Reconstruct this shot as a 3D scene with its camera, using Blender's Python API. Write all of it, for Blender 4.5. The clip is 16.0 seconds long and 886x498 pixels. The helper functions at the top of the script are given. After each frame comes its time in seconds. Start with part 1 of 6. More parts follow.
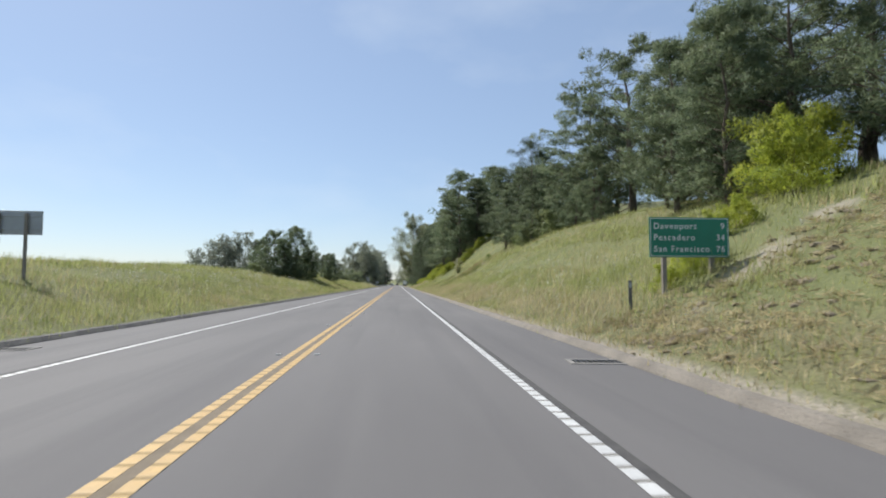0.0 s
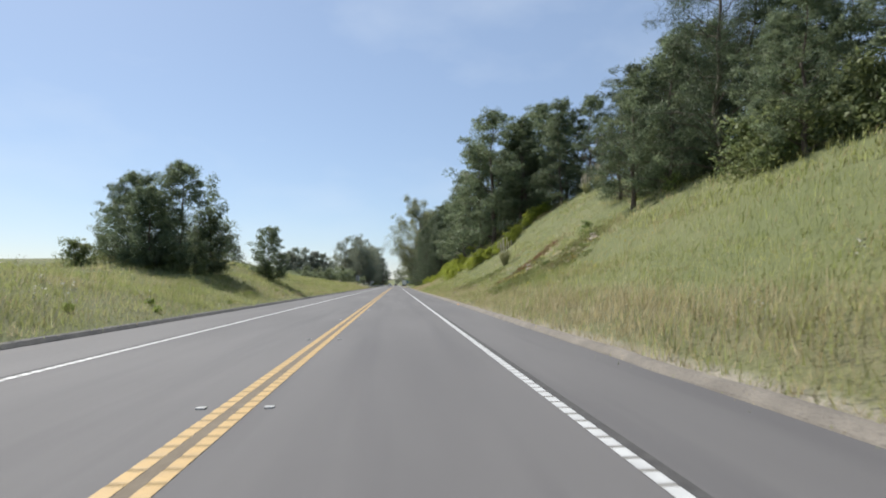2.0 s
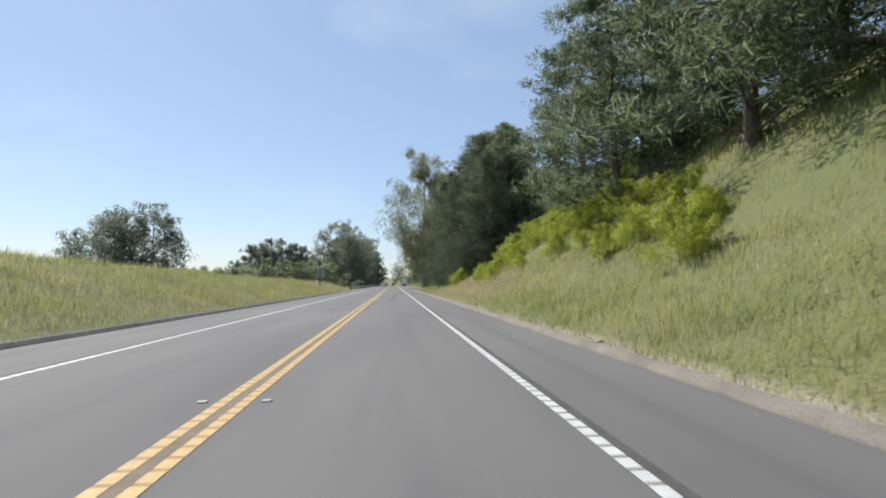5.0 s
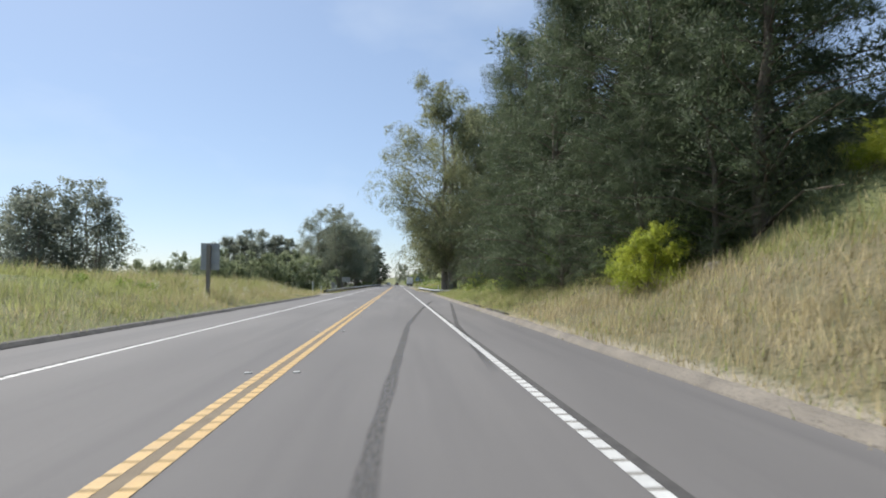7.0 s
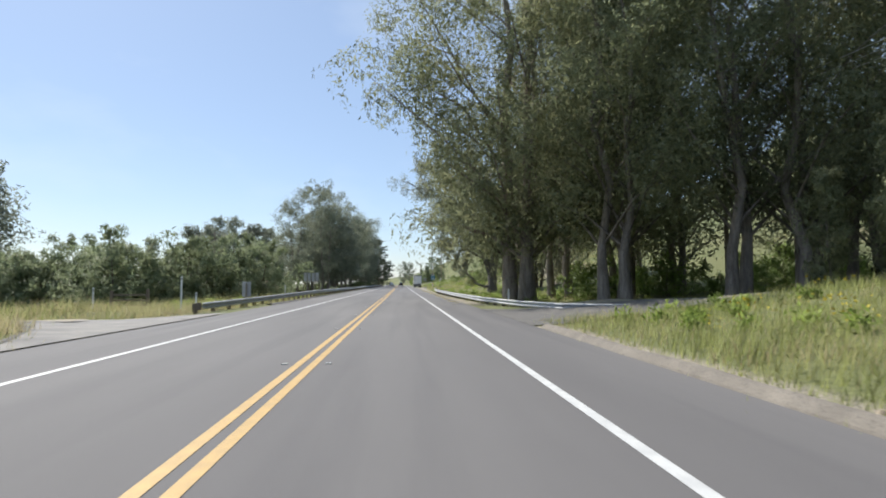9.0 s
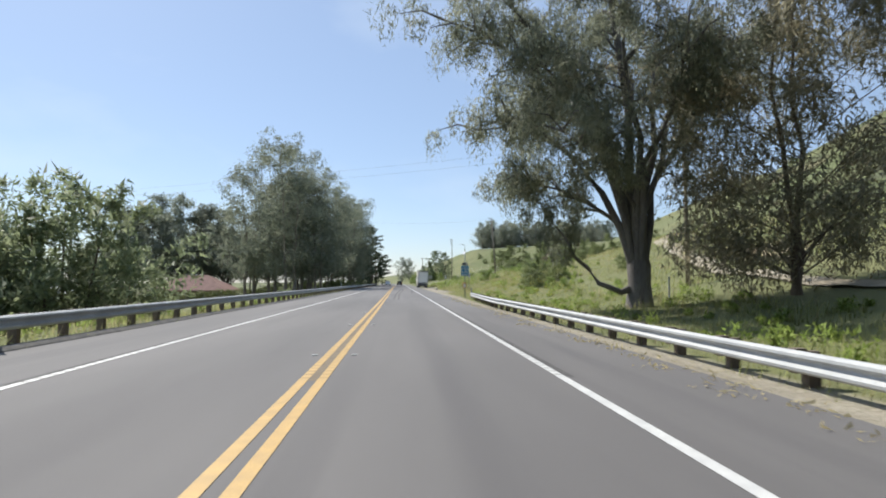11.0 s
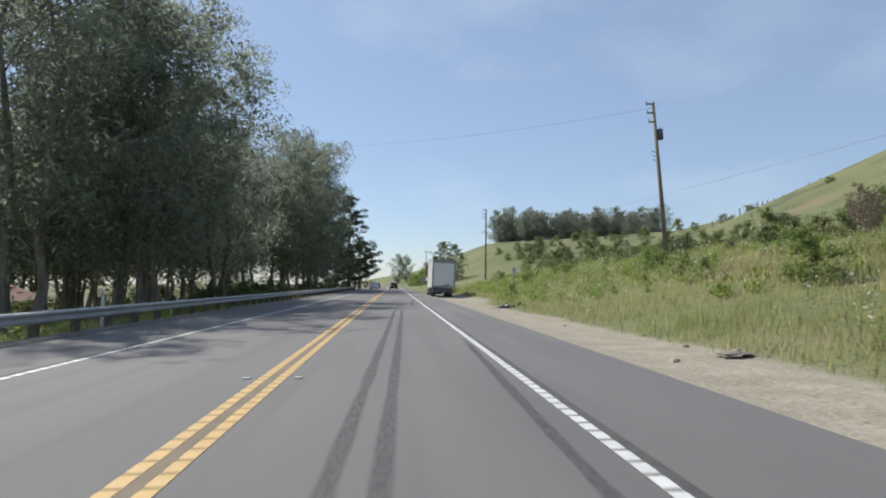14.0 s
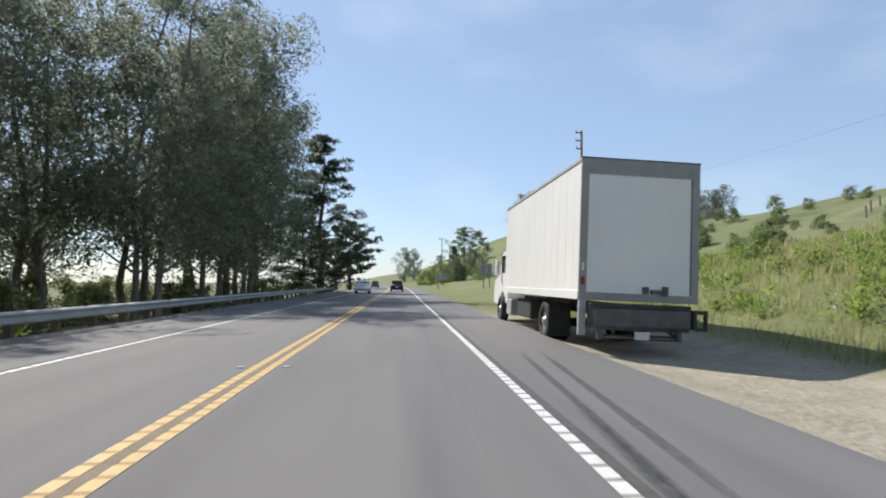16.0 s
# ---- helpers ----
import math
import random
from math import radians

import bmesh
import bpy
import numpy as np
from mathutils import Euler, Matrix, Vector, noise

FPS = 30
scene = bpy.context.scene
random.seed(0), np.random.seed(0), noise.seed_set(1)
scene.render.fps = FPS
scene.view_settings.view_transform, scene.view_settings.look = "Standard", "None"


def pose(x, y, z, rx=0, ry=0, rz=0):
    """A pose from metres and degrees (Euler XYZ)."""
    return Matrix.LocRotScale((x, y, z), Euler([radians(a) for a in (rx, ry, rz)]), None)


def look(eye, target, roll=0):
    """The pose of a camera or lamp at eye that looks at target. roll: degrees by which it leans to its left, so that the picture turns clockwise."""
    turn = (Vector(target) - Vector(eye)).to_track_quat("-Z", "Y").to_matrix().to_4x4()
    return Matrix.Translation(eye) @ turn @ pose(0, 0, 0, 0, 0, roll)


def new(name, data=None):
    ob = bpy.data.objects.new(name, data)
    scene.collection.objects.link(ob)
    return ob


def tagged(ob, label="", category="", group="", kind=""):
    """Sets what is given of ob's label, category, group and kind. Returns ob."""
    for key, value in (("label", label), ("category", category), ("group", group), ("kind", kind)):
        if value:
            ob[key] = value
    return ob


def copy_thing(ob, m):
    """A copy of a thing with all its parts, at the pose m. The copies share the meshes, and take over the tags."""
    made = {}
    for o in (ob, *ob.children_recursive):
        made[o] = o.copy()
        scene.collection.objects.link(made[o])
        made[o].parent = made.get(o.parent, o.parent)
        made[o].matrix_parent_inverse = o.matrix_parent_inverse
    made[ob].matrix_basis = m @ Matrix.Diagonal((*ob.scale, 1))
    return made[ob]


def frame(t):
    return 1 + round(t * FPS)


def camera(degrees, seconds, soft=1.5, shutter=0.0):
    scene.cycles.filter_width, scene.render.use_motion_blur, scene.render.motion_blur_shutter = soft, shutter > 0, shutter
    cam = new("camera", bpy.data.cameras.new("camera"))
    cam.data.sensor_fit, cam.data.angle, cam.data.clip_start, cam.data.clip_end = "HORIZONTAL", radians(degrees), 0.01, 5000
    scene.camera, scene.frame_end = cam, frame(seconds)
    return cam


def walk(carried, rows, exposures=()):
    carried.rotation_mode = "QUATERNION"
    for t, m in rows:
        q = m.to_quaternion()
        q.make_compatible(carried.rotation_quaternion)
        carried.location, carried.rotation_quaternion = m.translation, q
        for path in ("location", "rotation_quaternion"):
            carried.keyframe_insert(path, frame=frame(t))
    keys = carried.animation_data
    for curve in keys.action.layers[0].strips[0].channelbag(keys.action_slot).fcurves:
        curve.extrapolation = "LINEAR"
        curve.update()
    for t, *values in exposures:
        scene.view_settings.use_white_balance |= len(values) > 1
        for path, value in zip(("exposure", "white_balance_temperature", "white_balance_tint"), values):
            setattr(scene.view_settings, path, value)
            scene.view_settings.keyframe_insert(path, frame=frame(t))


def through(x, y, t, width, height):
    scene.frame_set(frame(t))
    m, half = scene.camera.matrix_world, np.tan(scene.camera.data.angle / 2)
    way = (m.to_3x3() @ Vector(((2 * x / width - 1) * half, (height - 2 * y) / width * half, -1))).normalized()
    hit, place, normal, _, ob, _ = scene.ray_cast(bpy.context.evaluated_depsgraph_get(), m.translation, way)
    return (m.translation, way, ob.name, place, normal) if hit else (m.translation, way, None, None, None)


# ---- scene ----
cam = camera(76.2, 16.0, soft=1.9, shutter=0.06)
SPEED = 25.1  # metres a second, along +y
EYE = 1.35
# seconds, distance from the centre line, heading, pitch, roll
PATH = [
    (0.0, 1.93, -4.60, 3.54, -0.17),
    (0.5, 1.89, -4.58, 3.44, -0.14),
    (1.0, 1.86, -4.67, 3.50, -0.06),
    (1.5, 1.83, -4.71, 3.54, -0.07),
    (2.0, 1.79, -4.75, 3.54, -0.03),
    (2.5, 1.73, -4.83, 3.56, 0.02),
    (3.0, 1.75, -4.92, 3.54, 0.10),
    (3.5, 1.75, -4.97, 3.49, 0.11),
    (4.0, 1.78, -5.05, 3.48, 0.09),
    (6.5, 1.94, -4.68, 3.47, 0.19),
    (7.0, 1.94, -4.60, 3.42, 0.20),
    (7.5, 1.87, -4.46, 3.38, 0.18),
    (8.0, 1.81, -4.35, 3.41, 0.17),
    (8.5, 1.75, -4.22, 3.45, 0.18),
    (11.0, 1.32, -4.46, 3.30, 0.08),
    (11.5, 1.30, -4.61, 3.37, 0.03),
    (12.0, 1.36, -4.74, 3.43, -0.07),
    (12.5, 1.41, -4.86, 3.67, -0.11),
    (13.0, 1.52, -4.95, 3.47, -0.13),
    (13.5, 1.62, -4.94, 3.48, -0.09),
    (14.0, 1.79, -4.87, 3.50, -0.10),
    (14.5, 1.94, -4.79, 3.32, -0.10),
    (15.0, 1.96, -4.68, 3.44, -0.05),
    (15.5, 2.01, -4.47, 3.45, -0.04),
    (16.0, 2.16, -4.23, 3.35, -0.04),
]
walk(cam, [(t, pose(x, SPEED * t, EYE, 90 + p, r, h)) for t, x, h, p, r in PATH],
     [(t, stops, 6350, 10) for t, stops in ((0.0, 0.18), (2.0, 0.18), (3.0, 0.24), (6.5, 0.25), (8.5, 0.34), (11.0, 0.34), (12.0, 0.20), (13.5, 0.10), (14.5, 0.16), (15.5, 0.28), (16.0, 0.34))])

# ---------------------------------------------------------------- light
SUN_EL, SUN_AZ = radians(47), radians(-39)
world = bpy.data.worlds.new("sky")
scene.world = world
world.use_nodes = True
wn = world.node_tree
sky = wn.nodes.new("ShaderNodeTexSky")
sky.sky_type = "NISHITA"
sky.sun_disc = False
sky.sun_elevation, sky.sun_rotation = SUN_EL, SUN_AZ
sky.air_density, sky.dust_density, sky.ozone_density = 1.0, 0.35, 2.5
veil = wn.nodes.new("ShaderNodeMix")  # thin haze over the whole sky
veil.data_type = "RGBA"
veil.inputs[0].default_value = 0.42
veil.inputs[7].default_value = (4.1, 5.1, 6.7, 1)
wn.links.new(sky.outputs[0], veil.inputs[6])
cirrus = wn.nodes.new("ShaderNodeTexNoise")
cirrus.inputs["Scale"].default_value, cirrus.inputs["Detail"].default_value = 3.0, 7.0
span = wn.nodes.new("ShaderNodeMapRange")
span.inputs[1].default_value, span.inputs[2].default_value, span.inputs[4].default_value = 0.52, 0.85, 0.35
wisps = wn.nodes.new("ShaderNodeMix")
wisps.data_type = "RGBA"
wisps.inputs[7].default_value = (7.0, 7.6, 8.2, 1)
mapping, coords = wn.nodes.new("ShaderNodeMapping"), wn.nodes.new("ShaderNodeTexCoord")
mapping.inputs["Scale"].default_value = (1.0, 1.0, 2.2)
mapping.inputs["Rotation"].default_value = (0.2, 0.5, 0.3)
wn.links.new(coords.outputs["Generated"], mapping.inputs[0])
wn.links.new(mapping.outputs[0], cirrus.inputs["Vector"])
wn.links.new(cirrus.outputs["Fac"], span.inputs[0])
wn.links.new(span.outputs[0], wisps.inputs[0])
wn.links.new(veil.outputs[2], wisps.inputs[6])
wn.links.new(wisps.outputs[2], wn.nodes["Background"].inputs[0])
wn.nodes["Background"].inputs[1].default_value = 0.105
sun_data = bpy.data.lights.new("sun", "SUN")
sun_data.energy, sun_data.angle, sun_data.color = 5.0, radians(0.6), (1.0, 0.95, 0.86)
sun = new("sun", sun_data)
to_sun = Vector((math.sin(SUN_AZ) * math.cos(SUN_EL), math.cos(SUN_AZ) * math.cos(SUN_EL), math.sin(SUN_EL)))
sun.matrix_world = look(to_sun * 300, (0, 0, 0))


# ---------------------------------------------------------------- materials
def material(name, rough=0.8, metal=0.0):
    mat = bpy.data.materials.new(name)
    mat.use_nodes = True
    nt = mat.node_tree
    b = nt.nodes["Principled BSDF"]
    b.inputs["Roughness"].default_value, b.inputs["Metallic"].default_value = rough, metal
    return mat, nt, b


def node(nt, kind, **values):
    n = nt.nodes.new("ShaderNode" + kind)
    for k, v in values.items():
        n.inputs[k.replace("_", " ")].default_value = v
    return n


def mixer(nt, a, b, fac):
    """A colour mix; a and b are colours or sockets, fac a socket or a number."""
    n = nt.nodes.new("ShaderNodeMix")
    n.data_type = "RGBA"
    for sock, v in ((n.inputs[6], a), (n.inputs[7], b)):
        if isinstance(v, tuple):
            sock.default_value = (*v, 1)
        else:
            nt.links.new(v, sock)
    if isinstance(fac, (int, float)):
        n.inputs[0].default_value = fac
    else:
        nt.links.new(fac, n.inputs[0])
    return n.outputs[2]


def ramp(nt, src, lo, hi):
    """A 0..1 mask that rises between lo and hi of the source."""
    n = nt.nodes.new("ShaderNodeMapRange")
    n.inputs[1].default_value, n.inputs[2].default_value = lo, hi
    nt.links.new(src, n.inputs[0])
    return n.outputs[0]


def noise_at(nt, scale, detail=4, coords="Object", stretch=None):
    tc = nt.nodes.new("ShaderNodeTexCoord")
    n = node(nt, "TexNoise", Scale=scale, Detail=detail)
    src = tc.outputs[coords]
    if stretch:
        mp = nt.nodes.new("ShaderNodeMapping")
        mp.inputs["Scale"].default_value = stretch
        nt.links.new(src, mp.inputs[0])
        src = mp.outputs[0]
    nt.links.new(src, n.inputs["Vector"])
    return n.outputs["Fac"]


def bump(nt, b, height, strength, distance):
    n = node(nt, "Bump", Strength=strength, Distance=distance)
    nt.links.new(height, n.inputs["Height"])
    nt.links.new(n.outputs[0], b.inputs["Normal"])


def mottled(name, c1, c2, scale=3.0, fine=40.0, rough=0.8, metal=0.0, relief=0.3, dist=0.01, stretch=None, grime=0.7):
    """A surface of two tones at a coarse and a fine scale, with relief."""
    mat, nt, b = material(name, rough, metal)
    big, small = noise_at(nt, scale, 5, stretch=stretch), noise_at(nt, fine, 3, stretch=stretch)
    col = mixer(nt, c1, c2, ramp(nt, big, 0.35, 0.65))
    dark = tuple(v * grime for v in c1)
    col = mixer(nt, col, dark, ramp(nt, small, 0.52, 0.75))
    nt.links.new(col, b.inputs["Base Color"])
    bump(nt, b, small, relief, dist)
    return mat


def leaf_material(name, c1, c2, c3, through=0.3, rough=0.55, deep=0.6):
    """Leaves whose tone changes from one to the next and from tree to tree. deep: darkening of the blots that mimic
    shaded hollows.
    """
    mat, nt, b = material(name, rough)
    b.inputs["Specular IOR Level"].default_value = 0.25
    geo, info = nt.nodes.new("ShaderNodeNewGeometry"), nt.nodes.new("ShaderNodeObjectInfo")
    col = mixer(nt, c1, c2, geo.outputs["Random Per Island"])
    col = mixer(nt, col, c3, ramp(nt, noise_at(nt, 0.35, 3), 0.45, 0.75))
    # random clump-sized blots: hollow shade painted dark, lit clumps painted paler
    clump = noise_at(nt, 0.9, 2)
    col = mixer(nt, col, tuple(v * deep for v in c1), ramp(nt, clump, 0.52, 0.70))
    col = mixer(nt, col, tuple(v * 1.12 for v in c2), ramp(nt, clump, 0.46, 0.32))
    hsv = node(nt, "HueSaturation")
    nt.links.new(col, hsv.inputs["Color"])
    nt.links.new(ramp(nt, info.outputs["Random"], -2.2, 1.0), hsv.inputs["Value"])
    nt.links.new(hsv.outputs[0], b.inputs["Base Color"])
    tr = nt.nodes.new("ShaderNodeBsdfTranslucent")
    nt.links.new(hsv.outputs[0], tr.inputs[0])
    mx = nt.nodes.new("ShaderNodeMixShader")
    mx.inputs[0].default_value = through
    nt.links.new(b.outputs[0], mx.inputs[1])
    nt.links.new(tr.outputs[0], mx.inputs[2])
    nt.links.new(mx.outputs[0], nt.nodes["Material Output"].inputs[0])
    return mat


def asphalt_material(name, tone):
    mat, nt, b = material(name, 0.85)
    coarse = noise_at(nt, 0.25, 5, stretch=(1.5, 0.25, 1))
    lane = noise_at(nt, 1.0, 4, stretch=(1.2, 0.05, 1))
    grit = noise_at(nt, 160, 2)
    col = mixer(nt, tuple(v * tone for v in (0.093, 0.088, 0.087)), tuple(v * tone for v in (0.131, 0.124, 0.12)), ramp(nt, coarse, 0.3, 0.7))
    col = mixer(nt, col, tuple(v * tone for v in (0.079, 0.075, 0.076)), ramp(nt, lane, 0.5, 0.8))
    col = mixer(nt, col, tuple(v * tone for v in (0.18, 0.175, 0.17)), ramp(nt, grit, 0.6, 0.9))
    nt.links.new(col, b.inputs["Base Color"])
    bump(nt, b, grit, 0.4, 0.004)
    return mat


ASPHALT = asphalt_material("asphalt", 1.14)
ASPHALT_OLD = mottled("old_asphalt", (0.10, 0.095, 0.09), (0.16, 0.15, 0.135), 2.5, 60, 0.9, relief=0.5, dist=0.02)
WHITE_LINE = mottled("white_road_paint", (0.62, 0.62, 0.6), (0.5, 0.5, 0.49), 4, 90, 0.6)
YELLOW_LINE = mottled("yellow_road_paint", (0.52, 0.325, 0.095), (0.43, 0.275, 0.090), 4, 90, 0.6)
# groove faces: painted line toned darker, so colour carries the cuts' shade
YELLOW_GROOVE_SHADE = mottled("shaded_yellow_groove", (0.33, 0.225, 0.085), (0.27, 0.19, 0.085), 8, 90, 0.85)
GROOVE_SHADE = mottled("shaded_groove", (0.20, 0.19, 0.17), (0.27, 0.26, 0.24), 8, 90, 0.9)
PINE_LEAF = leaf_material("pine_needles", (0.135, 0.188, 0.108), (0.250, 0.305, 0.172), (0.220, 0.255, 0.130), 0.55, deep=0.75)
# toned-down copy of PINE_LEAF: the near pines' shade sits in the colour
PINE_SHADED = leaf_material("shaded_pine_needles", (0.078, 0.116, 0.066), (0.158, 0.202, 0.112), (0.130, 0.160, 0.080), 0.5, deep=0.55)
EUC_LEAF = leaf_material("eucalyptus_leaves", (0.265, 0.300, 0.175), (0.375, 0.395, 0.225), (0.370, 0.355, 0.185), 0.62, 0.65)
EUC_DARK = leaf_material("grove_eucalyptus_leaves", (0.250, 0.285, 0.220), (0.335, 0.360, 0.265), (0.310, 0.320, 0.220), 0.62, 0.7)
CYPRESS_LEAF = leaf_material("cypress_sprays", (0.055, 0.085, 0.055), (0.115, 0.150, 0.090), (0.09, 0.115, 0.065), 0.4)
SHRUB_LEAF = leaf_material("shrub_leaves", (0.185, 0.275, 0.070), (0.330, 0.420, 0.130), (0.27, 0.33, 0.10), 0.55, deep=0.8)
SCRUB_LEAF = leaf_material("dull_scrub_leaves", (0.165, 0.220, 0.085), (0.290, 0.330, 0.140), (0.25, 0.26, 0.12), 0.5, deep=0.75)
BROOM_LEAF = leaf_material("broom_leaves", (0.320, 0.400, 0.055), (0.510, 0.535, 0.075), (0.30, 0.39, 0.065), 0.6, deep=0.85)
# brown leaves, also toned below EUC_LEAF for one tree's backlit shade
EUC_BROWN_SHADED = leaf_material("brown_shaded_eucalyptus_leaves", (0.235, 0.225, 0.150), (0.360, 0.335, 0.235), (0.36, 0.295, 0.190), 0.62, deep=0.8)
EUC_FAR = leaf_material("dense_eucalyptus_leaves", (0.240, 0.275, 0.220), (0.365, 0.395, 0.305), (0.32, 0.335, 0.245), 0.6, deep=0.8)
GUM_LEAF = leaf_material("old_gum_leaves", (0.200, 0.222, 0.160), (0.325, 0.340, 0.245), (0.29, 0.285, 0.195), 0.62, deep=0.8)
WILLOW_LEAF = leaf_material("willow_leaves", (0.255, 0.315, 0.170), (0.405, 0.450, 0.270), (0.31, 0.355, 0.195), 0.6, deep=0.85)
BARK = mottled("bark", (0.10, 0.075, 0.055), (0.18, 0.145, 0.115), 2, 14, 0.95, relief=0.8, dist=0.05, stretch=(3, 3, 0.5))
EUC_BARK = mottled("pale_bark", (0.15, 0.125, 0.10), (0.28, 0.24, 0.20), 1.5, 8, 0.9, relief=0.5, dist=0.03, stretch=(3, 3, 0.5))
STEEL = mottled("galvanised_steel", (0.45, 0.46, 0.46), (0.35, 0.36, 0.37), 1.4, 30, 0.6, 0.3, 0.1, 0.004)
POST_WOOD = mottled("weathered_post", (0.13, 0.10, 0.08), (0.20, 0.165, 0.13), 3, 25, 0.95, relief=0.6, dist=0.01, stretch=(4, 4, 0.4))


def ground_material():
    mat, nt, b = material("grassy_ground", 1.0)

    def mask(name):
        n = nt.nodes.new("ShaderNodeAttribute")
        n.attribute_name = name
        return n.outputs["Fac"]

    n1, n2, n3 = noise_at(nt, 0.12, 5), noise_at(nt, 1.3, 5), noise_at(nt, 9, 4, stretch=(1, 1, 0.3))
    green = mixer(nt, (0.125, 0.142, 0.050), (0.170, 0.172, 0.070), ramp(nt, n1, 0.35, 0.65))
    dry = mixer(nt, (0.165, 0.135, 0.080), (0.125, 0.112, 0.060), ramp(nt, n2, 0.4, 0.65))
    soil = mixer(nt, (0.275, 0.238, 0.188), (0.375, 0.330, 0.268), ramp(nt, n2, 0.35, 0.7))
    scar = mixer(nt, (0.32, 0.235, 0.150), (0.43, 0.345, 0.24), ramp(nt, n2, 0.35, 0.7))
    ice = mixer(nt, (0.11, 0.115, 0.048), (0.15, 0.085, 0.055), ramp(nt, n2, 0.4, 0.62))
    far = mixer(nt, (0.108, 0.130, 0.046), (0.165, 0.168, 0.070), ramp(nt, noise_at(nt, 0.03, 6), 0.4, 0.62))
    far = mixer(nt, far, (0.075, 0.085, 0.042), ramp(nt, noise_at(nt, 0.085, 6), 0.55, 0.66))
    far = mixer(nt, far, (0.19, 0.155, 0.085), ramp(nt, noise_at(nt, 0.05, 5), 0.60, 0.72))
    col = green
    for tone, name in ((dry, "dry"), (far, "far"), (ice, "ice"), (soil, "soil"), (scar, "scar")):
        add = nt.nodes.new("ShaderNodeMath")
        add.operation = "MULTIPLY_ADD"
        nt.links.new(n3, add.inputs[0])
        add.inputs[1].default_value = 0.6
        nt.links.new(mask(name), add.inputs[2])
        col = mixer(nt, col, tone, ramp(nt, add.outputs[0], 0.55, 1.05))
    n4 = noise_at(nt, 38, 4, stretch=(1, 1, 0.35))
    col = mixer(nt, col, (0.10, 0.115, 0.042), ramp(nt, n3, 0.56, 0.85))
    col = mixer(nt, col, (0.11, 0.12, 0.050), ramp(nt, n4, 0.50, 0.72))
    col = mixer(nt, col, (0.20, 0.19, 0.095), ramp(nt, n4, 0.42, 0.22))
    nt.links.new(col, b.inputs["Base Color"])
    bump(nt, b, n3, 0.6, 0.10)
    return mat


GROUND = ground_material()


# ---------------------------------------------------------------- mesh helpers
def np_mesh(name, verts, faces, mat, smooth=False):
    """A mesh from numpy arrays; every face has the same number of corners."""
    verts, faces = np.asarray(verts, dtype=np.float32), np.asarray(faces, dtype=np.int32)
    me = bpy.data.meshes.new(name)
    k = faces.shape[1]
    me.vertices.add(len(verts))
    me.vertices.foreach_set("co", verts.ravel())
    me.loops.add(faces.size)
    me.loops.foreach_set("vertex_index", faces.ravel())
    me.polygons.add(len(faces))
    me.polygons.foreach_set("loop_start", np.arange(0, faces.size, k, dtype=np.int32))
    me.polygons.foreach_set("use_smooth", np.full(len(faces), smooth))
    me.materials.append(mat)
    me.update(calc_edges=True)
    return me


def thing(name, label, category, group="", at=None):
    ob = tagged(new(name), label, category, group)
    ob.empty_display_size = 0.2
    if at is not None:
        ob.matrix_basis = at
    return ob


def put(name, me, parent=None, label="", kind=""):
    ob = new(name, me)
    ob.parent = parent
    return tagged(ob, label, kind=kind)


def part(name, bm, mat, parent, label="", smooth=False):
    """Links a bmesh as one mesh object under a thing or a part."""
    me = bpy.data.meshes.new(name)
    for f in bm.faces:
        f.smooth = smooth
    bm.to_mesh(me)
    bm.free()
    me.materials.append(mat)
    return put(name, me, parent, label)


def box(bm, x0, y0, z0, x1, y1, z1, bevel=0.0):
    made = bmesh.ops.create_cube(bm, size=1, matrix=Matrix.LocRotScale(((x0 + x1) / 2, (y0 + y1) / 2, (z0 + z1) / 2), None, (abs(x1 - x0), abs(y1 - y0), abs(z1 - z0))))
    if bevel:
        edges = {e for v in made["verts"] for e in v.link_edges}
        bmesh.ops.bevel(bm, geom=list(edges), offset=bevel, segments=2, affect="EDGES", profile=0.6)
    return bm


def boxed(*dims, bevel=0.0):
    return box(bmesh.new(), *dims, bevel=bevel)


def rod(bm, p, q, r0, r1=None, sides=8):
    p, q = Vector(p), Vector(q)
    turn = (q - p).to_track_quat("Z", "Y").to_matrix().to_4x4()
    bmesh.ops.create_cone(bm, cap_ends=True, segments=sides, radius1=r0, radius2=r0 if r1 is None else r1, depth=(q - p).length,
                          matrix=Matrix.Translation((p + q) / 2) @ turn)
    return bm


def extrude_along(profile, stations):
    """Verts and quads of an open profile [(x, z)] swept along stations [(x, y, z)], across the way."""
    n, verts, faces = len(profile), [], []
    st = [Vector(s) for s in stations]
    for i, s in enumerate(st):
        d = (st[min(i + 1, len(st) - 1)] - st[max(i - 1, 0)])
        side = Vector((d.y, -d.x, 0)).normalized()
        verts += [s + side * a + Vector((0, 0, b)) for a, b in profile]
    for i in range(len(st) - 1):
        for j in range(n - 1):
            a = i * n + j
            faces.append((a, a + n, a + n + 1, a + 1))
    return [tuple(v) for v in verts], faces


# ---------------------------------------------------------------- the lie of the land
def bend(y):
    """How far the road has swung from the straight line at y."""
    return -max(0.0, y - 490) ** 2 / 2600


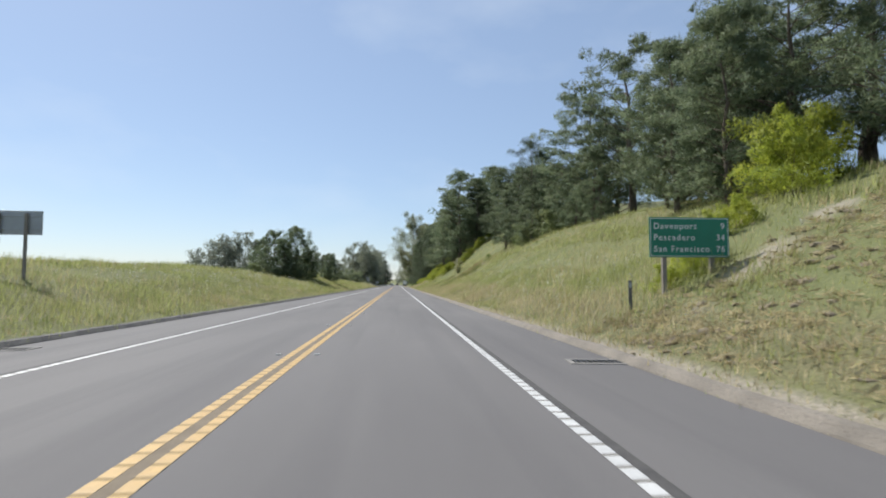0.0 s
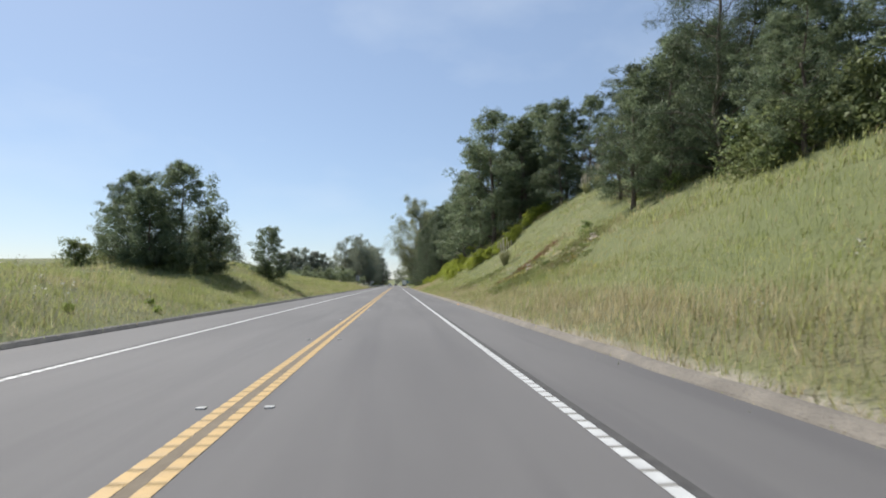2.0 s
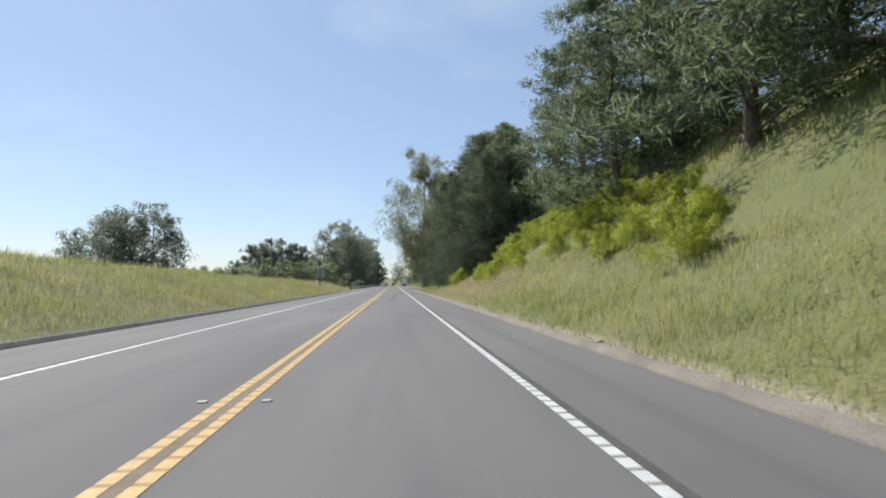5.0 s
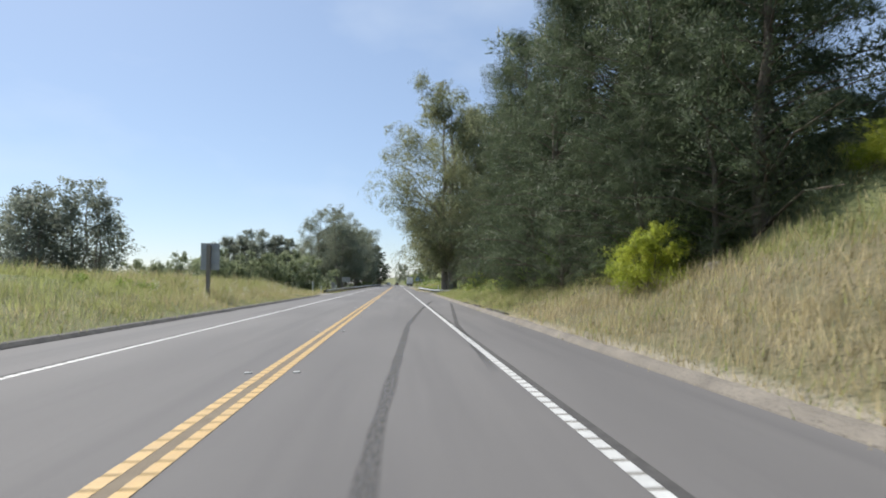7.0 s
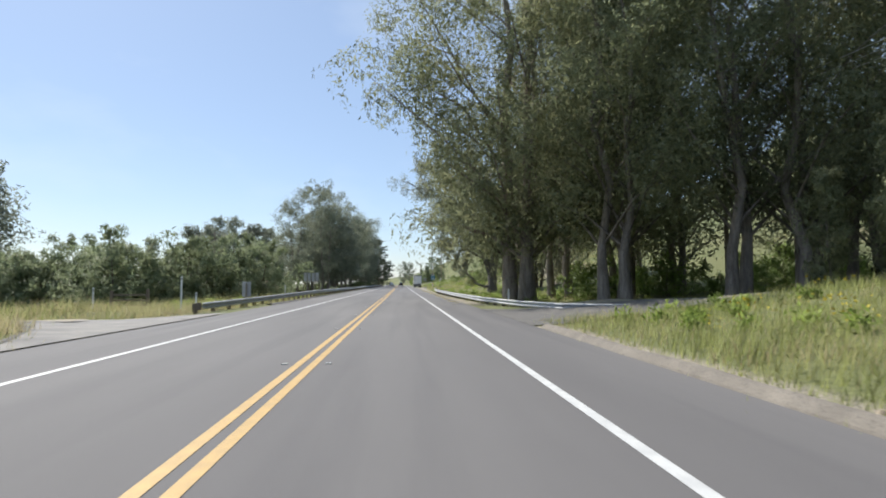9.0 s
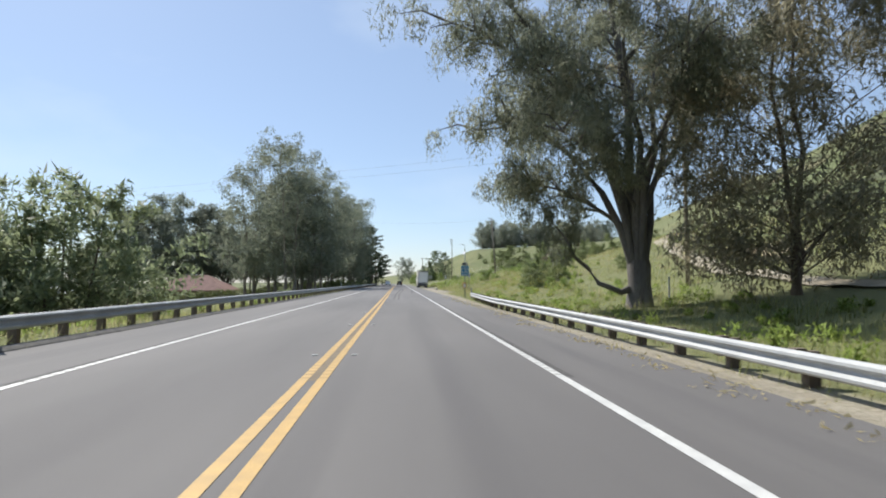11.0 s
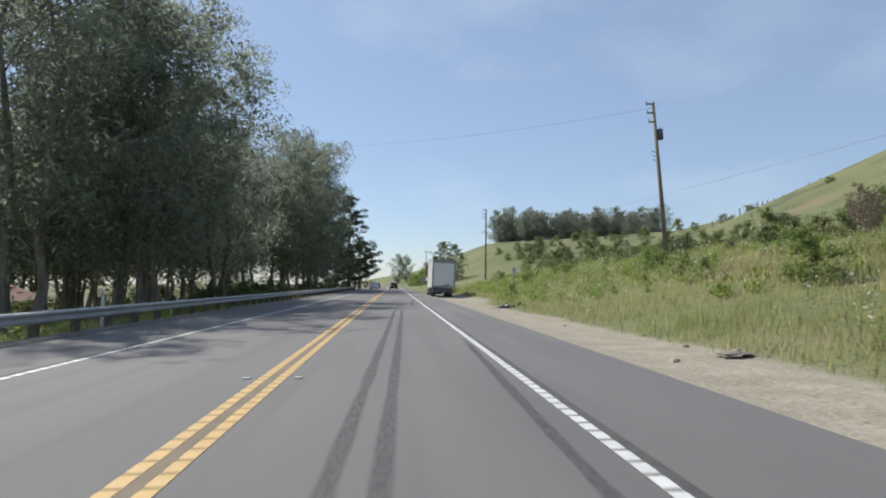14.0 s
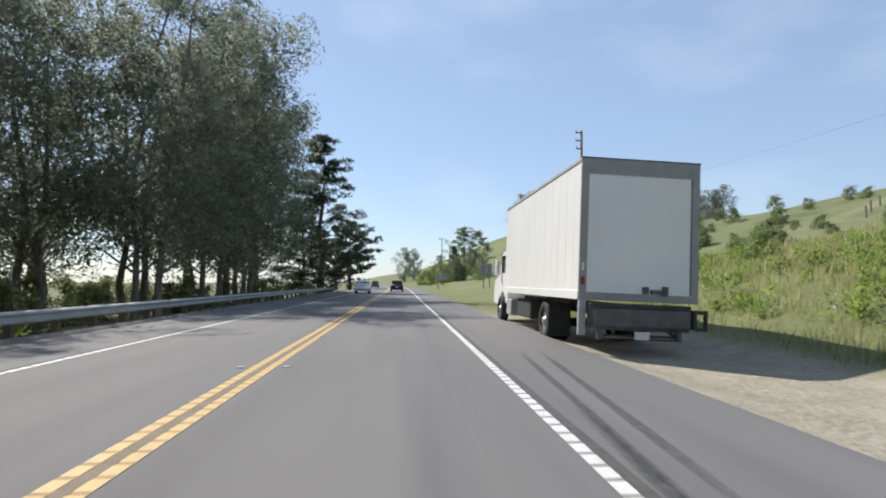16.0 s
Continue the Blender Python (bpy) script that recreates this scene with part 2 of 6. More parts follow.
RIGHT_X = (6.6, 9, 12, 16, 21, 27, 36, 60, 120)
RIGHT_SOUTH = {
    -60: (0, .6, 1.8, 3.8, 6.0, 7.5, 9, 10, 12), 20: (0, .8, 2.2, 4.0, 6.0, 7.5, 9, 10, 12), 60: (0, 1.0, 2.6, 5.0, 7.5, 8.7, 9.3, 10, 12),
    90: (0, .9, 2.3, 4.8, 8.0, 9.5, 10.5, 12, 13), 112: (0, .7, 1.9, 4.4, 9.2, 13.3, 17, 19, 20), 140: (0, .9, 2.9, 6.5, 10.8, 14, 17, 19, 20),
    175: (0, 1.0, 3.1, 6.6, 10.8, 13.3, 15, 17, 18), 200: (0, .8, 2.2, 4.5, 8, 10, 12, 14, 15), 222: (0, .7, 1.9, 3.2, 4.6, 5.5, 6.5, 8, 12)}
RIGHT_NORTH = {
    245: (0, .15, .5, .9, 1.3, 1.8, 2.4, 4, 8), 262: (-.1, 0, 0, 0, 0, .3, 1, 4, 12), 310: (-.2, -.4, -.4, -.1, .8, 2.2, 5, 13, 27),
    345: (-.08, -.05, .3, 1.2, 2.6, 4.5, 6.5, 13.5, 44), 390: (-.18, -.18, .45, 1.6, 2.9, 4.0, 5.6, 11.5, 44), 450: (-.15, -.1, .6, 1.6, 2.6, 3.6, 5, 9.5, 36),
    520: (0, 0, .4, 1, 1.8, 2.6, 3.6, 6, 24), 640: (0, 0, .3, .8, 1.5, 3, 8, 22, 25), 900: (0, 0, 0, .5, 1, 2, 4, 8, 12)}
LEFT_X = (6.6, 9, 12, 16, 22, 32, 50, 100)
LEFT_SOUTH = {
    -60: (.1, .6, 1.2, 1.8, 2.2, 2.2, 2, 1), 20: (.1, .5, 1.2, 1.9, 2.4, 2.5, 2.2, 1), 60: (.15, 1.0, 2.0, 2.8, 3.2, 3.2, 2.6, 1),
    85: (.15, .8, 1.5, 2.0, 2.2, 2.2, 2, 1), 107: (.15, 1.1, 2.4, 3.5, 3.8, 3.6, 3, 1), 150: (.15, .9, 1.9, 2.7, 3.0, 2.8, 2, 1),
    200: (.15, .7, 1.3, 1.8, 2.0, 1.9, 1.5, 0), 230: (.1, .6, 1.2, 1.6, 1.7, 1.5, .5, -.5)}
LEFT_NORTH = {
    243: (0, 0, 0, -.1, -.3, -.8, -1.5, -3), 262: (0, -.1, -.3, -.5, -.9, -1.6, -2.5, -3), 340: (-.05, -.3, -1.2, -2, -2.5, -3, -3, -3),
    400: (-.05, -.3, -.8, -1.2, -1.6, -2, -3, -3), 480: (-.05, -.3, -.6, -1, -1.5, -2, -3, -3), 900: (0, -.3, -.6, -1, -2, -3, -4, -5)}


def table(*halves):
    rows = {}
    for h in halves:
        rows.update(h)
    ys = sorted(rows)
    return np.array(ys, float), np.array([rows[y] for y in ys], float)


R_Y, R_Z = table(RIGHT_SOUTH, RIGHT_NORTH)
L_Y, L_Z = table(LEFT_SOUTH, LEFT_NORTH)


def land(x, y):
    """Height of the ground at x, y (numbers)."""
    x = x - bend(y)
    ys, zs, xs, side = (R_Y, R_Z, RIGHT_X, x) if x > 0 else (L_Y, L_Z, LEFT_X, -x)
    edge = 5.7 if x > 0 else 6.15
    if side < edge:
        return -0.25
    k = min(max(int(np.searchsorted(ys, y)) - 1, 0), len(ys) - 2)
    u = min(max((y - ys[k]) / (ys[k + 1] - ys[k]), 0), 1)
    u = u * u * (3 - 2 * u)
    z = float(np.interp(side, xs, zs[k] * (1 - u) + zs[k + 1] * u))
    if side < xs[0]:
        u = (side - edge) / (xs[0] - edge)
        z = z * u - 0.03 * (1 - u)
    grow = min(max((side - 6.8) / 6, 0), 1)
    z += grow * (0.35 * noise.noise((x * 0.13, y * 0.13, 0.3)) + 0.14 * noise.noise((x * 0.5, y * 0.5, 4.3)))
    if side > 40:
        z += min((side - 40) / 60, 1) * 2.5 * noise.noise((x * 0.018, y * 0.018, 9.0))
    return z


def smooth01(v, a, b):
    v = np.clip((v - a) / (b - a), 0, 1)
    return v * v * (3 - 2 * v)


def band(v, a, b, soft):
    return smooth01(v, a - soft, a + soft) * (1 - smooth01(v, b - soft, b + soft))


MATS = ((11.4, 88.0, 3.4, 4.5), (16.0, 91.0, 1.7, 2.2), (10.8, 110.5, 2.4, 5.5), (13.4, 98.6, 1.5, 1.6), (11.8, 97.0, 1.4, 1.5))
SCARS = ((14.4, 92.6, 0.65, 1.8), (13.2, 90.4, 0.8, 0.7), (14.9, 95.8, 0.4, 1.0), (15.0, 100.0, 0.4, 0.9), (12.9, 99.4, 0.9, 0.3), (30.0, 320.0, 2.2, 5.0))


def blotch(x, y, spots):
    """1 inside uneven blots, 0 outside; works on numbers and arrays."""
    wob = 0.22 * np.sin(x * 2.1 + y * 1.3) + 0.16 * np.sin(x * 4.7 - y * 3.1) + 0.10 * np.sin(y * 7.3 + x * 1.9)
    out = 0.0 * x
    for cx, cy, rx, ry in spots:
        out = np.maximum(out, 1 - smooth01(np.sqrt(((x - cx) / rx) ** 2 + ((y - cy) / ry) ** 2) + wob, 0.75, 1.15))
    return out


def build_ground():
    xs = sorted({s * v for s in (-1, 1) for v in [5.6, 5.72, 6.0, 6.2, 6.4, 6.6, 7.0, 7.5, 8.2, 9, 10, 11, 12, 13.5, 15, 17, 19, 21, 24, 27, 31, 36, 43, 50, 60, 75, 95, 120, 170, 260, 420, 800, 1600, 3000]} | {0.0})
    ys = np.concatenate([np.arange(-80, 470, 1.5), np.arange(470, 700, 5), np.arange(700, 1200, 25), [1300, 1600, 2200, 3000]])
    verts, cover = [], []
    for y in ys:
        b = bend(float(min(y, 900)))
        for x in xs:
            yy = float(min(y, 900))
            z = land(x + b, yy)
            if abs(x) > 200:
                z = z * (1 - min((abs(x) - 200) / 1200, 1)) - 2 * min((abs(x) - 200) / 1200, 1)
            if y > 1000:
                z = z * max(0, 1 - (y - 1000) / 1000) - 2
            verts.append((x + b, y, z))
    V = np.array(verts)
    nx = len(xs)
    i, j = np.meshgrid(np.arange(len(ys) - 1), np.arange(nx - 1), indexing="ij")
    a = (i * nx + j).ravel()
    faces = np.stack([a, a + 1, a + nx + 1, a + nx], 1)
    me = np_mesh("ground", V, faces, GROUND, True)
    X, Y = V[:, 0] - np.array([bend(float(min(y, 900))) for y in V[:, 1]]), V[:, 1]
    soil = np.maximum(band(X, 5, 6.75, 0.35) * band(Y, -100, 245, 4), np.maximum(band(X, 5, 8.9, 0.6) * band(Y, 345, 428, 12), band(X, 5, 9.9, 0.6) * band(Y, 396, 422, 4)))
    soil = np.maximum(soil, band(X, 5, 7.4, 0.3) * band(Y, 262, 345, 4) * 0.8)
    soil = np.maximum(soil, band(X, 8, 40, 1) * band(Y, 246, 256, 2) * 0.7)
    soil = np.maximum(soil, band(-X, 6, 60, 1) * band(Y, 243, 250, 1.5))
    soil = np.maximum(soil, band(X, 8.6, 17, 1.0) * band(Y, 2, 14.5, 1.0) * 0.22)
    ridge = np.abs(Y - (13.2 + (X - 8.5) * 0.42))
    soil = np.maximum(soil, 1.0 * (1 - smooth01(ridge, 0.25, 0.75)) * band(X, 8.8, 18, 0.5))
    dry = np.maximum(band(X, 6.5, 11.5, 2) * band(Y, 162, 205, 8), 0.55 * band(X, 6.5, 9.5, 1.2) * band(Y, -60, 90, 10))
    dry = np.maximum(dry, 0.4 * band(-X, 6, 12, 2) * band(Y, -60, 235, 5))
    ice = blotch(X, Y, MATS)
    field = band(-X, 70, 240, 8) * band(Y, 395, 560, 12)
    dry = np.maximum(dry, field)
    far = smooth01(np.abs(X), 30, 60) * (1 - field)
    for name, values in (("soil", soil), ("dry", dry), ("ice", ice), ("far", far), ("scar", blotch(X, Y, SCARS))):
        at = me.attributes.new(name, "FLOAT", "POINT")
        at.data.foreach_set("value", values.astype(np.float32))
    tagged(new("ground", me), "grassy verges and hillsides beside a road", "ground", kind="structure")


build_ground()

# ---------------------------------------------------------------- road
ROAD_YS = list(np.arange(-80, 490, 10.0)) + list(np.arange(490, 1000, 10.0))


def strip(name, x0, x1, z, mat, y0=-80, y1=990, label="", parent=None):
    """A flat band along the road, with sides that reach down."""
    ys = [y for y in ROAD_YS if y0 < y < y1]
    ys = [y0] + ys + [y1]
    prof = [(x0, z - 0.05), (x0, z), ((x0 + x1) / 2, z), (x1, z), (x1, z - 0.05)]
    v, f = extrude_along(prof, [(bend(y), y, 0) for y in ys])
    me = np_mesh(name, v, f, mat)
    return put(name, me, parent, label)


road = tagged(strip("road", -6.25, 5.8, 0.0, ASPHALT, label="grey asphalt two-lane highway with paved shoulders"), category="road", kind="structure")


def centre(y):
    """How far the painted centre lies from the middle of the two edge lines."""
    return float(np.interp(y, (0, 210, 275, 300, 325, 360, 400), (0.06, 0.06, 0.13, 0.17, 0.17, 0.07, 0.0)))


def rumble_line(name, x, width, mat, y0, y1, parent, ribbed):
    """A painted line, cut by milled grooves every 0.3 m where it is ribbed."""
    verts, faces, mats = [], [], []
    if not ribbed:
        ys = [y0] + [y for y in ROAD_YS if y0 < y < y1] + [y1]
        v, f = extrude_along([(x - width / 2, 0.005), (x + width / 2, 0.005)], [(bend(y) + (centre(y) if abs(x) < 1 else 0), y, 0) for y in ys])
        return put(name, np_mesh(name, v, f, mat), parent)
    y = y0
    while y < y1:
        for yy, z in ((y, 0.006), (y + 0.20, 0.006), (y + 0.215, 0.003), (y + 0.285, 0.003)):
            b = bend(yy) + (centre(yy) if abs(x) < 1 else 0)
            k = len(verts)
            verts += [(x - width / 2 + b, yy, z), (x + width / 2 + b, yy, z)]
            if k:
                faces.append((k - 2, k - 1, k + 1, k))
                mats.append(1 if z == 0.003 and faces and verts[k - 1][2] == 0.003 else 0)
        y += 0.3
    me = np_mesh(name, verts, faces, mat)
    me.materials.append(YELLOW_GROOVE_SHADE if mat == YELLOW_LINE else GROOVE_SHADE)
    me.polygons.foreach_set("material_index", np.array(mats, dtype=np.int32))
    return put(name, me, parent)


for x in (-0.128, 0.128):
    rumble_line("yellow_line", x, 0.13, YELLOW_LINE, -60, 208, road, True)
    rumble_line("yellow_line", x, 0.13, YELLOW_LINE, 208, 284, road, False)
    rumble_line("yellow_line", x, 0.13, YELLOW_LINE, 284, 450, road, True)
    rumble_line("yellow_line", x, 0.13, YELLOW_LINE, 450, 980, road, False)
for x in (-3.7, 3.62):
    rumble_line("white_edge_line", x, 0.13, WHITE_LINE, -60, 208, road, True)
    rumble_line("white_edge_line", x, 0.13, WHITE_LINE, 208, 284, road, False)
    rumble_line("white_edge_line", x, 0.13, WHITE_LINE, 284, 450, road, True)
    rumble_line("white_edge_line", x, 0.13, WHITE_LINE, 450, 980, road, False)


# milled grooves drawn flat: their shadow is put in as dark asphalt colour
MILLED_SHADE = mottled("milled_groove_shade", (0.060, 0.057, 0.056), (0.085, 0.081, 0.078), 6, 80, 0.9, relief=0.6, dist=0.01)
GRIMY = mottled("grimy_asphalt", (0.15, 0.115, 0.075), (0.19, 0.15, 0.10), 3, 70, 0.85, relief=0.4)


def milled_band(name, x, width, mat, y0, y1, shift):
    """A thin flat band along a painted line, coloured as centre grime and as shaded grooves."""
    ys = [y0] + [y for y in ROAD_YS if y0 < y < y1] + [y1]
    v, f = extrude_along([(x - width / 2, 0.0035), (x + width / 2, 0.0035)], [(bend(y) + (centre(y) if shift else 0), y, 0) for y in ys])
    put(name, np_mesh(name, v, f, mat), road)


for y0, y1 in ((-60, 208), (284, 450)):
    milled_band("rumble_strip", 3.745, 0.11, MILLED_SHADE, y0, y1, False)
    milled_band("rumble_strip", -3.825, 0.11, MILLED_SHADE, y0, y1, False)
    milled_band("worn_centre_band", 0.0, 0.12, GRIMY, y0, y1, True)


# ---------------------------------------------------------------- trees
def tube(path, radii, sides=6):
    """Verts and quads of a tapered tube along a list of points."""
    pts = [Vector(p) for p in path]
    verts, faces = [], []
    for i, p in enumerate(pts):
        d = (pts[min(i + 1, len(pts) - 1)] - pts[max(i - 1, 0)]).normalized()
        a = d.orthogonal().normalized()
        c = d.cross(a)
        for k in range(sides):
            t = 2 * math.pi * k / sides
            verts.append(tuple(p + radii[i] * (a * math.cos(t) + c * math.sin(t))))
    for i in range(len(pts) - 1):
        for k in range(sides):
            faces.append((i * sides + k, i * sides + (k + 1) % sides, (i + 1) * sides + (k + 1) % sides, (i + 1) * sides + k))
    return verts, faces


def join(pieces):
    verts, faces = [], []
    for v, f in pieces:
        n = len(verts)
        verts += v
        faces += [tuple(i + n for i in q) for q in f]
    return verts, faces


def leaf_cloud(rng, centres, radii, each, length, width, hang):
    """Pointed leaves or sprays scattered in clumps. hang: -1 they hang down, 1 they stand up, 0 any way."""
    centres, radii = np.asarray(centres, float), np.asarray(radii, float)
    n = len(centres) * each
    c, r = np.repeat(centres, each, 0), np.repeat(radii, each, 0)
    d = rng.normal(size=(n, 3))
    d /= np.linalg.norm(d, axis=1)[:, None]
    p = c + d * r * rng.uniform(0.05, 1.1, n)[:, None] ** 0.55
    a = rng.normal(size=(n, 3)) + 0.5 * d + np.array([0, 0, hang]) * 1.6
    a /= np.linalg.norm(a, axis=1)[:, None]
    b = np.cross(a, rng.normal(size=(n, 3)))
    b /= np.linalg.norm(b, axis=1)[:, None] + 1e-6
    L = length * rng.uniform(0.6, 1.4, n)[:, None] / 2
    W = width * rng.uniform(0.6, 1.4, n)[:, None] / 2
    q = np.stack([p - a * L - b * W, p - a * L * 0.6 + b * W, p + a * L], 1).reshape(-1, 3)
    return q, np.arange(3 * n).reshape(-1, 3)


def foliage(rng, centres, radii, each, leaf, hang, tuft, mat, axis_r=1.0, wrap=0.0):
    """One crown mesh: leaf sprays on lumpy shells round the clump centres, shaded as the rounded masses that they form. wrap: how far the sprays lie along the shells."""
    centres, radii = np.asarray(centres, float), np.asarray(radii, float)
    n = len(centres) * each
    which = np.repeat(np.arange(len(centres)), each)
    c, r = centres[which], radii[which]
    d = rng.normal(size=(n, 3))
    d[:, 2] += 0.25
    d /= np.linalg.norm(d, axis=1)[:, None]
    lumps = rng.normal(size=(len(centres), 3, 3))[which]
    lump = 1 + 0.22 * np.sin(2.2 * np.einsum("nij,nj->ni", lumps, d)).sum(1)
    p = c + d * r * (lump * (0.52 + 0.18 * wrap + (0.50 - 0.18 * wrap) * rng.uniform(0, 1, n) ** 0.6))[:, None]
    a = 0.75 * rng.normal(size=(n, 3)) + tuft * d + np.array([0, 0, hang])
    a -= wrap * np.einsum("ij,ij->i", a, d)[:, None] * d
    a /= np.linalg.norm(a, axis=1)[:, None]
    out = c * np.array([1, 1, 0]) / axis_r
    nor = d + 0.35 * out + np.array([0, 0, 0.15]) + 0.38 * rng.normal(size=(n, 3))
    nor /= np.linalg.norm(nor, axis=1)[:, None]
    b = np.cross(a, nor) + 0.5 * (1 - 0.5 * wrap) * rng.normal(size=(n, 3))
    b /= np.linalg.norm(b, axis=1)[:, None] + 1e-6
    L = leaf[0] * rng.uniform(0.55, 1.4, n)[:, None] / 2
    W = leaf[1] * rng.uniform(0.6, 1.4, n)[:, None] / 2
    p0, p1, p2 = p - a * L - b * W, p - a * L * 0.5 + b * W, p + a * L
    away = np.einsum("ij,ij->i", np.cross(p1 - p0, p2 - p0), nor) < 0
    p0[away], p1[away] = p1[away].copy(), p0[away].copy()
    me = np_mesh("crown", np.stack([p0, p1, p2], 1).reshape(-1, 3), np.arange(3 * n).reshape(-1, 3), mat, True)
    me.normals_split_custom_set_from_vertices(np.repeat(nor, 3, 0))
    return me


def make_tree(name, label, category, seed, height, trunk_r, base, outline, boughs, per, clump_r, each, leaf, leaf_mat, bark_mat, hang=0.0, flat=0.7, stems=1, rise=0.3, group="", tuft=0.8, inner=0.42, wrap=0.0):
    """A tapered trunk with boughs that carry leaf clumps. outline(u) gives the crown's radius at u = 0 (its base) to 1 (the top); rise: how steeply the boughs climb."""
    rng = np.random.default_rng(seed)
    ob = thing(name, label, category, group)
    wood, centres, radii = [], [], []
    turn = rng.uniform(0, 6.28)
    for s in range(stems):
        ang = turn + 6.283 * s / stems
        off = (0 if stems == 1 else min(0.7, 0.1 * height)) * np.array([math.cos(ang), math.sin(ang)])
        tip = off * rng.uniform(1.4, 3.2) + rng.normal(size=2) * height * 0.02
        top = height * (1 if s == 0 else rng.uniform(0.72, 0.98))
        n, sides = (7, 8) if height > 8 else (3, 4)
        path = [(off[0] + (tip[0] - off[0]) * (k / n) ** 1.3 + rng.normal() * 0.012 * height * (k > 0), off[1] + (tip[1] - off[1]) * (k / n) ** 1.3 + rng.normal() * 0.012 * height * (k > 0), -0.6 + (top * 0.97 + 0.6) * k / n) for k in range(n + 1)]
        rr = [trunk_r * (1.35 if k == 0 else 1.0 - 0.92 * k / n) / (1 if stems == 1 else 1.35) for k in range(n + 1)]
        wood.append(tube(path, rr, sides))
        pz = np.array(path)
        m = max(3, boughs // stems)
        for k in range(m):
            u = (k + rng.uniform(0, 1)) / m
            z = base * height + (top - base * height) * u
            R = outline(u) * height * rng.uniform(0.72, 1.12)
            th = turn + 2.4 * k + rng.normal() * 0.35
            z0 = max(z - rise * R, base * height * 0.6)
            s0 = np.array([np.interp(z0, pz[:, 2], pz[:, 0]), np.interp(z0, pz[:, 2], pz[:, 1]), z0])
            end = np.array([np.interp(z, pz[:, 2], pz[:, 0]) + R * math.cos(th), np.interp(z, pz[:, 2], pz[:, 1]) + R * math.sin(th), z])
            mid = (s0 + end) / 2 + np.array([rng.normal() * 0.06 * R, rng.normal() * 0.06 * R, 0.10 * R])
            r0 = max(0.012, trunk_r * 0.25 * (1 - 0.75 * u))
            wood.append(tube([s0, mid, end], [r0, r0 * 0.65, r0 * 0.2], 5 if height > 8 else 3))
            for j in range(per):
                f = inner + (1.02 - inner) * (j + rng.uniform(0.2, 0.9)) / per
                q = (1 - f) ** 2 * s0 + 2 * f * (1 - f) * mid + f * f * end
                cr = clump_r * height * rng.uniform(0.65, 1.25) * (1.1 - 0.35 * u)
                q = q + rng.normal(size=3) * cr * np.array([0.55, 0.55, 0.35])
                q[2] = max(q[2], 0.3 * cr)
                centres.append(q)
                radii.append([cr, cr, cr * flat])
        for j in range(4):
            cr = clump_r * height * rng.uniform(0.45, 0.75)
            centres.append(np.array([*path[-1]]) + np.array([rng.normal() * 0.6, rng.normal() * 0.6, -0.75 * j]) * cr)
            radii.append([cr * 0.8, cr * 0.8, cr])
    v, f = join(wood)
    put("trunk", np_mesh("trunk", v, f, bark_mat, True), ob)
    put("crown", foliage(rng, centres, radii, each, leaf, hang, tuft, leaf_mat, outline(0.4) * height, wrap), ob)
    return ob


def stand(ob, x, y, scale=1.0, turn=0.0, sink=0.1, first=False):
    """Sets a thing, or a copy of it, on the ground."""
    def grown(s):
        return pose(x, y, land(x, y) - sink, 0, 0, turn) @ Matrix.Diagonal((s, s, s, 1))

    if first:
        ob.matrix_basis = grown(scale)
        return ob
    return copy_thing(ob, grown(scale / ob.scale[0]))


PLANTED = set()


def plant(kinds, spots, seed):
    """Plants the kinds in turn on spots (x, y, height as a share of the first)."""
    rng = random.Random(seed)
    for i, (x, y, s) in enumerate(spots):
        ob = kinds[i % len(kinds)]
        stand(ob, x, y, s, rng.uniform(0, 360), first=ob.name not in PLANTED)
        PLANTED.add(ob.name)



def cone_like(u):
    return 0.32 * (1 - u) ** 0.75 + 0.03


def pine_round(u):
    return 0.32 * math.sin(math.pi * min(1, 0.22 + 0.76 * u)) ** 0.7 + 0.02


def umbrella(u):
    return 0.14 + 0.27 * math.sin(math.pi * min(1, 0.1 + 0.85 * u)) ** 0.7


def mound(u):
    return 0.55 * (1 - u * u) ** 0.6 + 0.08


def tall_oval(u):
    return 0.245 * math.sin(math.pi * (0.14 + 0.80 * u)) ** 0.6


def spreading(u):
    return 0.46 * math.sin(math.pi * (0.22 + 0.72 * u)) ** 0.6


PINE_TXT, PINE_GROUP = "dark green pine tree on the roadside bank", "pines above the road"
PINES = [make_tree("pine_tree", PINE_TXT, "tree", 10 + i, 18, 0.30, (0.05, 0.10, 0.05)[i], (cone_like, pine_round, pine_round)[i],
                   48, 4, 0.058, 130, (0.46, 0.095), PINE_LEAF, BARK, 0.25, 0.62, group=PINE_GROUP, rise=0.25, tuft=1.3) for i in range(3)]
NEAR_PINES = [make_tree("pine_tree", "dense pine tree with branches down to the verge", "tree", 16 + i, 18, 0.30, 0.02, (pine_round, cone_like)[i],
                        58, 5, 0.056, 300, (0.17, 0.036), PINE_SHADED, BARK, 0.25, 0.7, group=PINE_GROUP, rise=0.25, tuft=1.2, inner=0.22) for i in range(2)]
TALL_PINES = [make_tree("pine_tree", "tall pine tree with a bare trunk and broad crown", "tree", 20 + i, 18, 0.42, (0.24, 0.14)[i], umbrella,
                        40, 4, 0.060, 170, (0.40, 0.085), PINE_LEAF, BARK, 0.25, 0.55, group=PINE_GROUP, rise=0.3, tuft=1.3) for i in range(2)]
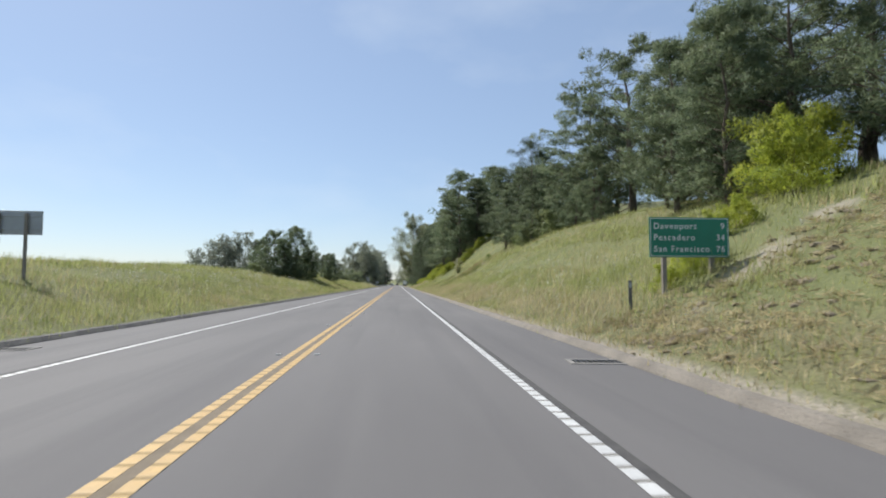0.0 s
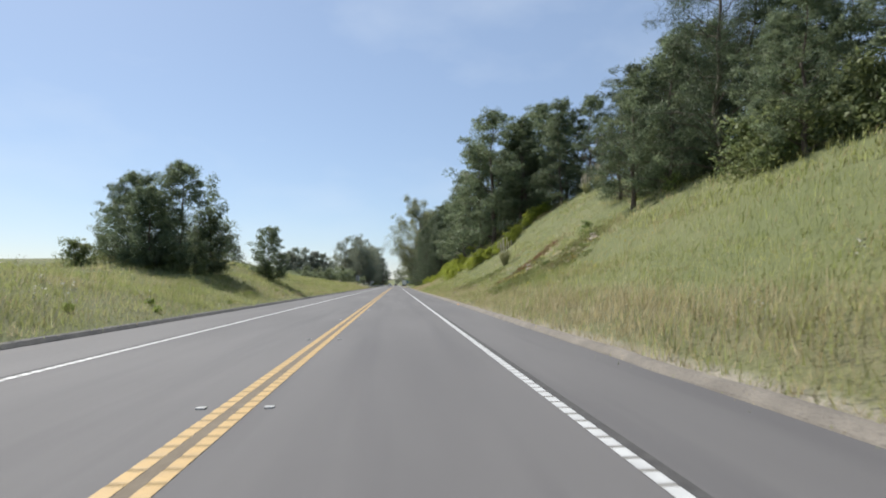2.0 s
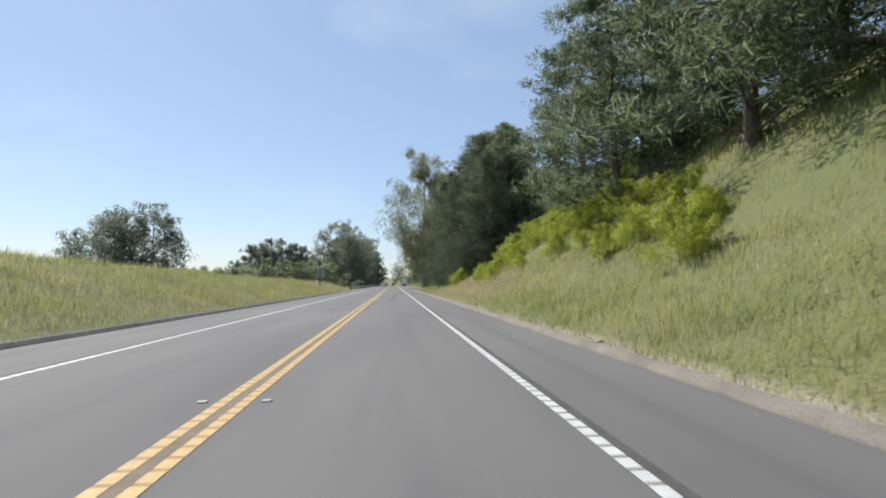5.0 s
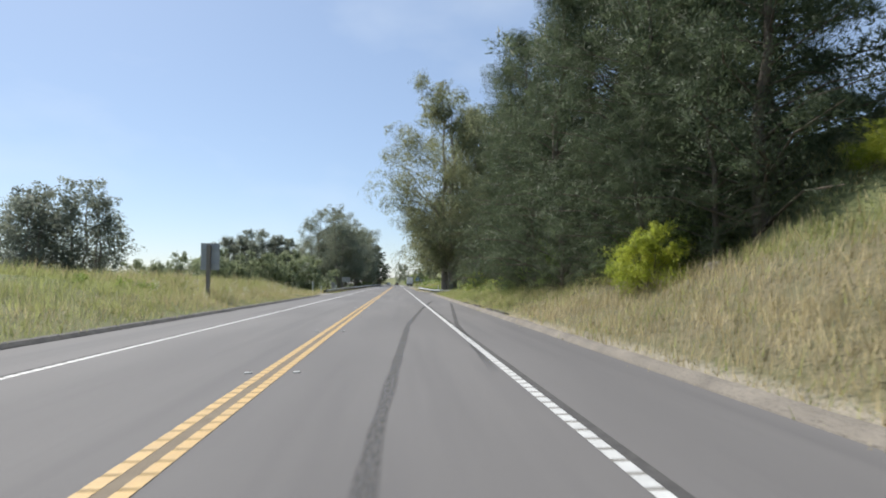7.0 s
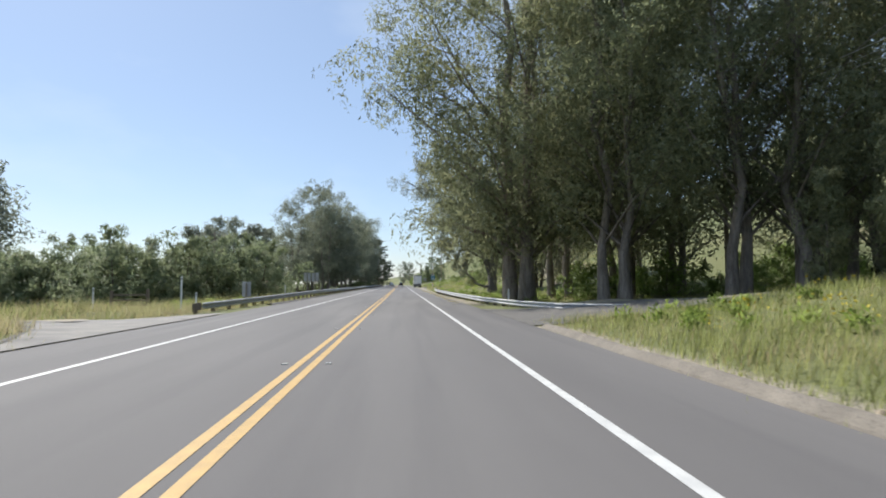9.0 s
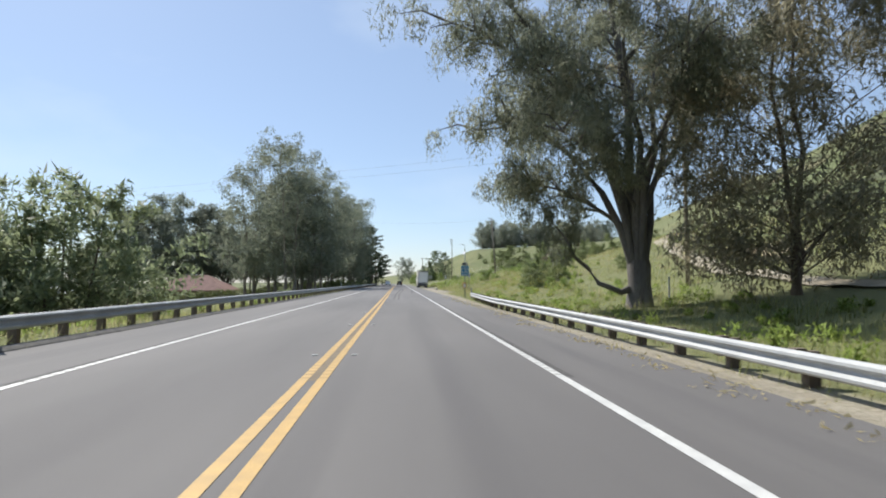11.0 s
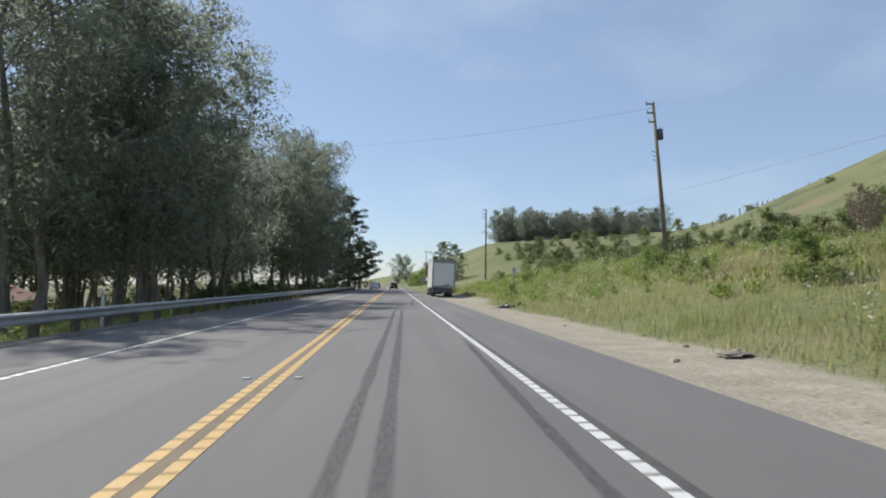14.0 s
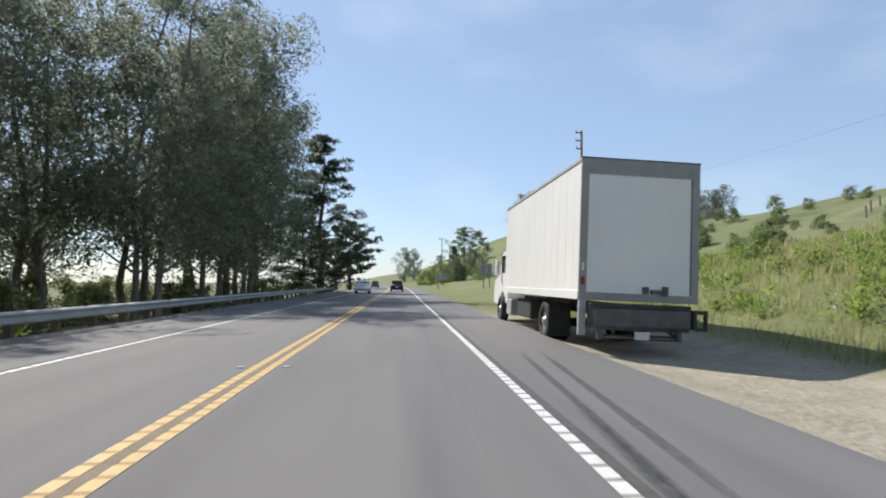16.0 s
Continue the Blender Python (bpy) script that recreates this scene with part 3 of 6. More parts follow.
OPEN_PINES = [make_tree("pine_tree", "bushy pine tree with tufted branches down to the grassy bank", "tree", 24 + i, 9, 0.16, 0.0, lambda u: 0.42 * math.sin(math.pi * min(1, 0.30 + 0.66 * u)) ** 0.7,
                        60, 4, 0.074, 110, (0.30, 0.07), PINE_LEAF, BARK, 0.5, 0.75, group="pines on the grassy bank", rise=0.7, tuft=1.4) for i in range(2)]
EUCS = [make_tree("eucalyptus_tree", "tall eucalyptus tree with drooping grey-green foliage", "tree", 30 + i, 28, 0.42, 0.14, tall_oval,
                  30, 4, 0.060, 88, (0.56, 0.17), EUC_LEAF, EUC_BARK, -0.5, 1.0, 2, 0.8, "roadside eucalyptus", 0.5, wrap=0.8) for i in range(3)]
NEAR_EUCS = [make_tree("eucalyptus_tree", "tall eucalyptus tree with pale trunks and drooping foliage", "tree", 33 + i, 28, 0.42, 0.20, tall_oval,
                       32, 4, 0.056, 280, (0.33, 0.09), EUC_LEAF, EUC_BARK, -0.5, 1.0, 2, 0.9, "roadside eucalyptus", 0.4, wrap=0.6) for i in range(2)]
BROAD_EUC = [make_tree("eucalyptus_tree", "broad eucalyptus tree with olive foliage reaching over the road", "tree", 36, 30, 0.6, 0.14, lambda u: 0.33 * math.sin(math.pi * (0.07 + 0.84 * u)) ** 0.8,
                       66, 4, 0.059, 330, (0.34, 0.108), EUC_LEAF, EUC_BARK, -0.6, 1.0, 3, 0.8, "roadside eucalyptus", 0.4, wrap=0.4)]
GROVE_TXT = "tall shady eucalyptus tree in a dense grove"
GROVE = [make_tree("eucalyptus_tree", GROVE_TXT, "tree", 50 + i, 25, 0.34, 0.20, tall_oval,
                   34, 4, 0.068, 118, (0.40, 0.155), EUC_DARK, EUC_BARK, -0.2, 0.85, 2, 0.75, "eucalyptus grove", 0.5, wrap=0.8) for i in range(3)]
FAR_EUC = [make_tree("eucalyptus_tree", "distant round-headed eucalyptus tree beyond the fields", "tree", 60 + i, 25, 0.5, 0.10, lambda u: 0.29 * math.sin(math.pi * (0.2 + 0.74 * u)) ** 0.7,
                     26, 3, 0.100, 62, (0.90, 0.38), EUC_FAR, EUC_BARK, -0.4, 0.85, 2, 0.9, "distant eucalyptus", 0.4, wrap=0.6) for i in range(3)]
ROUND_EUC = [make_tree("eucalyptus_tree", "old eucalyptus tree with rounded leaf heads behind the house", "tree", 64 + i, 25, 0.42, 0.22, lambda u: 0.25 * math.sin(math.pi * (0.24 + 0.70 * u)) ** 0.6,
                       30, 3, 0.078, 110, (0.60, 0.28), EUC_FAR, EUC_BARK, -0.1, 0.75, 3, 1.0, "eucalyptus behind the house", 0.5, 0.6, 0.8) for i in range(3)]
CYPRESS = [make_tree("cypress_tree", "dark cypress tree with flat layered branches", "tree", 70, 18, 0.4, 0.05, cone_like,
                     42, 5, 0.050, 75, (0.5, 0.15), CYPRESS_LEAF, BARK, 0.2, 0.4, rise=0.35, tuft=1.2, inner=0.3),
           make_tree("cypress_tree", "wind-shaped dark cypress with a flat spreading crown", "tree", 71, 10, 0.35, 0.3, spreading,
                     22, 4, 0.08, 80, (0.5, 0.2), CYPRESS_LEAF, BARK, 0.2, 0.45, rise=0.5, tuft=1.0)]
BUSHES = [make_tree("bush", "green leafy bush on the hillside", "bush", 80 + i, 3.0, 0.05, 0.03, mound, 13, 2, 0.235, 64, (0.25, 0.12), SHRUB_LEAF, BARK, 0.3, 0.8, 2, 0.6, "hillside bushes", wrap=0.4) for i in range(3)]
SCRUB = [make_tree("bush", "dull olive scrub bush on the hillside", "bush", 86 + i, 3.0, 0.05, 0.03, mound, 13, 2, 0.27, 62, (0.28, 0.14), SCRUB_LEAF, BARK, 0.3, 0.75, 2, 0.6, "hillside scrub", wrap=0.4) for i in range(2)]
BROOM = [make_tree("broom_bush", "yellow-green broom bush on the bank", "bush", 90 + i, 3.0, 0.05, 0.04, mound, 18, 2, 0.20, 250, (0.18, 0.042), BROOM_LEAF, BARK, 0.9, 0.9, 3, 0.7, "broom bushes", 0.9) for i in range(3)]
WILLOW = [make_tree("willow_bush", "pale green willow thicket beyond the guardrail", "bush", 100 + i, 7.0, 0.12, 0.04, mound, 36, 3, 0.115, 64, (0.42, 0.14), WILLOW_LEAF, BARK, 0.2, 0.95, 3, 0.7, "willow thicket", 0.8) for i in range(2)]


SAPLING = [make_tree("eucalyptus_sapling", "slender young eucalyptus with bright drooping leaves", "tree", 110 + i, 7.0, 0.07, 0.06, lambda u: 0.15 * math.sin(math.pi * (0.2 + 0.72 * u)) ** 0.6,
                     22, 3, 0.07, 90, (0.32, 0.08), EUC_LEAF, EUC_BARK, -0.9, 1.2, 1, 0.8, "young eucalyptus", 0.4) for i in range(2)]
TWIGS = mottled("dead_twigs", (0.16, 0.12, 0.095), (0.24, 0.19, 0.15), 2, 14, 0.95)
DEAD = [make_tree("dead_tree", "bare brown dying tree with thin twigs on the bank", "tree", 120, 9.0, 0.14, 0.15, lambda u: 0.34 * math.sin(math.pi * (0.25 + 0.68 * u)) ** 0.7,
                  34, 4, 0.075, 60, (0.6, 0.035), TWIGS, TWIGS, 0.6, 0.8, 2, 0.9, "dying trees", 1.2)]


GUM_BARK = mottled("old_gum_bark", (0.115, 0.105, 0.098), (0.185, 0.170, 0.158), 1.2, 12, 0.95, relief=0.8, dist=0.06, stretch=(1, 1, 0.25))


def big_gum(x, y):
    """The wide old eucalyptus by the guardrail: one thick bole that forks low into heavy limbs, which rise, arch out and droop."""
    rng = np.random.default_rng(7)
    ob = thing("eucalyptus_tree", "old forked eucalyptus with thick dark trunk beside the guardrail", "tree", at=pose(x, y, land(x, y) - 0.1))
    wood = [tube([(0, 0, -0.5), (0, 0, 0.3), (0.02, 0, 1.4), (0.0, 0.0, 2.4), (0.0, 0.0, 3.3)], [1.0, 0.76, 0.62, 0.66, 0.45], 14)]
    centres, radii = [], []
    # bearing, reach, height of the tip, girth, share of the height gained early
    limbs = ((3.05, 9.5, 11.0, .34, .75), (3.35, 12.0, 15.5, .36, .7), (2.85, 7.0, 17.5, .36, .6), (3.7, 9.0, 13.0, .32, .7), (4.25, 7.5, 16.0, .32, .65), (4.75, 6.5, 12.5, .28, .7),
             (1.5, 4.0, 19.5, .40, .55), (0.7, 5.5, 17.0, .36, .6), (0.1, 6.0, 13.0, .32, .6), (5.6, 5.5, 14.5, .30, .65), (3.2, 3.0, 21.0, .40, .5), (2.3, 7.0, 14.0, .3, .65), (3.15, 10.5, 18.5, .30, .6), (3.0, 8.0, 7.6, .24, .8), (3.9, 8.0, 8.5, .22, .8))
    for ang, reach, top, r, early in limbs:
        dx, dy = math.cos(ang), math.sin(ang)
        wig = rng.normal(size=(7, 3)) * 0.28
        pts = [np.array([0.25 * dx, 0.25 * dy, 2.1])]
        for i in range(1, 7):
            s = i / 6
            out = reach * (0.35 * s + 0.65 * s ** 1.9)
            up = 2.4 + (top - 2.4) * (1 - (1 - s) ** (1 + early)) - 0.9 * max(0, s - 0.75) * 4 * 0.5
            pts.append(np.array([dx * out, dy * out, up]) + wig[i])
        r *= 0.74
        wood.append(tube(pts, [r, r * 0.9, r * 0.72, r * 0.56, r * 0.4, r * 0.24, r * 0.08], 7))
        for i in range(2, 7):
            for _ in range((0, 0, 0, 2, 4, 5, 5)[i]):
                f = rng.uniform(0, 1)
                p = pts[i - 1] + (pts[i] - pts[i - 1]) * f
                th = ang + rng.uniform(-1.5, 1.5)
                ln = rng.uniform(1.0, 3.0)
                q = p + np.array([math.cos(th) * ln, math.sin(th) * ln, rng.uniform(-0.4, 1.3)])
                wood.append(tube([p, (p + q) / 2 + np.array([0, 0, 0.35]), q], [0.075, 0.05, 0.02], 5))
                for k in range(2):
                    cr = rng.uniform(0.55, 0.95)
                    c = p + (q - p) * (0.55 + 0.5 * k) + rng.normal(size=3) * 0.3 - np.array([0, 0, 0.45 * k])
                    if c[2] > 2.9:
                        centres.append(c)
                        radii.append([cr, cr, cr * 1.35])
    # the low limb that sweeps out over the rail side and turns up
    low = [np.array(p) for p in ((-0.4, 0, 1.2), (-1.1, -0.1, 0.95), (-1.8, -0.1, 1.25), (-2.4, -0.2, 1.45), (-3.0, -0.15, 2.3), (-3.8, -0.3, 2.9), (-4.2, -0.2, 3.9), (-4.9, -0.3, 4.7))]
    wood.append(tube(low, [0.24, 0.17, 0.15, 0.135, 0.115, 0.09, 0.06, 0.03], 8))
    for i in range(5, 8):
        for _ in range(4):
            q = low[i] + rng.normal(size=3) * np.array([0.8, 0.8, 0.5]) + np.array([-0.3, 0, 0.3])
            wood.append(tube([low[i], q], [0.035, 0.012], 4))
            centres.append(q)
            radii.append([0.42, 0.42, 0.6])
    v, f = join(wood)
    put("trunk", np_mesh("trunk", v, f, GUM_BARK, True), ob)
    put("crown", foliage(rng, centres, radii, 215, (0.36, 0.070), -1.2, 0.25, GUM_LEAF, 9.0), ob)
    return ob


R = random.Random(5)
plant(PINES, [(24, 87, .6), (19.5, 91, .6), (26, 78, .5), (24, 92, .65), (30, 86, .5), (21.5, 77, .4), (25.5, 98, .62), (28.5, 103, .6),
              (17.5, 140.3, 1.22), (16.4, 147, 1.05), (25.9, 141.8, 1.0), (27.3, 133, .85), (25.0, 128, .74), (20.8, 135.5, .9), (27, 146, 1.0), (14.6, 157, .95), (15.6, 166, .75), (30, 130, .8), (22, 137, .85), (23, 150, .98), (19, 153, .92), (26, 158, .9), (18, 161, .7), (28, 172, .8), (33, 124, .6), (32, 180, .8),
              (16.3, 196, .9), (17, 201, 1.0), (15.5, 206, 1.08), (17.5, 211, 1.1), (19, 208, 1.05), (22, 216, .8)], 1)
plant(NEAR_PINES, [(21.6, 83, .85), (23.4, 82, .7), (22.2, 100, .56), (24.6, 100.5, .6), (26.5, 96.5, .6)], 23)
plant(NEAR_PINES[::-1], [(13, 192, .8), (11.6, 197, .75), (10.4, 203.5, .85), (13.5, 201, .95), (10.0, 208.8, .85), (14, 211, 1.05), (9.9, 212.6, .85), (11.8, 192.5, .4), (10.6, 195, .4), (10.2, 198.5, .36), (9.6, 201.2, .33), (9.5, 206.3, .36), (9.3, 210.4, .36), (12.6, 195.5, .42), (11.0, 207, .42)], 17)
plant(PINES[1:], [(24.5, 80, .55), (22.6, 89, .65), (27, 84, .5), (20.6, 87, .6), (25.5, 87, .5)], 20)
plant(TALL_PINES, [(26.3, 57, 1.0), (25, 67, .92), (29, 43, .8), (24, 30, .7), (27, 40, .8), (30, 50, .85), (24.3, 60.5, .62), (29, 30, .8), (34, 36, .8), (28.5, 66, .75), (33, 52, .8), (25, 23, .75), (33, 22, .8), (40, 30, .85), (25.5, 193.5, .85)], 11)
plant(PINES[1:], [(20.8, 36.5, .66), (22.6, 33.5, .7), (22.5, 41.5, .5), (24.5, 39, .62), (27, 47.5, .55), (20.0, 29.5, .6), (22.5, 71, .5), (19.5, 73, .42), (22.5, 66.5, .42), (25, 36, .5), (30, 44, .55), (21.5, 55, .40), (25, 63, .48), (35, 28, .6), (29, 24, .5), (22, 62, .4), (28, 50, .5)], 12)
plant(OPEN_PINES, [(-14.8, 95.5, .92), (-18.6, 97, .8), (-10.9, 107.5, .58), (-22, 101, .62), (-16.5, 93.8, .66), (-12.9, 96.5, .5)], 6)
plant(DEAD, [(30.5, 124.5, .95), (33.5, 121.5, .8), (31, 384, .36), (33.5, 387, .32), (29, 381.5, .28), (35.5, 383, .34)], 31)
plant(SAPLING, [(21.0, 246.2, .95), (24.6, 247.2, 1.1), (19.0, 247.5, .7), (22.8, 246.0, .75)], 32)
plant(BROAD_EUC, [(10.3, 266, 1.15)], 13)
DARK_EUC = [make_tree("eucalyptus_tree", "dark brownish eucalyptus hanging over the guardrail", "tree", 39, 19, 0.24, 0.08, lambda u: 0.34 * math.sin(math.pi * (0.22 + 0.72 * u)) ** 0.6,
                      56, 5, 0.062, 198, (0.36, 0.085), EUC_BROWN_SHADED, BARK, -1.0, 1.2, 2, 0.5, "roadside eucalyptus", 0.3)]
plant(DARK_EUC, [(20.4, 302, 1.05)], 19)
plant(NEAR_EUCS, [(14.5, 259, 1.0), (17, 264, 1.12), (16, 276, 1.12), (20, 272, 1.1), (20, 287, .8), (24, 256, 1.05), (20.6, 256.5, 1.05), (28.5, 259, 1.05)], 22)
plant(EUCS, [(24, 270, 1.08), (30, 256, 1.0), (24, 278, 1.1), (38, 270, 1.0), (31, 247, .8), (36, 249, .9), (42, 258, 1.0)], 2)
big_gum(14.8, 307)
plant(GROVE, [(-25.8, 400, 1.06), (-19.5, 385.5, 1.22), (-30.5, 400, 1.28), (-14.8, 391, .95), (-18.5, 396.5, 1.28), (-14, 404, 1.08), (-21, 406, 1.15), (-26, 424, 1.05), (-21.5, 431, .98),
              (-13.6, 438, .95), (-17, 444, 1.12), (-13, 448, .95), (-20, 413.5, 1.0), (-20, 437, 1.0), (-13.8, 454, 1.15), (-13.8, 460, 1.14), (-15.2, 467, 1.12), (-17, 475, 1.15), (-18, 457, 1.1), (-26, 403, 1.0), (-27, 434, 1.0), (-26, 447, 1.0), (-30, 414, 1.0)], 3)
plant(ROUND_EUC, [(-84, 438, .5), (-79.5, 438, .76), (-73.5, 437, 1.0), (-66, 440, 1.16), (-60.5, 437, 1.16), (-54, 441, 1.04), (-47, 439, 1.0), (-40, 442, .95), (-69.5, 448, 1.08), (-56, 448, 1.05), (-49, 447, 1.0), (-76, 446, .9)], 24)
plant(FAR_EUC, [(-84, 345, 1.2), (-92, 350, 1.4), (-101, 346, 1.35), (-110, 352, 1.2), (-97, 338, 1.2), (-119, 350, 1.0)]
      + [(56 + 3.5 * k + R.uniform(-2, 2), 640 + R.uniform(-14, 18), R.uniform(.55, .78)) for k in range(25)] + [(55 + 4.6 * k + R.uniform(-2, 2), 632 + R.uniform(-6, 6), R.uniform(.4, .6)) for k in range(18)] + [(58 + 4.4 * k + R.uniform(-2, 2), 648 + R.uniform(-6, 6), R.uniform(.5, .66)) for k in range(18)]
      + [(4, 690, .7), (9, 700, .65), (26, 600, .3)], 14)
plant(CYPRESS[:1], [(-8.2, 475, 1.15), (-12, 484, .9)], 4)
plant(CYPRESS[1:], [(-8.6, 521, 1.4), (-12.5, 530, 1.2)], 15)
plant(PINES[1:], [(20.0, 560, .85), (25, 566, .75), (15, 585, .5), (17, 552, .35)], 16)
plant(PINES[:1], [(16.6, 556, .55)], 21)
plant(BROOM, [(18.4, 22.3, .95), (19.7, 23.2, 1.2), (14.6, 20.0, .45), (13.4, 19.4, .35), (10.6, 16.3, .3), (11.4, 16.6, .34), (9.9, 16.2, .25)] + [(12.6 + 0.5 * k + R.uniform(-.7, .7), 132 - 0.5 * k + R.uniform(-.7, .7), R.uniform(.4, .7)) for k in range(12)] + [(18.4 + 0.6 * k + R.uniform(-.6, .6), 128.6 + R.uniform(-.9, .9), R.uniform(.45, .75)) for k in range(9)]
      + [(R.uniform(10.4, 14), y, R.uniform(.45, .75)) for y in range(142, 164, 2)] + [(R.uniform(13.2, 23.5), R.uniform(163, 190), R.uniform(.30, .56)) for k in range(130)] + [(R.uniform(9.6, 13.5), R.uniform(166, 182), R.uniform(.25, .5)) for k in range(22)] + [(9.7, 192.8, .7), (10.2, 217, .5), (9.6, 229, .55)], 7)
plant(SCRUB, [(R.uniform(24, 46), R.uniform(330, 470), R.uniform(.25, .55)) for _ in range(58)] + [(R.uniform(14, 24), R.uniform(330, 352), R.uniform(.4, .8)) for _ in range(9)] + [(R.uniform(46, 115), R.uniform(400, 600), R.uniform(.35, .7)) for _ in range(12)] + [(R.uniform(52, 112), R.uniform(500, 612), R.uniform(.8, 1.4)) for _ in range(36)] + [(R.uniform(44, 84), R.uniform(520, 600), R.uniform(.8, 1.5)) for _ in range(34)]
      + [(R.uniform(-20, -11.5), R.uniform(395, 470), R.uniform(.4, 1.0)) for _ in range(32)] + [(R.uniform(-36, -23), R.uniform(424, 470), R.uniform(.7, 1.2)) for _ in range(20)] + [(R.uniform(29, 44), R.uniform(362, 408), R.uniform(.45, .85)) for _ in range(30)] + [(R.uniform(18.5, 27), R.uniform(63, 78), R.uniform(.6, 1.1)) for _ in range(16)] + [(R.uniform(-21, -12.5), R.uniform(91, 98), R.uniform(.3, .6)) for _ in range(7)] + [(-10.9, 107.2, .55), (-11.3, 107.9, .5)], 18)
plant(BUSHES, [(R.uniform(11, 30), R.uniform(322, 450), R.uniform(.3, .6)) for _ in range(16)] + [(R.uniform(16, 25), R.uniform(352, 425), R.uniform(.28, .5)) for _ in range(24)]
      + [(R.uniform(8, 22), R.uniform(520, 600), R.uniform(.8, 1.7)) for _ in range(16)]
      + [(R.uniform(17, 24), R.uniform(68, 96), R.uniform(.3, .55)) for _ in range(5)] + [(R.uniform(8.6, 11), R.uniform(205, 236), R.uniform(.25, .5)) for _ in range(8)] + [(R.uniform(15, 40), R.uniform(263, 277), R.uniform(.6, 1.2)) for _ in range(24)] + [(R.uniform(9.8, 12.5), R.uniform(193, 214), R.uniform(.5, .85)) for _ in range(12)], 8)
plant(WILLOW, [(-19.5 - 3.1 * k + R.uniform(-1, 1), 314 + R.uniform(-4, 7), R.uniform(1.15, 1.7) if k else 0.95) for k in range(14)] + [(-12.4, 346, .3)], 9)


def hedge(x0, x1, y):
    """A clipped hedge gone shaggy, with its stems."""
    rng = np.random.default_rng(77)
    ob = thing("hedge", "dark overgrown hedge in front of the house", "hedge", at=pose(x0, y, 0))
    centres, radii, wood = [], [], []
    for k in range(int((x1 - x0) / 0.7)):
        x, h = 0.7 * k, rng.uniform(1.5, 2.2)
        z = land(x0 + x, y)
        wood.append(tube([(x, 0, z - 0.3), (x + 0.1, 0, z + 0.6), (x, 0.1, z + h * 0.8)], [0.05, 0.04, 0.015], 4))
        for j in range(3):
            centres.append((x + rng.normal() * 0.2, rng.normal() * 0.35, z + h * (0.25 + 0.27 * j)))
            radii.append((0.7, 0.7, 0.45))
    v, f = join(wood)
    put("stems", np_mesh("stems", v, f, BARK, True), ob)
    put("leaves", foliage(rng, centres, radii, 60, (0.34, 0.16), 0.1, 0.4, SCRUB_LEAF, 99.0, 0.5), ob)


hedge(-62, -25.5, 402)

# ---------------------------------------------------------------- grass and weeds
GRASS = leaf_material("green_grass", (0.295, 0.345, 0.110), (0.430, 0.455, 0.180), (0.40, 0.40, 0.16), 0.55, deep=0.85)
DRY_GRASS = leaf_material("dry_grass", (0.540, 0.450, 0.250), (0.660, 0.570, 0.345), (0.50, 0.44, 0.22), 0.5, deep=0.85)
WEED_LEAF = leaf_material("weed_leaves", (0.270, 0.390, 0.075), (0.420, 0.520, 0.140), (0.35, 0.44, 0.11), 0.55, deep=0.85)
PETAL = leaf_material("white_petals", (0.62, 0.62, 0.52), (0.75, 0.74, 0.66), (0.6, 0.6, 0.5), 0.3)
YELLOW_PETAL = leaf_material("yellow_petals", (0.65, 0.52, 0.05), (0.75, 0.62, 0.08), (0.6, 0.5, 0.05), 0.3)


def corner(x):
    """Where the verge ends at the mouth of the side road."""
    return float(np.interp(-x, (6.2, 6.7, 7.5, 8.5, 9.8, 12, 16, 60), (236.3, 238.3, 240.3, 242.3, 244.3, 246, 246.8, 247)))


def dryness(x, y):
    if x > 0:
        d = 0.15 + (0.75 if x < 10.5 else 0.25) * float(band(y, 160, 197, 6)) * (x < 17) + 0.5 * (x < 9.6) * (y < 120)
    else:
        d = 0.12 + 0.2 * (x > -9) + 0.3 * float(band(y, 205, 275, 8))
    if x > 8.9 and 328 < y < 384:
        d += 0.15
    return min(d + 0.45 * noise.noise((x * 0.2, y * 0.2, 2.0)) + 0.2 * noise.noise((x * 0.8, y * 0.8, 6.0)), 0.95)


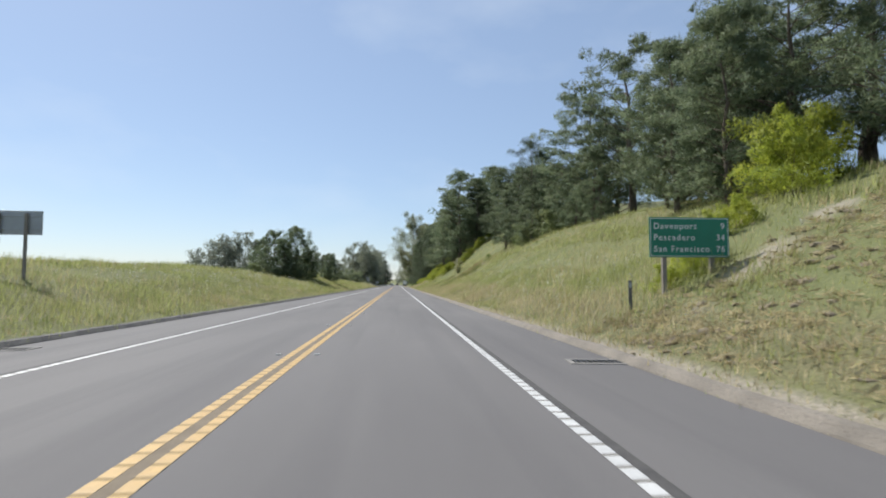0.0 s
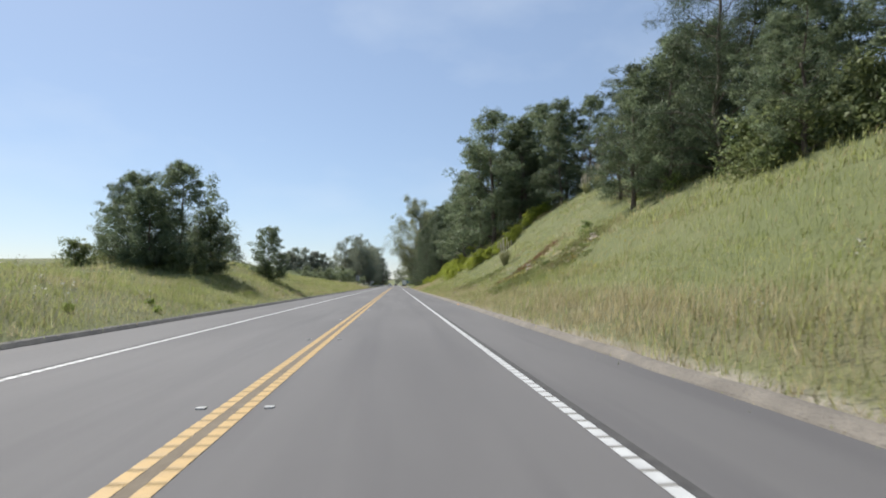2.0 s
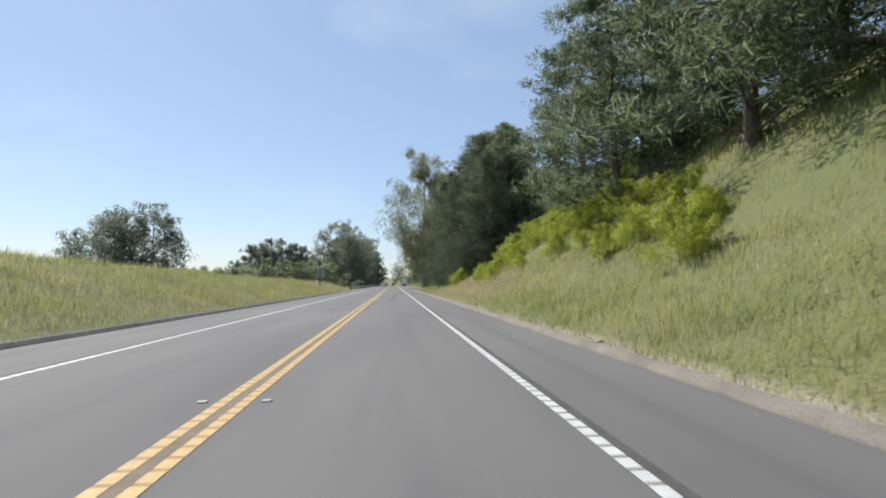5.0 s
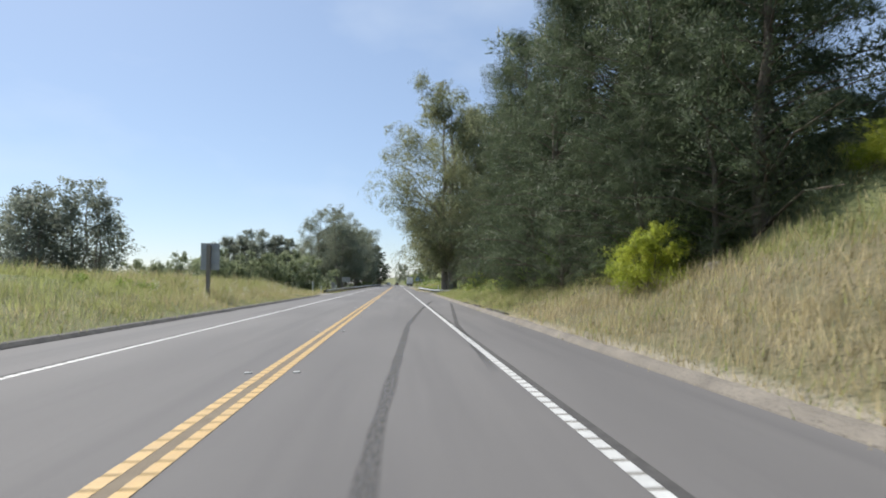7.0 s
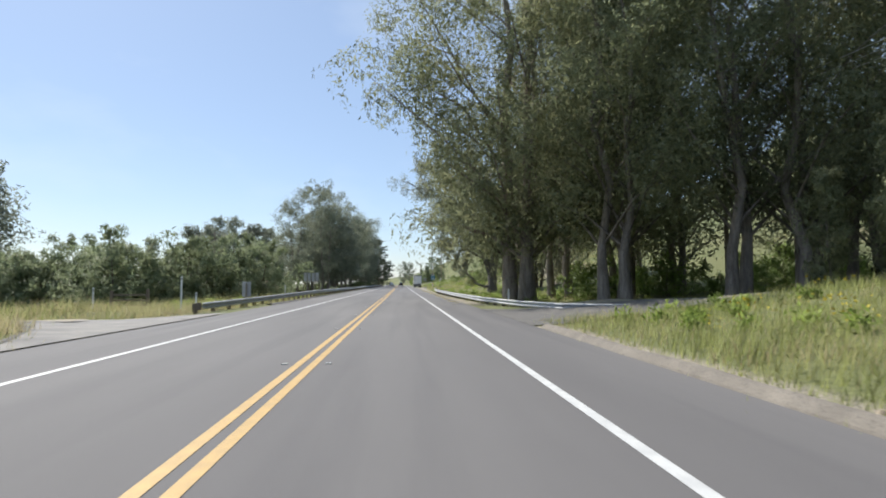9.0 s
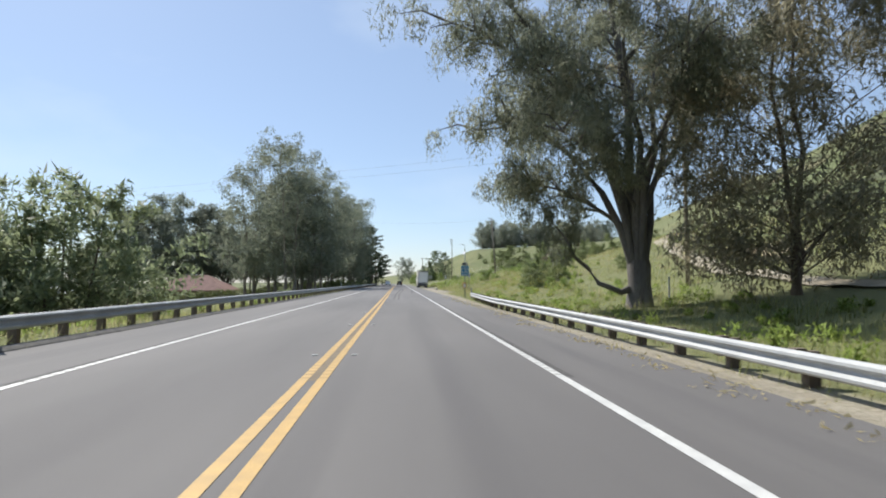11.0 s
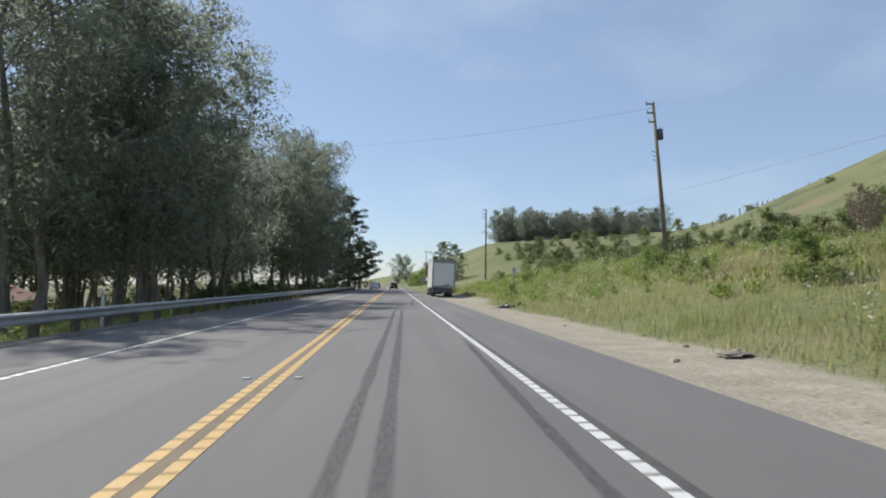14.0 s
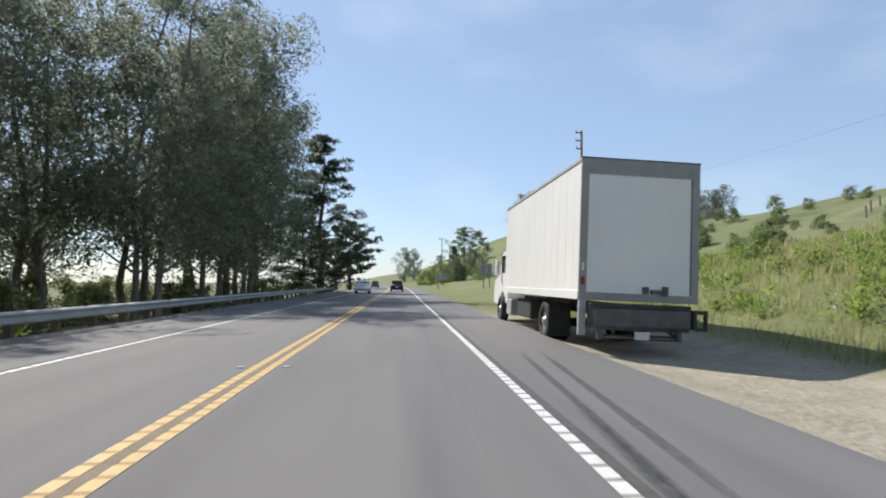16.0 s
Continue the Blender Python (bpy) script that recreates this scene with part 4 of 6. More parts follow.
def build_grass():
    rng = np.random.default_rng(3)
    fields = [(-12, -6.6, -8, 247, 22), (-16, -12, -8, 247, 10), (-30, -7.3, 250, 262, 10), (-30, -10, 262, 275, 5), (6.25, 12, -8, 245, 25), (12, 18, -8, 245, 9), (7.0, 18, 262, 344, 6), (8.9, 22, 340, 436, 15), (20, 46, 312, 440, 4), (-10, -6.7, 262, 400, 8), (-24, -16, 0, 230, 4), (18, 27, 0, 180, 4)]
    roots = {"green": [], "dry": []}
    for x0, x1, y0, y1, dense in fields:
        n = int((x1 - x0) * (y1 - y0) * dense)
        xs, ys, dice = rng.uniform(x0, x1, n), rng.uniform(y0, y1, n), rng.uniform(0, 1, n)
        for x, y, d in zip(xs, ys, dice):
            if 0 < x < 9.9 and 394 < y < 423:
                continue
            if x < 0 and corner(x) - 0.3 < y < 250.6:
                continue
            if 8 < x < 18 and 82 < y < 124 and d > 0.3 and (blotch(x, y, MATS) > 0.5 or blotch(x, y, SCARS) > 0.4):
                continue
            if 8.8 < x < 18 and abs(y - 13.2 - (x - 8.5) * 0.42) < 0.5 and d > 0.12:
                continue
            if 8.8 < x < 17 and 1 < y < 14.5 and d > 0.7:
                continue
            z = land(x, y)
            roots["dry" if rng.uniform() < dryness(x, y) else "green"].append((x, y, z))
    for kind, mat, label in (("green", GRASS, "tall green grass on the verges and banks"), ("dry", DRY_GRASS, "dry straw-coloured grass on the verges and banks")):
        p = np.array(roots[kind])
        blades = 7
        n = len(p) * blades
        base = np.repeat(p, blades, 0) + np.concatenate([rng.normal(size=(n, 2)) * 0.30, np.zeros((n, 1))], 1)
        near = np.repeat(np.abs(p[:, 0]) < 15.5, blades)
        h = rng.uniform(0.10, 0.50, n) * np.where(near, 1, 1.15) * (0.75 + 0.4 * np.repeat(rng.uniform(0, 1, len(p)), blades))
        mown = (base[:, 0] > 6.3) & (base[:, 0] < 17.5) & (base[:, 1] > -4) & (base[:, 1] < 11.5 + 0.35 * (base[:, 0] - 8.5))
        tuft = np.array([noise.noise((x * 0.32, y * 0.32, 7.0)) + 0.6 * noise.noise((x * 1.1, y * 1.1, 3.0)) for x, y, _ in roots[kind]])
        h *= np.repeat(np.clip(0.85 + 0.75 * tuft, 0.35, 1.6), blades)
        h *= np.where(mown, 0.4, 0.95)
        h *= 1 + 0.9 * np.clip((-base[:, 0] - 7.2) / 1.5, 0, 1) * band(base[:, 1], 206, 280, 6)
        h *= np.clip((np.abs(base[:, 0]) - 5.6) / 1.6, 0.3, 1)
        w = rng.uniform(0.005, 0.012, n) * np.where(near, 1, 2.0)
        ang = rng.uniform(0, 6.283, n)
        side = np.stack([np.cos(ang), np.sin(ang), np.zeros(n)], 1)
        lean = rng.normal(size=(n, 2)) * 0.3 + np.array([0.12, -0.05])
        tip = base + np.stack([lean[:, 0] * h, lean[:, 1] * h, h], 1)
        low = base - np.array([0, 0, 0.05])
        q = np.stack([low - side * w[:, None], low + side * w[:, None], tip], 1).reshape(-1, 3)
        me = np_mesh("grass", q, np.arange(3 * n).reshape(-1, 3), mat)
        up = rng.normal(size=(n, 3)) * 0.35 + np.array([0, 0, 1.0])
        me.polygons.foreach_set("use_smooth", np.ones(n, dtype=bool))
        me.normals_split_custom_set_from_vertices(np.repeat(up / np.linalg.norm(up, axis=1)[:, None], 3, 0))
        tagged(new("grass" if kind == "green" else "dry_grass", me), label, "grass", kind="stuff")


build_grass()


def weeds(name, label, spots, size, each, leaf, mat, hang=0.4):
    spots = [(x, y, s) for x, y, s in spots if not (0 < x < 10.2 and 392 < y < 424)]
    rng = np.random.default_rng(len(spots))
    c = [(x, y, land(x, y) + s * 0.4) for x, y, s in spots]
    r = [(s * size, s * size, s * 0.5) for x, y, s in spots]
    q, f = leaf_cloud(rng, c, r, each, leaf[0], leaf[1], hang)
    me = np_mesh(name, q, f, mat, True)
    up = rng.normal(size=(len(f), 3)) * 0.5 + np.array([0, 0, 1.0])
    me.normals_split_custom_set_from_vertices(np.repeat(up / np.linalg.norm(up, axis=1)[:, None], 3, 0))
    tagged(new(name, me), label, "plants", kind="stuff")


R = random.Random(12)
weeds("weeds", "tall leafy green weeds on the roadside slope", [(9.4 + R.random() ** 0.8 * 14, R.uniform(380, 442), R.uniform(.4, 1.0)) for _ in range(430)] + [(R.uniform(13, 24), R.uniform(334, 380), R.uniform(.3, .7)) for _ in range(110)] + [(R.uniform(8.2, 13), R.uniform(212, 246), R.uniform(.3, .7)) for _ in range(45)]
      + [(R.uniform(8.2, 20), R.uniform(262, 338), R.uniform(.3, .8)) for _ in range(230)] + [(R.uniform(-16, -7.5), R.uniform(262, 420), R.uniform(.3, .8)) for _ in range(160)] + [(R.uniform(-8.5, -6.8), R.uniform(55, 110), R.uniform(.2, .35)) for _ in range(14)] + [(R.uniform(-14, -8.5), R.uniform(200, 235), R.uniform(.4, .7)) for _ in range(16)], 0.6, 90, (0.17, 0.06), WEED_LEAF, 0.8)
weeds("ice_plant", "low fleshy ice plant covering the cut bank", [p for p in ((R.uniform(8, 18), R.uniform(82, 118), R.uniform(.15, .36)) for _ in range(3600)) if blotch(p[0], p[1], MATS) > 0.5], 1.5, 40, (0.12, 0.045),
      leaf_material("ice_plant_leaves", (0.165, 0.225, 0.065), (0.250, 0.285, 0.095), (0.22, 0.135, 0.07), 0.4, deep=0.8), 0.6)
weeds("red_ice_plant", "rust-red dying ice plant streaked down the bank", [(10.6 + 6.3 * f + R.gauss(0, .35), 96.2 + 6.9 * f + R.gauss(0, .35), R.uniform(.14, .3)) for f in (R.random() for _ in range(420))], 1.5, 40, (0.12, 0.045),
      leaf_material("red_ice_plant_leaves", (0.235, 0.110, 0.060), (0.310, 0.170, 0.095), (0.24, 0.18, 0.085), 0.35, deep=0.8), 0.6)
weeds("white_flowers", "small white wildflowers among the weeds", [(9.5 + R.random() * 10, R.uniform(336, 440), R.uniform(.9, 2.0)) for _ in range(240)] + [(R.uniform(14, 21), R.uniform(370, 402), R.uniform(1.8, 3.0)) for _ in range(160)] + [(R.uniform(8.6, 15), R.uniform(84, 122), R.uniform(.3, .5)) for _ in range(60)] + [(R.uniform(-10.5, -7.2), R.uniform(203, 234), R.uniform(.8, 1.5)) for _ in range(70)] + [(R.uniform(-14, -7.2), R.uniform(28, 75), R.uniform(.7, 1.2)) for _ in range(110)] + [(R.uniform(7.5, 13), R.uniform(14, 60), R.uniform(.7, 1.1)) for _ in range(60)], 0.13, 16, (0.06, 0.05), PETAL)
weeds("yellow_flowers", "small yellow wildflowers on the bank", [(R.uniform(9, 15), R.uniform(76, 100), R.uniform(.4, .6)) for _ in range(70)] + [(R.uniform(10, 16), R.uniform(318, 334), R.uniform(1.2, 2.4)) for _ in range(46)] + [(R.uniform(8, 12), R.uniform(224, 240), R.uniform(.8, 1.1)) for _ in range(30)], 0.6, 12, (0.07, 0.06), YELLOW_PETAL)


def pampas(x, y, s):
    rng = np.random.default_rng(int(x * 10))
    ob = thing("pampas_grass", "pampas grass clump with pale feathery plumes", "grass clump", "pampas clumps", pose(x, y, land(x, y) - 0.05))
    n = 420
    ang, out = rng.uniform(0, 6.283, n), rng.uniform(0.4, 1.5, n) * s
    h = rng.uniform(0.8, 1.5, n) * s
    base = np.stack([np.cos(ang) * 0.2 * s, np.sin(ang) * 0.2 * s, np.zeros(n)], 1)
    mid = np.stack([np.cos(ang) * out * 0.5, np.sin(ang) * out * 0.5, h], 1)
    tip = np.stack([np.cos(ang) * out, np.sin(ang) * out, h * 0.75], 1)
    side = np.stack([-np.sin(ang), np.cos(ang), np.zeros(n)], 1) * 0.009
    v = np.concatenate([base - side, base + side, mid + side, mid - side, tip], 0)
    i = np.arange(n)
    f = np.concatenate([np.stack([i, i + n, i + 2 * n], 1), np.stack([i, i + 2 * n, i + 3 * n], 1), np.stack([i + 3 * n, i + 2 * n, i + 4 * n], 1)], 0)
    put("blades", np_mesh("blades", v, f, PAMPAS_BLADE), ob)
    for k in range(15):
        a = rng.uniform(0, 6.28)
        o = rng.uniform(0.1, 0.7) * s
        top = Vector((math.cos(a) * o, math.sin(a) * o, rng.uniform(1.9, 2.8) * s))
        wood = tube([(0, 0, 0), top * 0.6, top], [0.015, 0.012, 0.006], 4)
        c = [top + Vector((0, 0, -0.10 * j)) for j in range(7)]
        q, fq = leaf_cloud(rng, [tuple(p) for p in c], [(0.025 + 0.008 * j, 0.025 + 0.008 * j, 0.09) for j in range(7)], 26, 0.17, 0.026, 1.6)
        nv = len(wood[0])
        put("plume", np_mesh("plume", np.concatenate([np.array(wood[0]), q]), [(p[0], p[1], p[2]) for p in wood[1]] + [(p[0], p[2], p[3]) for p in wood[1]] + (fq + nv).tolist(), PLUME), ob)


PAMPAS_BLADE = leaf_material("pampas_blades", (0.40, 0.42, 0.20), (0.54, 0.53, 0.30), (0.48, 0.46, 0.25), 0.5, deep=0.85)
PLUME = leaf_material("pampas_plumes", (0.66, 0.62, 0.50), (0.76, 0.72, 0.60), (0.62, 0.57, 0.45), 0.6, deep=0.95)
for x, y, s in ((14.2, 113.9, 1.15), (27.6, 120.5, 1.2), (29, 122.3, 1.1), (26.4, 121.2, 1.0)):
    pampas(x, y, s)

# ---------------------------------------------------------------- road edges and marks
def profile_run(name, label, category, profile, stations, mat, parent=None, kind=""):
    v, f = extrude_along(profile, stations)
    return tagged(put(name, np_mesh(name, v, f, mat), parent), label, category, kind=kind)


def wavy(x, y0, y1, amp, seed, step=1.0):
    return [(x + amp * noise.noise((seed, y * 0.4, 0)) + bend(y), float(y), 0.015 * noise.noise((seed, y * 0.9, 5))) for y in np.arange(y0, y1, step)]


DIKE = [(-0.16, -0.06), (-0.12, 0.02), (-0.03, 0.11), (0.08, 0.13), (0.17, 0.09), (0.24, -0.08)]
profile_run("asphalt_dike", "dark low asphalt dike along the grassy verge", "kerb", [(-a, b) for a, b in reversed(DIKE)], wavy(-6.3, -40, 236.0, 0.05, 3) + [(x, corner(x), 0.0) for x in (-6.35, -6.55, -6.85, -7.3, -7.9, -8.6, -9.4, -10.3)], ASPHALT_OLD, kind="structure")
DIKE_TAN = mottled("dusty_dike", (0.17, 0.15, 0.125), (0.25, 0.22, 0.18), 1.2, 30, 0.95, relief=0.6, dist=0.03)
profile_run("asphalt_dike", "dusty low dike at the foot of the bank", "kerb", DIKE, wavy(5.95, -40, 243, 0.12, 8, 0.6), DIKE_TAN, kind="structure")
profile_run("asphalt_dike", "dark asphalt dike under the guardrail", "kerb", [(-a, b * 0.7) for a, b in reversed(DIKE)], wavy(-6.45, 262, 520, 0.03, 5), ASPHALT_OLD, kind="structure")


def sheet(name, label, category, pts, mat, lift=0.02, parent=None, kind="structure"):
    """A strip draped on the ground between pairs of edge points."""
    verts, faces = [], []
    for (ax, ay), (bx, by) in pts:
        k = len(verts)
        for s in np.linspace(0, 1, 7):
            x, y = ax + (bx - ax) * s, ay + (by - ay) * s
            verts.append((x, y, max(land(x, y), -0.02 if abs(x) < 6.6 else -9) + lift))
        if k:
            faces += [(k - 7 + i, k - 6 + i, k + i + 1, k + i) for i in range(6)]
    return tagged(put(name, np_mesh(name, verts, faces, mat, True), parent), label, category, kind=kind)


TRACK = mottled("pale_dirt_track", (0.33, 0.285, 0.21), (0.41, 0.36, 0.28), 1.0, 20, 1.0, relief=0.5, dist=0.04)
APRON = mottled("worn_apron", (0.20, 0.19, 0.18), (0.30, 0.28, 0.25), 0.8, 50, 0.95, relief=0.4)
sheet("side_road", "pale worn side road joining the highway", "road", [((x, corner(x) - 0.1), (x, 250.1 + 2.2 * t)) for x, t in ((-6.2, 1.0), (-6.7, .5), (-7.5, .2), (-8.5, .1), (-9.8, 0), (-12, 0), (-16, 0), (-22, .1), (-30, .4), (-45, .6))], APRON, 0.05)
sheet("gravel_patch", "pale gravel patch at the corner of the side road", "gravel", [((x, 247.2), (x, 248.6)) for x in (-13.2, -12.2, -11.2, -10.2)], TRACK, 0.10)
sheet("side_road", "grey paved turnout beside the guardrail", "road", [((x, 245 - t), (x, 252 + 2 * t)) for x, t in ((5.75, 1.5), (7, 1.2), (9, .5), (13, 0), (20, 0), (30, 0))], ASPHALT_OLD, 0.03)
TRACK_LINE = ((22.6, 298), (24, 306), (25.5, 316), (28.5, 328), (32.5, 340), (37.5, 352), (45, 361))
TRACK_YS = [p[1] for p in TRACK_LINE]
sheet("dirt_track", "pale dirt track across the green hillside", "track", [((float(np.interp(y, TRACK_YS, [p[0] for p in TRACK_LINE])) - 0.7, y + 0.4), (float(np.interp(y, TRACK_YS, [p[0] for p in TRACK_LINE])) + 0.7, y - 0.4)) for y in np.arange(298, 361, 1.5)], TRACK, 0.12)

REFLECTOR = bpy.data.meshes.new("reflector")
bm = box(bmesh.new(), -0.05, -0.045, 0, 0.05, 0.045, 0.016)
bm.to_mesh(REFLECTOR)
bm.free()
REFLECTOR.materials.append(mottled("reflector_ceramic", (0.50, 0.49, 0.46), (0.40, 0.39, 0.37), 20, 90, 0.45))
for y in [26.2 + 7.6 * k for k in range(-4, 12)] + [117.3 + 7.47 * k for k in range(9)] + [184.5 + 7.3 * k for k in range(46)]:
    for x in (-0.36, 0.36):
        ob = put("reflector", REFLECTOR, road)
        ob.location = (x + centre(y) + bend(y), y, 0.0)


def skid(points, width, label="dark tyre skid mark on the asphalt", gaps=False):
    """A rubber streak through points (x, y); with gaps it breaks into dabs."""
    xs, ys = [p[0] for p in points], [p[1] for p in points]
    verts, faces, fade = [], [], []
    span = list(np.arange(ys[0], ys[-1], 0.25))
    for i, y in enumerate(span):
        x = float(np.interp(y, ys, xs))
        w = width / 2 * (0.85 + 0.3 * noise.noise((x, y * 0.8, 3)))
        edge = min(1.0, (y - ys[0]) / 2.5, (ys[-1] - y) / 2.5)
        dab = 0.5 + 0.5 * math.sin(y * 2 * math.pi / 1.9) if gaps else 1.0
        for s in (-1, -0.55, 0.55, 1):
            verts.append((x + s * w, y, 0.004))
            fade.append(0.0 if abs(s) == 1 else edge * min(1, dab * 1.4))
        if i:
            k = len(verts) - 8
            faces += [(k + j, k + j + 1, k + j + 5, k + j + 4) for j in range(3)]
    me = np_mesh("skid_mark", verts, faces, SKID)
    me.attributes.new("rubber", "FLOAT", "POINT").data.foreach_set("value", np.array(fade, dtype=np.float32))
    tagged(put("skid_mark", me), label, "skid mark", "skid marks")


def skid_material():
    mat, nt, b = material("skid_rubber", 0.7)
    n = nt.nodes.new("ShaderNodeAttribute")
    n.attribute_name = "rubber"
    col = mixer(nt, (0.052, 0.051, 0.052), (0.085, 0.083, 0.083), ramp(nt, noise_at(nt, 6, 4, stretch=(4, 0.5, 1)), 0.35, 0.7))
    nt.links.new(col, b.inputs["Base Color"])
    cut = nt.nodes.new("ShaderNodeMath")
    cut.operation = "MULTIPLY"
    nt.links.new(n.outputs["Fac"], cut.inputs[0])
    soft = node(nt, "Math")
    soft.operation = "MULTIPLY"
    soft.inputs[1].default_value = 0.7
    nt.links.new(ramp(nt, noise_at(nt, 9, 5, stretch=(3, 0.6, 1)), 0.1, 0.75), soft.inputs[0])
    nt.links.new(soft.outputs[0], cut.inputs[1])
    nt.links.new(cut.outputs[0], b.inputs["Alpha"])
    return mat


SKID = skid_material()
skid([(1.6, 172), (1.75, 181), (2.28, 194), (3.2, 205), (4.1, 214), (4.6, 218)], 0.24)
skid([(3.4, 184), (3.86, 194), (5.3, 211), (5.6, 215)], 0.22)
for dx in (0.0, 0.36):
    skid([(0.95 + dx, 318), (1.0 + dx, 335), (1.33 + dx, 355)], 0.21, gaps=True)
    skid([(1.30 + dx, 353), (1.7 + dx, 374), (1.8 + dx, 381)], 0.22)
skid([(2.9, 386), (3.15, 395), (4.1, 408)], 0.2)
skid([(3.85, 404), (4.15, 408), (4.5, 413)], 0.16)
skid([(4.15, 404), (4.5, 408), (4.9, 413)], 0.16)
skid([(3.0, 346), (3.2, 356), (3.5, 366)], 0.2)

# ---------------------------------------------------------------- guardrails
W_BEAM = [(0.0, 0.155), (0.02, 0.15), (0.075, 0.115), (0.08, 0.075), (0.01, 0.03), (0.0, 0.0), (0.01, -0.03), (0.08, -0.075), (0.075, -0.115), (0.02, -0.15), (0.0, -0.155)]


def guardrail(path, z_top, label, flip, spacing=1.82, dip=0.0):
    """A W-beam on timber posts along a path of (x, y); flip: the face looks towards -x; dip: how much lower it starts."""
    ob = thing("guardrail", label, "guardrail", "guardrails", pose(path[0][0], path[0][1], 0))
    o = Vector((path[0][0], path[0][1], 0))
    fine = []
    for (ax, ay), (bx, by) in zip(path, path[1:]):
        n = max(1, int(math.hypot(bx - ax, by - ay) / spacing))
        fine += [(ax + (bx - ax) * k / n, ay + (by - ay) * k / n) for k in range(n)]
    fine.append(path[-1])
    s = -1 if flip else 1

    def top(y):
        return z_top - dip * max(0, 1 - (y - path[0][1]) / 28)

    prof = [(s * (a + 0.02), b) for a, b in W_BEAM]
    back = [(s * (a + 0.012), b) for a, b in reversed(W_BEAM)]
    v, f = extrude_along(prof + back + prof[:1], [(x - o.x + bend(y), y - o.y, top(y) - 0.155) for x, y in fine])
    put("beam", np_mesh("beam", v, f, STEEL), ob)
    post = bpy.data.meshes.new("post")
    bm = box(bmesh.new(), -0.1, -0.075, -0.9, 0.1, 0.075, -0.005, 0.012)
    bm.to_mesh(post)
    bm.free()
    post.materials.append(POST_WOOD)
    block = bpy.data.meshes.new("block")
    bm = box(bmesh.new(), -0.09, -0.075, -0.18, 0.09, 0.075, 0.17, 0.01)
    bm.to_mesh(block)
    bm.free()
    block.materials.append(POST_WOOD)
    for i, (x, y) in enumerate(fine):
        if i >= 130:
            break
        j = min(i + 1, len(fine) - 1)
        d = Vector((fine[j][0] - fine[j - 1][0], fine[j][1] - fine[j - 1][1], 0)).normalized()
        away = Vector((-d.y, d.x, 0)) * s
        turn = math.degrees(math.atan2(-d.x, d.y))
        for name, me, off in (("block", block, 0.09), ("post", post, 0.28)):
            p = put(name, me, ob)
            p.matrix_basis = pose(x - o.x + bend(y) + away.x * off, y - o.y + away.y * off, top(y) - (0.155 if name == "block" else 0.02), 0, 0, turn)
    return ob


guardrail([(-7.6, 253), (-7.2, 262), (-6.85, 282), (-6.85, 480)], 0.66, "galvanised guardrail on timber posts facing the road", False, dip=0.2)
guardrail([(14.0, 250.5), (11, 250.5), (9.2, 252), (8.0, 256), (7.2, 264), (6.85, 280), (6.9, 310), (7.6, 325)], 0.39, "galvanised guardrail with bright rolled edges by the shoulder", True)


# ---------------------------------------------------------------- signs and posts
SIGN_GREEN = mottled("green_sign_sheeting", (0.010, 0.190, 0.115), (0.008, 0.165, 0.100), 2, 60, 0.4, relief=0.02)
SIGN_BLUE = mottled("blue_sign_sheeting", (0.010, 0.190, 0.340), (0.010, 0.170, 0.310), 2, 60, 0.4, relief=0.02)
SIGN_WHITE = mottled("white_sign_sheeting", (0.72, 0.73, 0.72), (0.64, 0.65, 0.64), 3, 60, 0.4, relief=0.02)
SIGN_BACK = mottled("bare_aluminium", (0.42, 0.43, 0.44), (0.34, 0.35, 0.36), 2, 40, 0.5, 0.5, 0.1)
GREY_POST = mottled("grey_timber", (0.22, 0.19, 0.16), (0.30, 0.27, 0.23), 3, 25, 0.95, relief=0.5, dist=0.01, stretch=(4, 4, 0.4))
ORANGE = mottled("orange_plastic", (0.62, 0.28, 0.04), (0.55, 0.24, 0.03), 4, 40, 0.45)
DARK_STEEL = mottled("dark_steel", (0.09, 0.09, 0.095), (0.14, 0.14, 0.145), 4, 40, 0.5, 0.3)


def words(text, size, mat, parent, x, y, z, align="LEFT", bold=0.0, name="lettering", spacing=1.0):
    """Raised letters that face -y."""
    cu = bpy.data.curves.new(name, "FONT")
    cu.body, cu.size, cu.extrude, cu.align_x, cu.offset, cu.space_character = text, size, 0.003, align, bold, spacing
    tmp = bpy.data.objects.new("letters", cu)
    scene.collection.objects.link(tmp)
    me = bpy.data.meshes.new_from_object(tmp.evaluated_get(bpy.context.evaluated_depsgraph_get()))
    bpy.data.objects.remove(tmp)
    me.materials.clear()
    me.materials.append(mat)
    ob = put(name, me, parent)
    ob.matrix_basis = pose(x, y, z, 90, 0, 0)
    return ob


def rim(bm, x0, z0, x1, z1, w, y0, y1):
    for a in ((x0, z0, x1, z0 + w), (x0, z1 - w, x1, z1), (x0, z0 + w, x0 + w, z1 - w), (x1 - w, z0 + w, x1, z1 - w)):
        box(bm, a[0], y0, a[1], a[2], y1, a[3])
    return bm


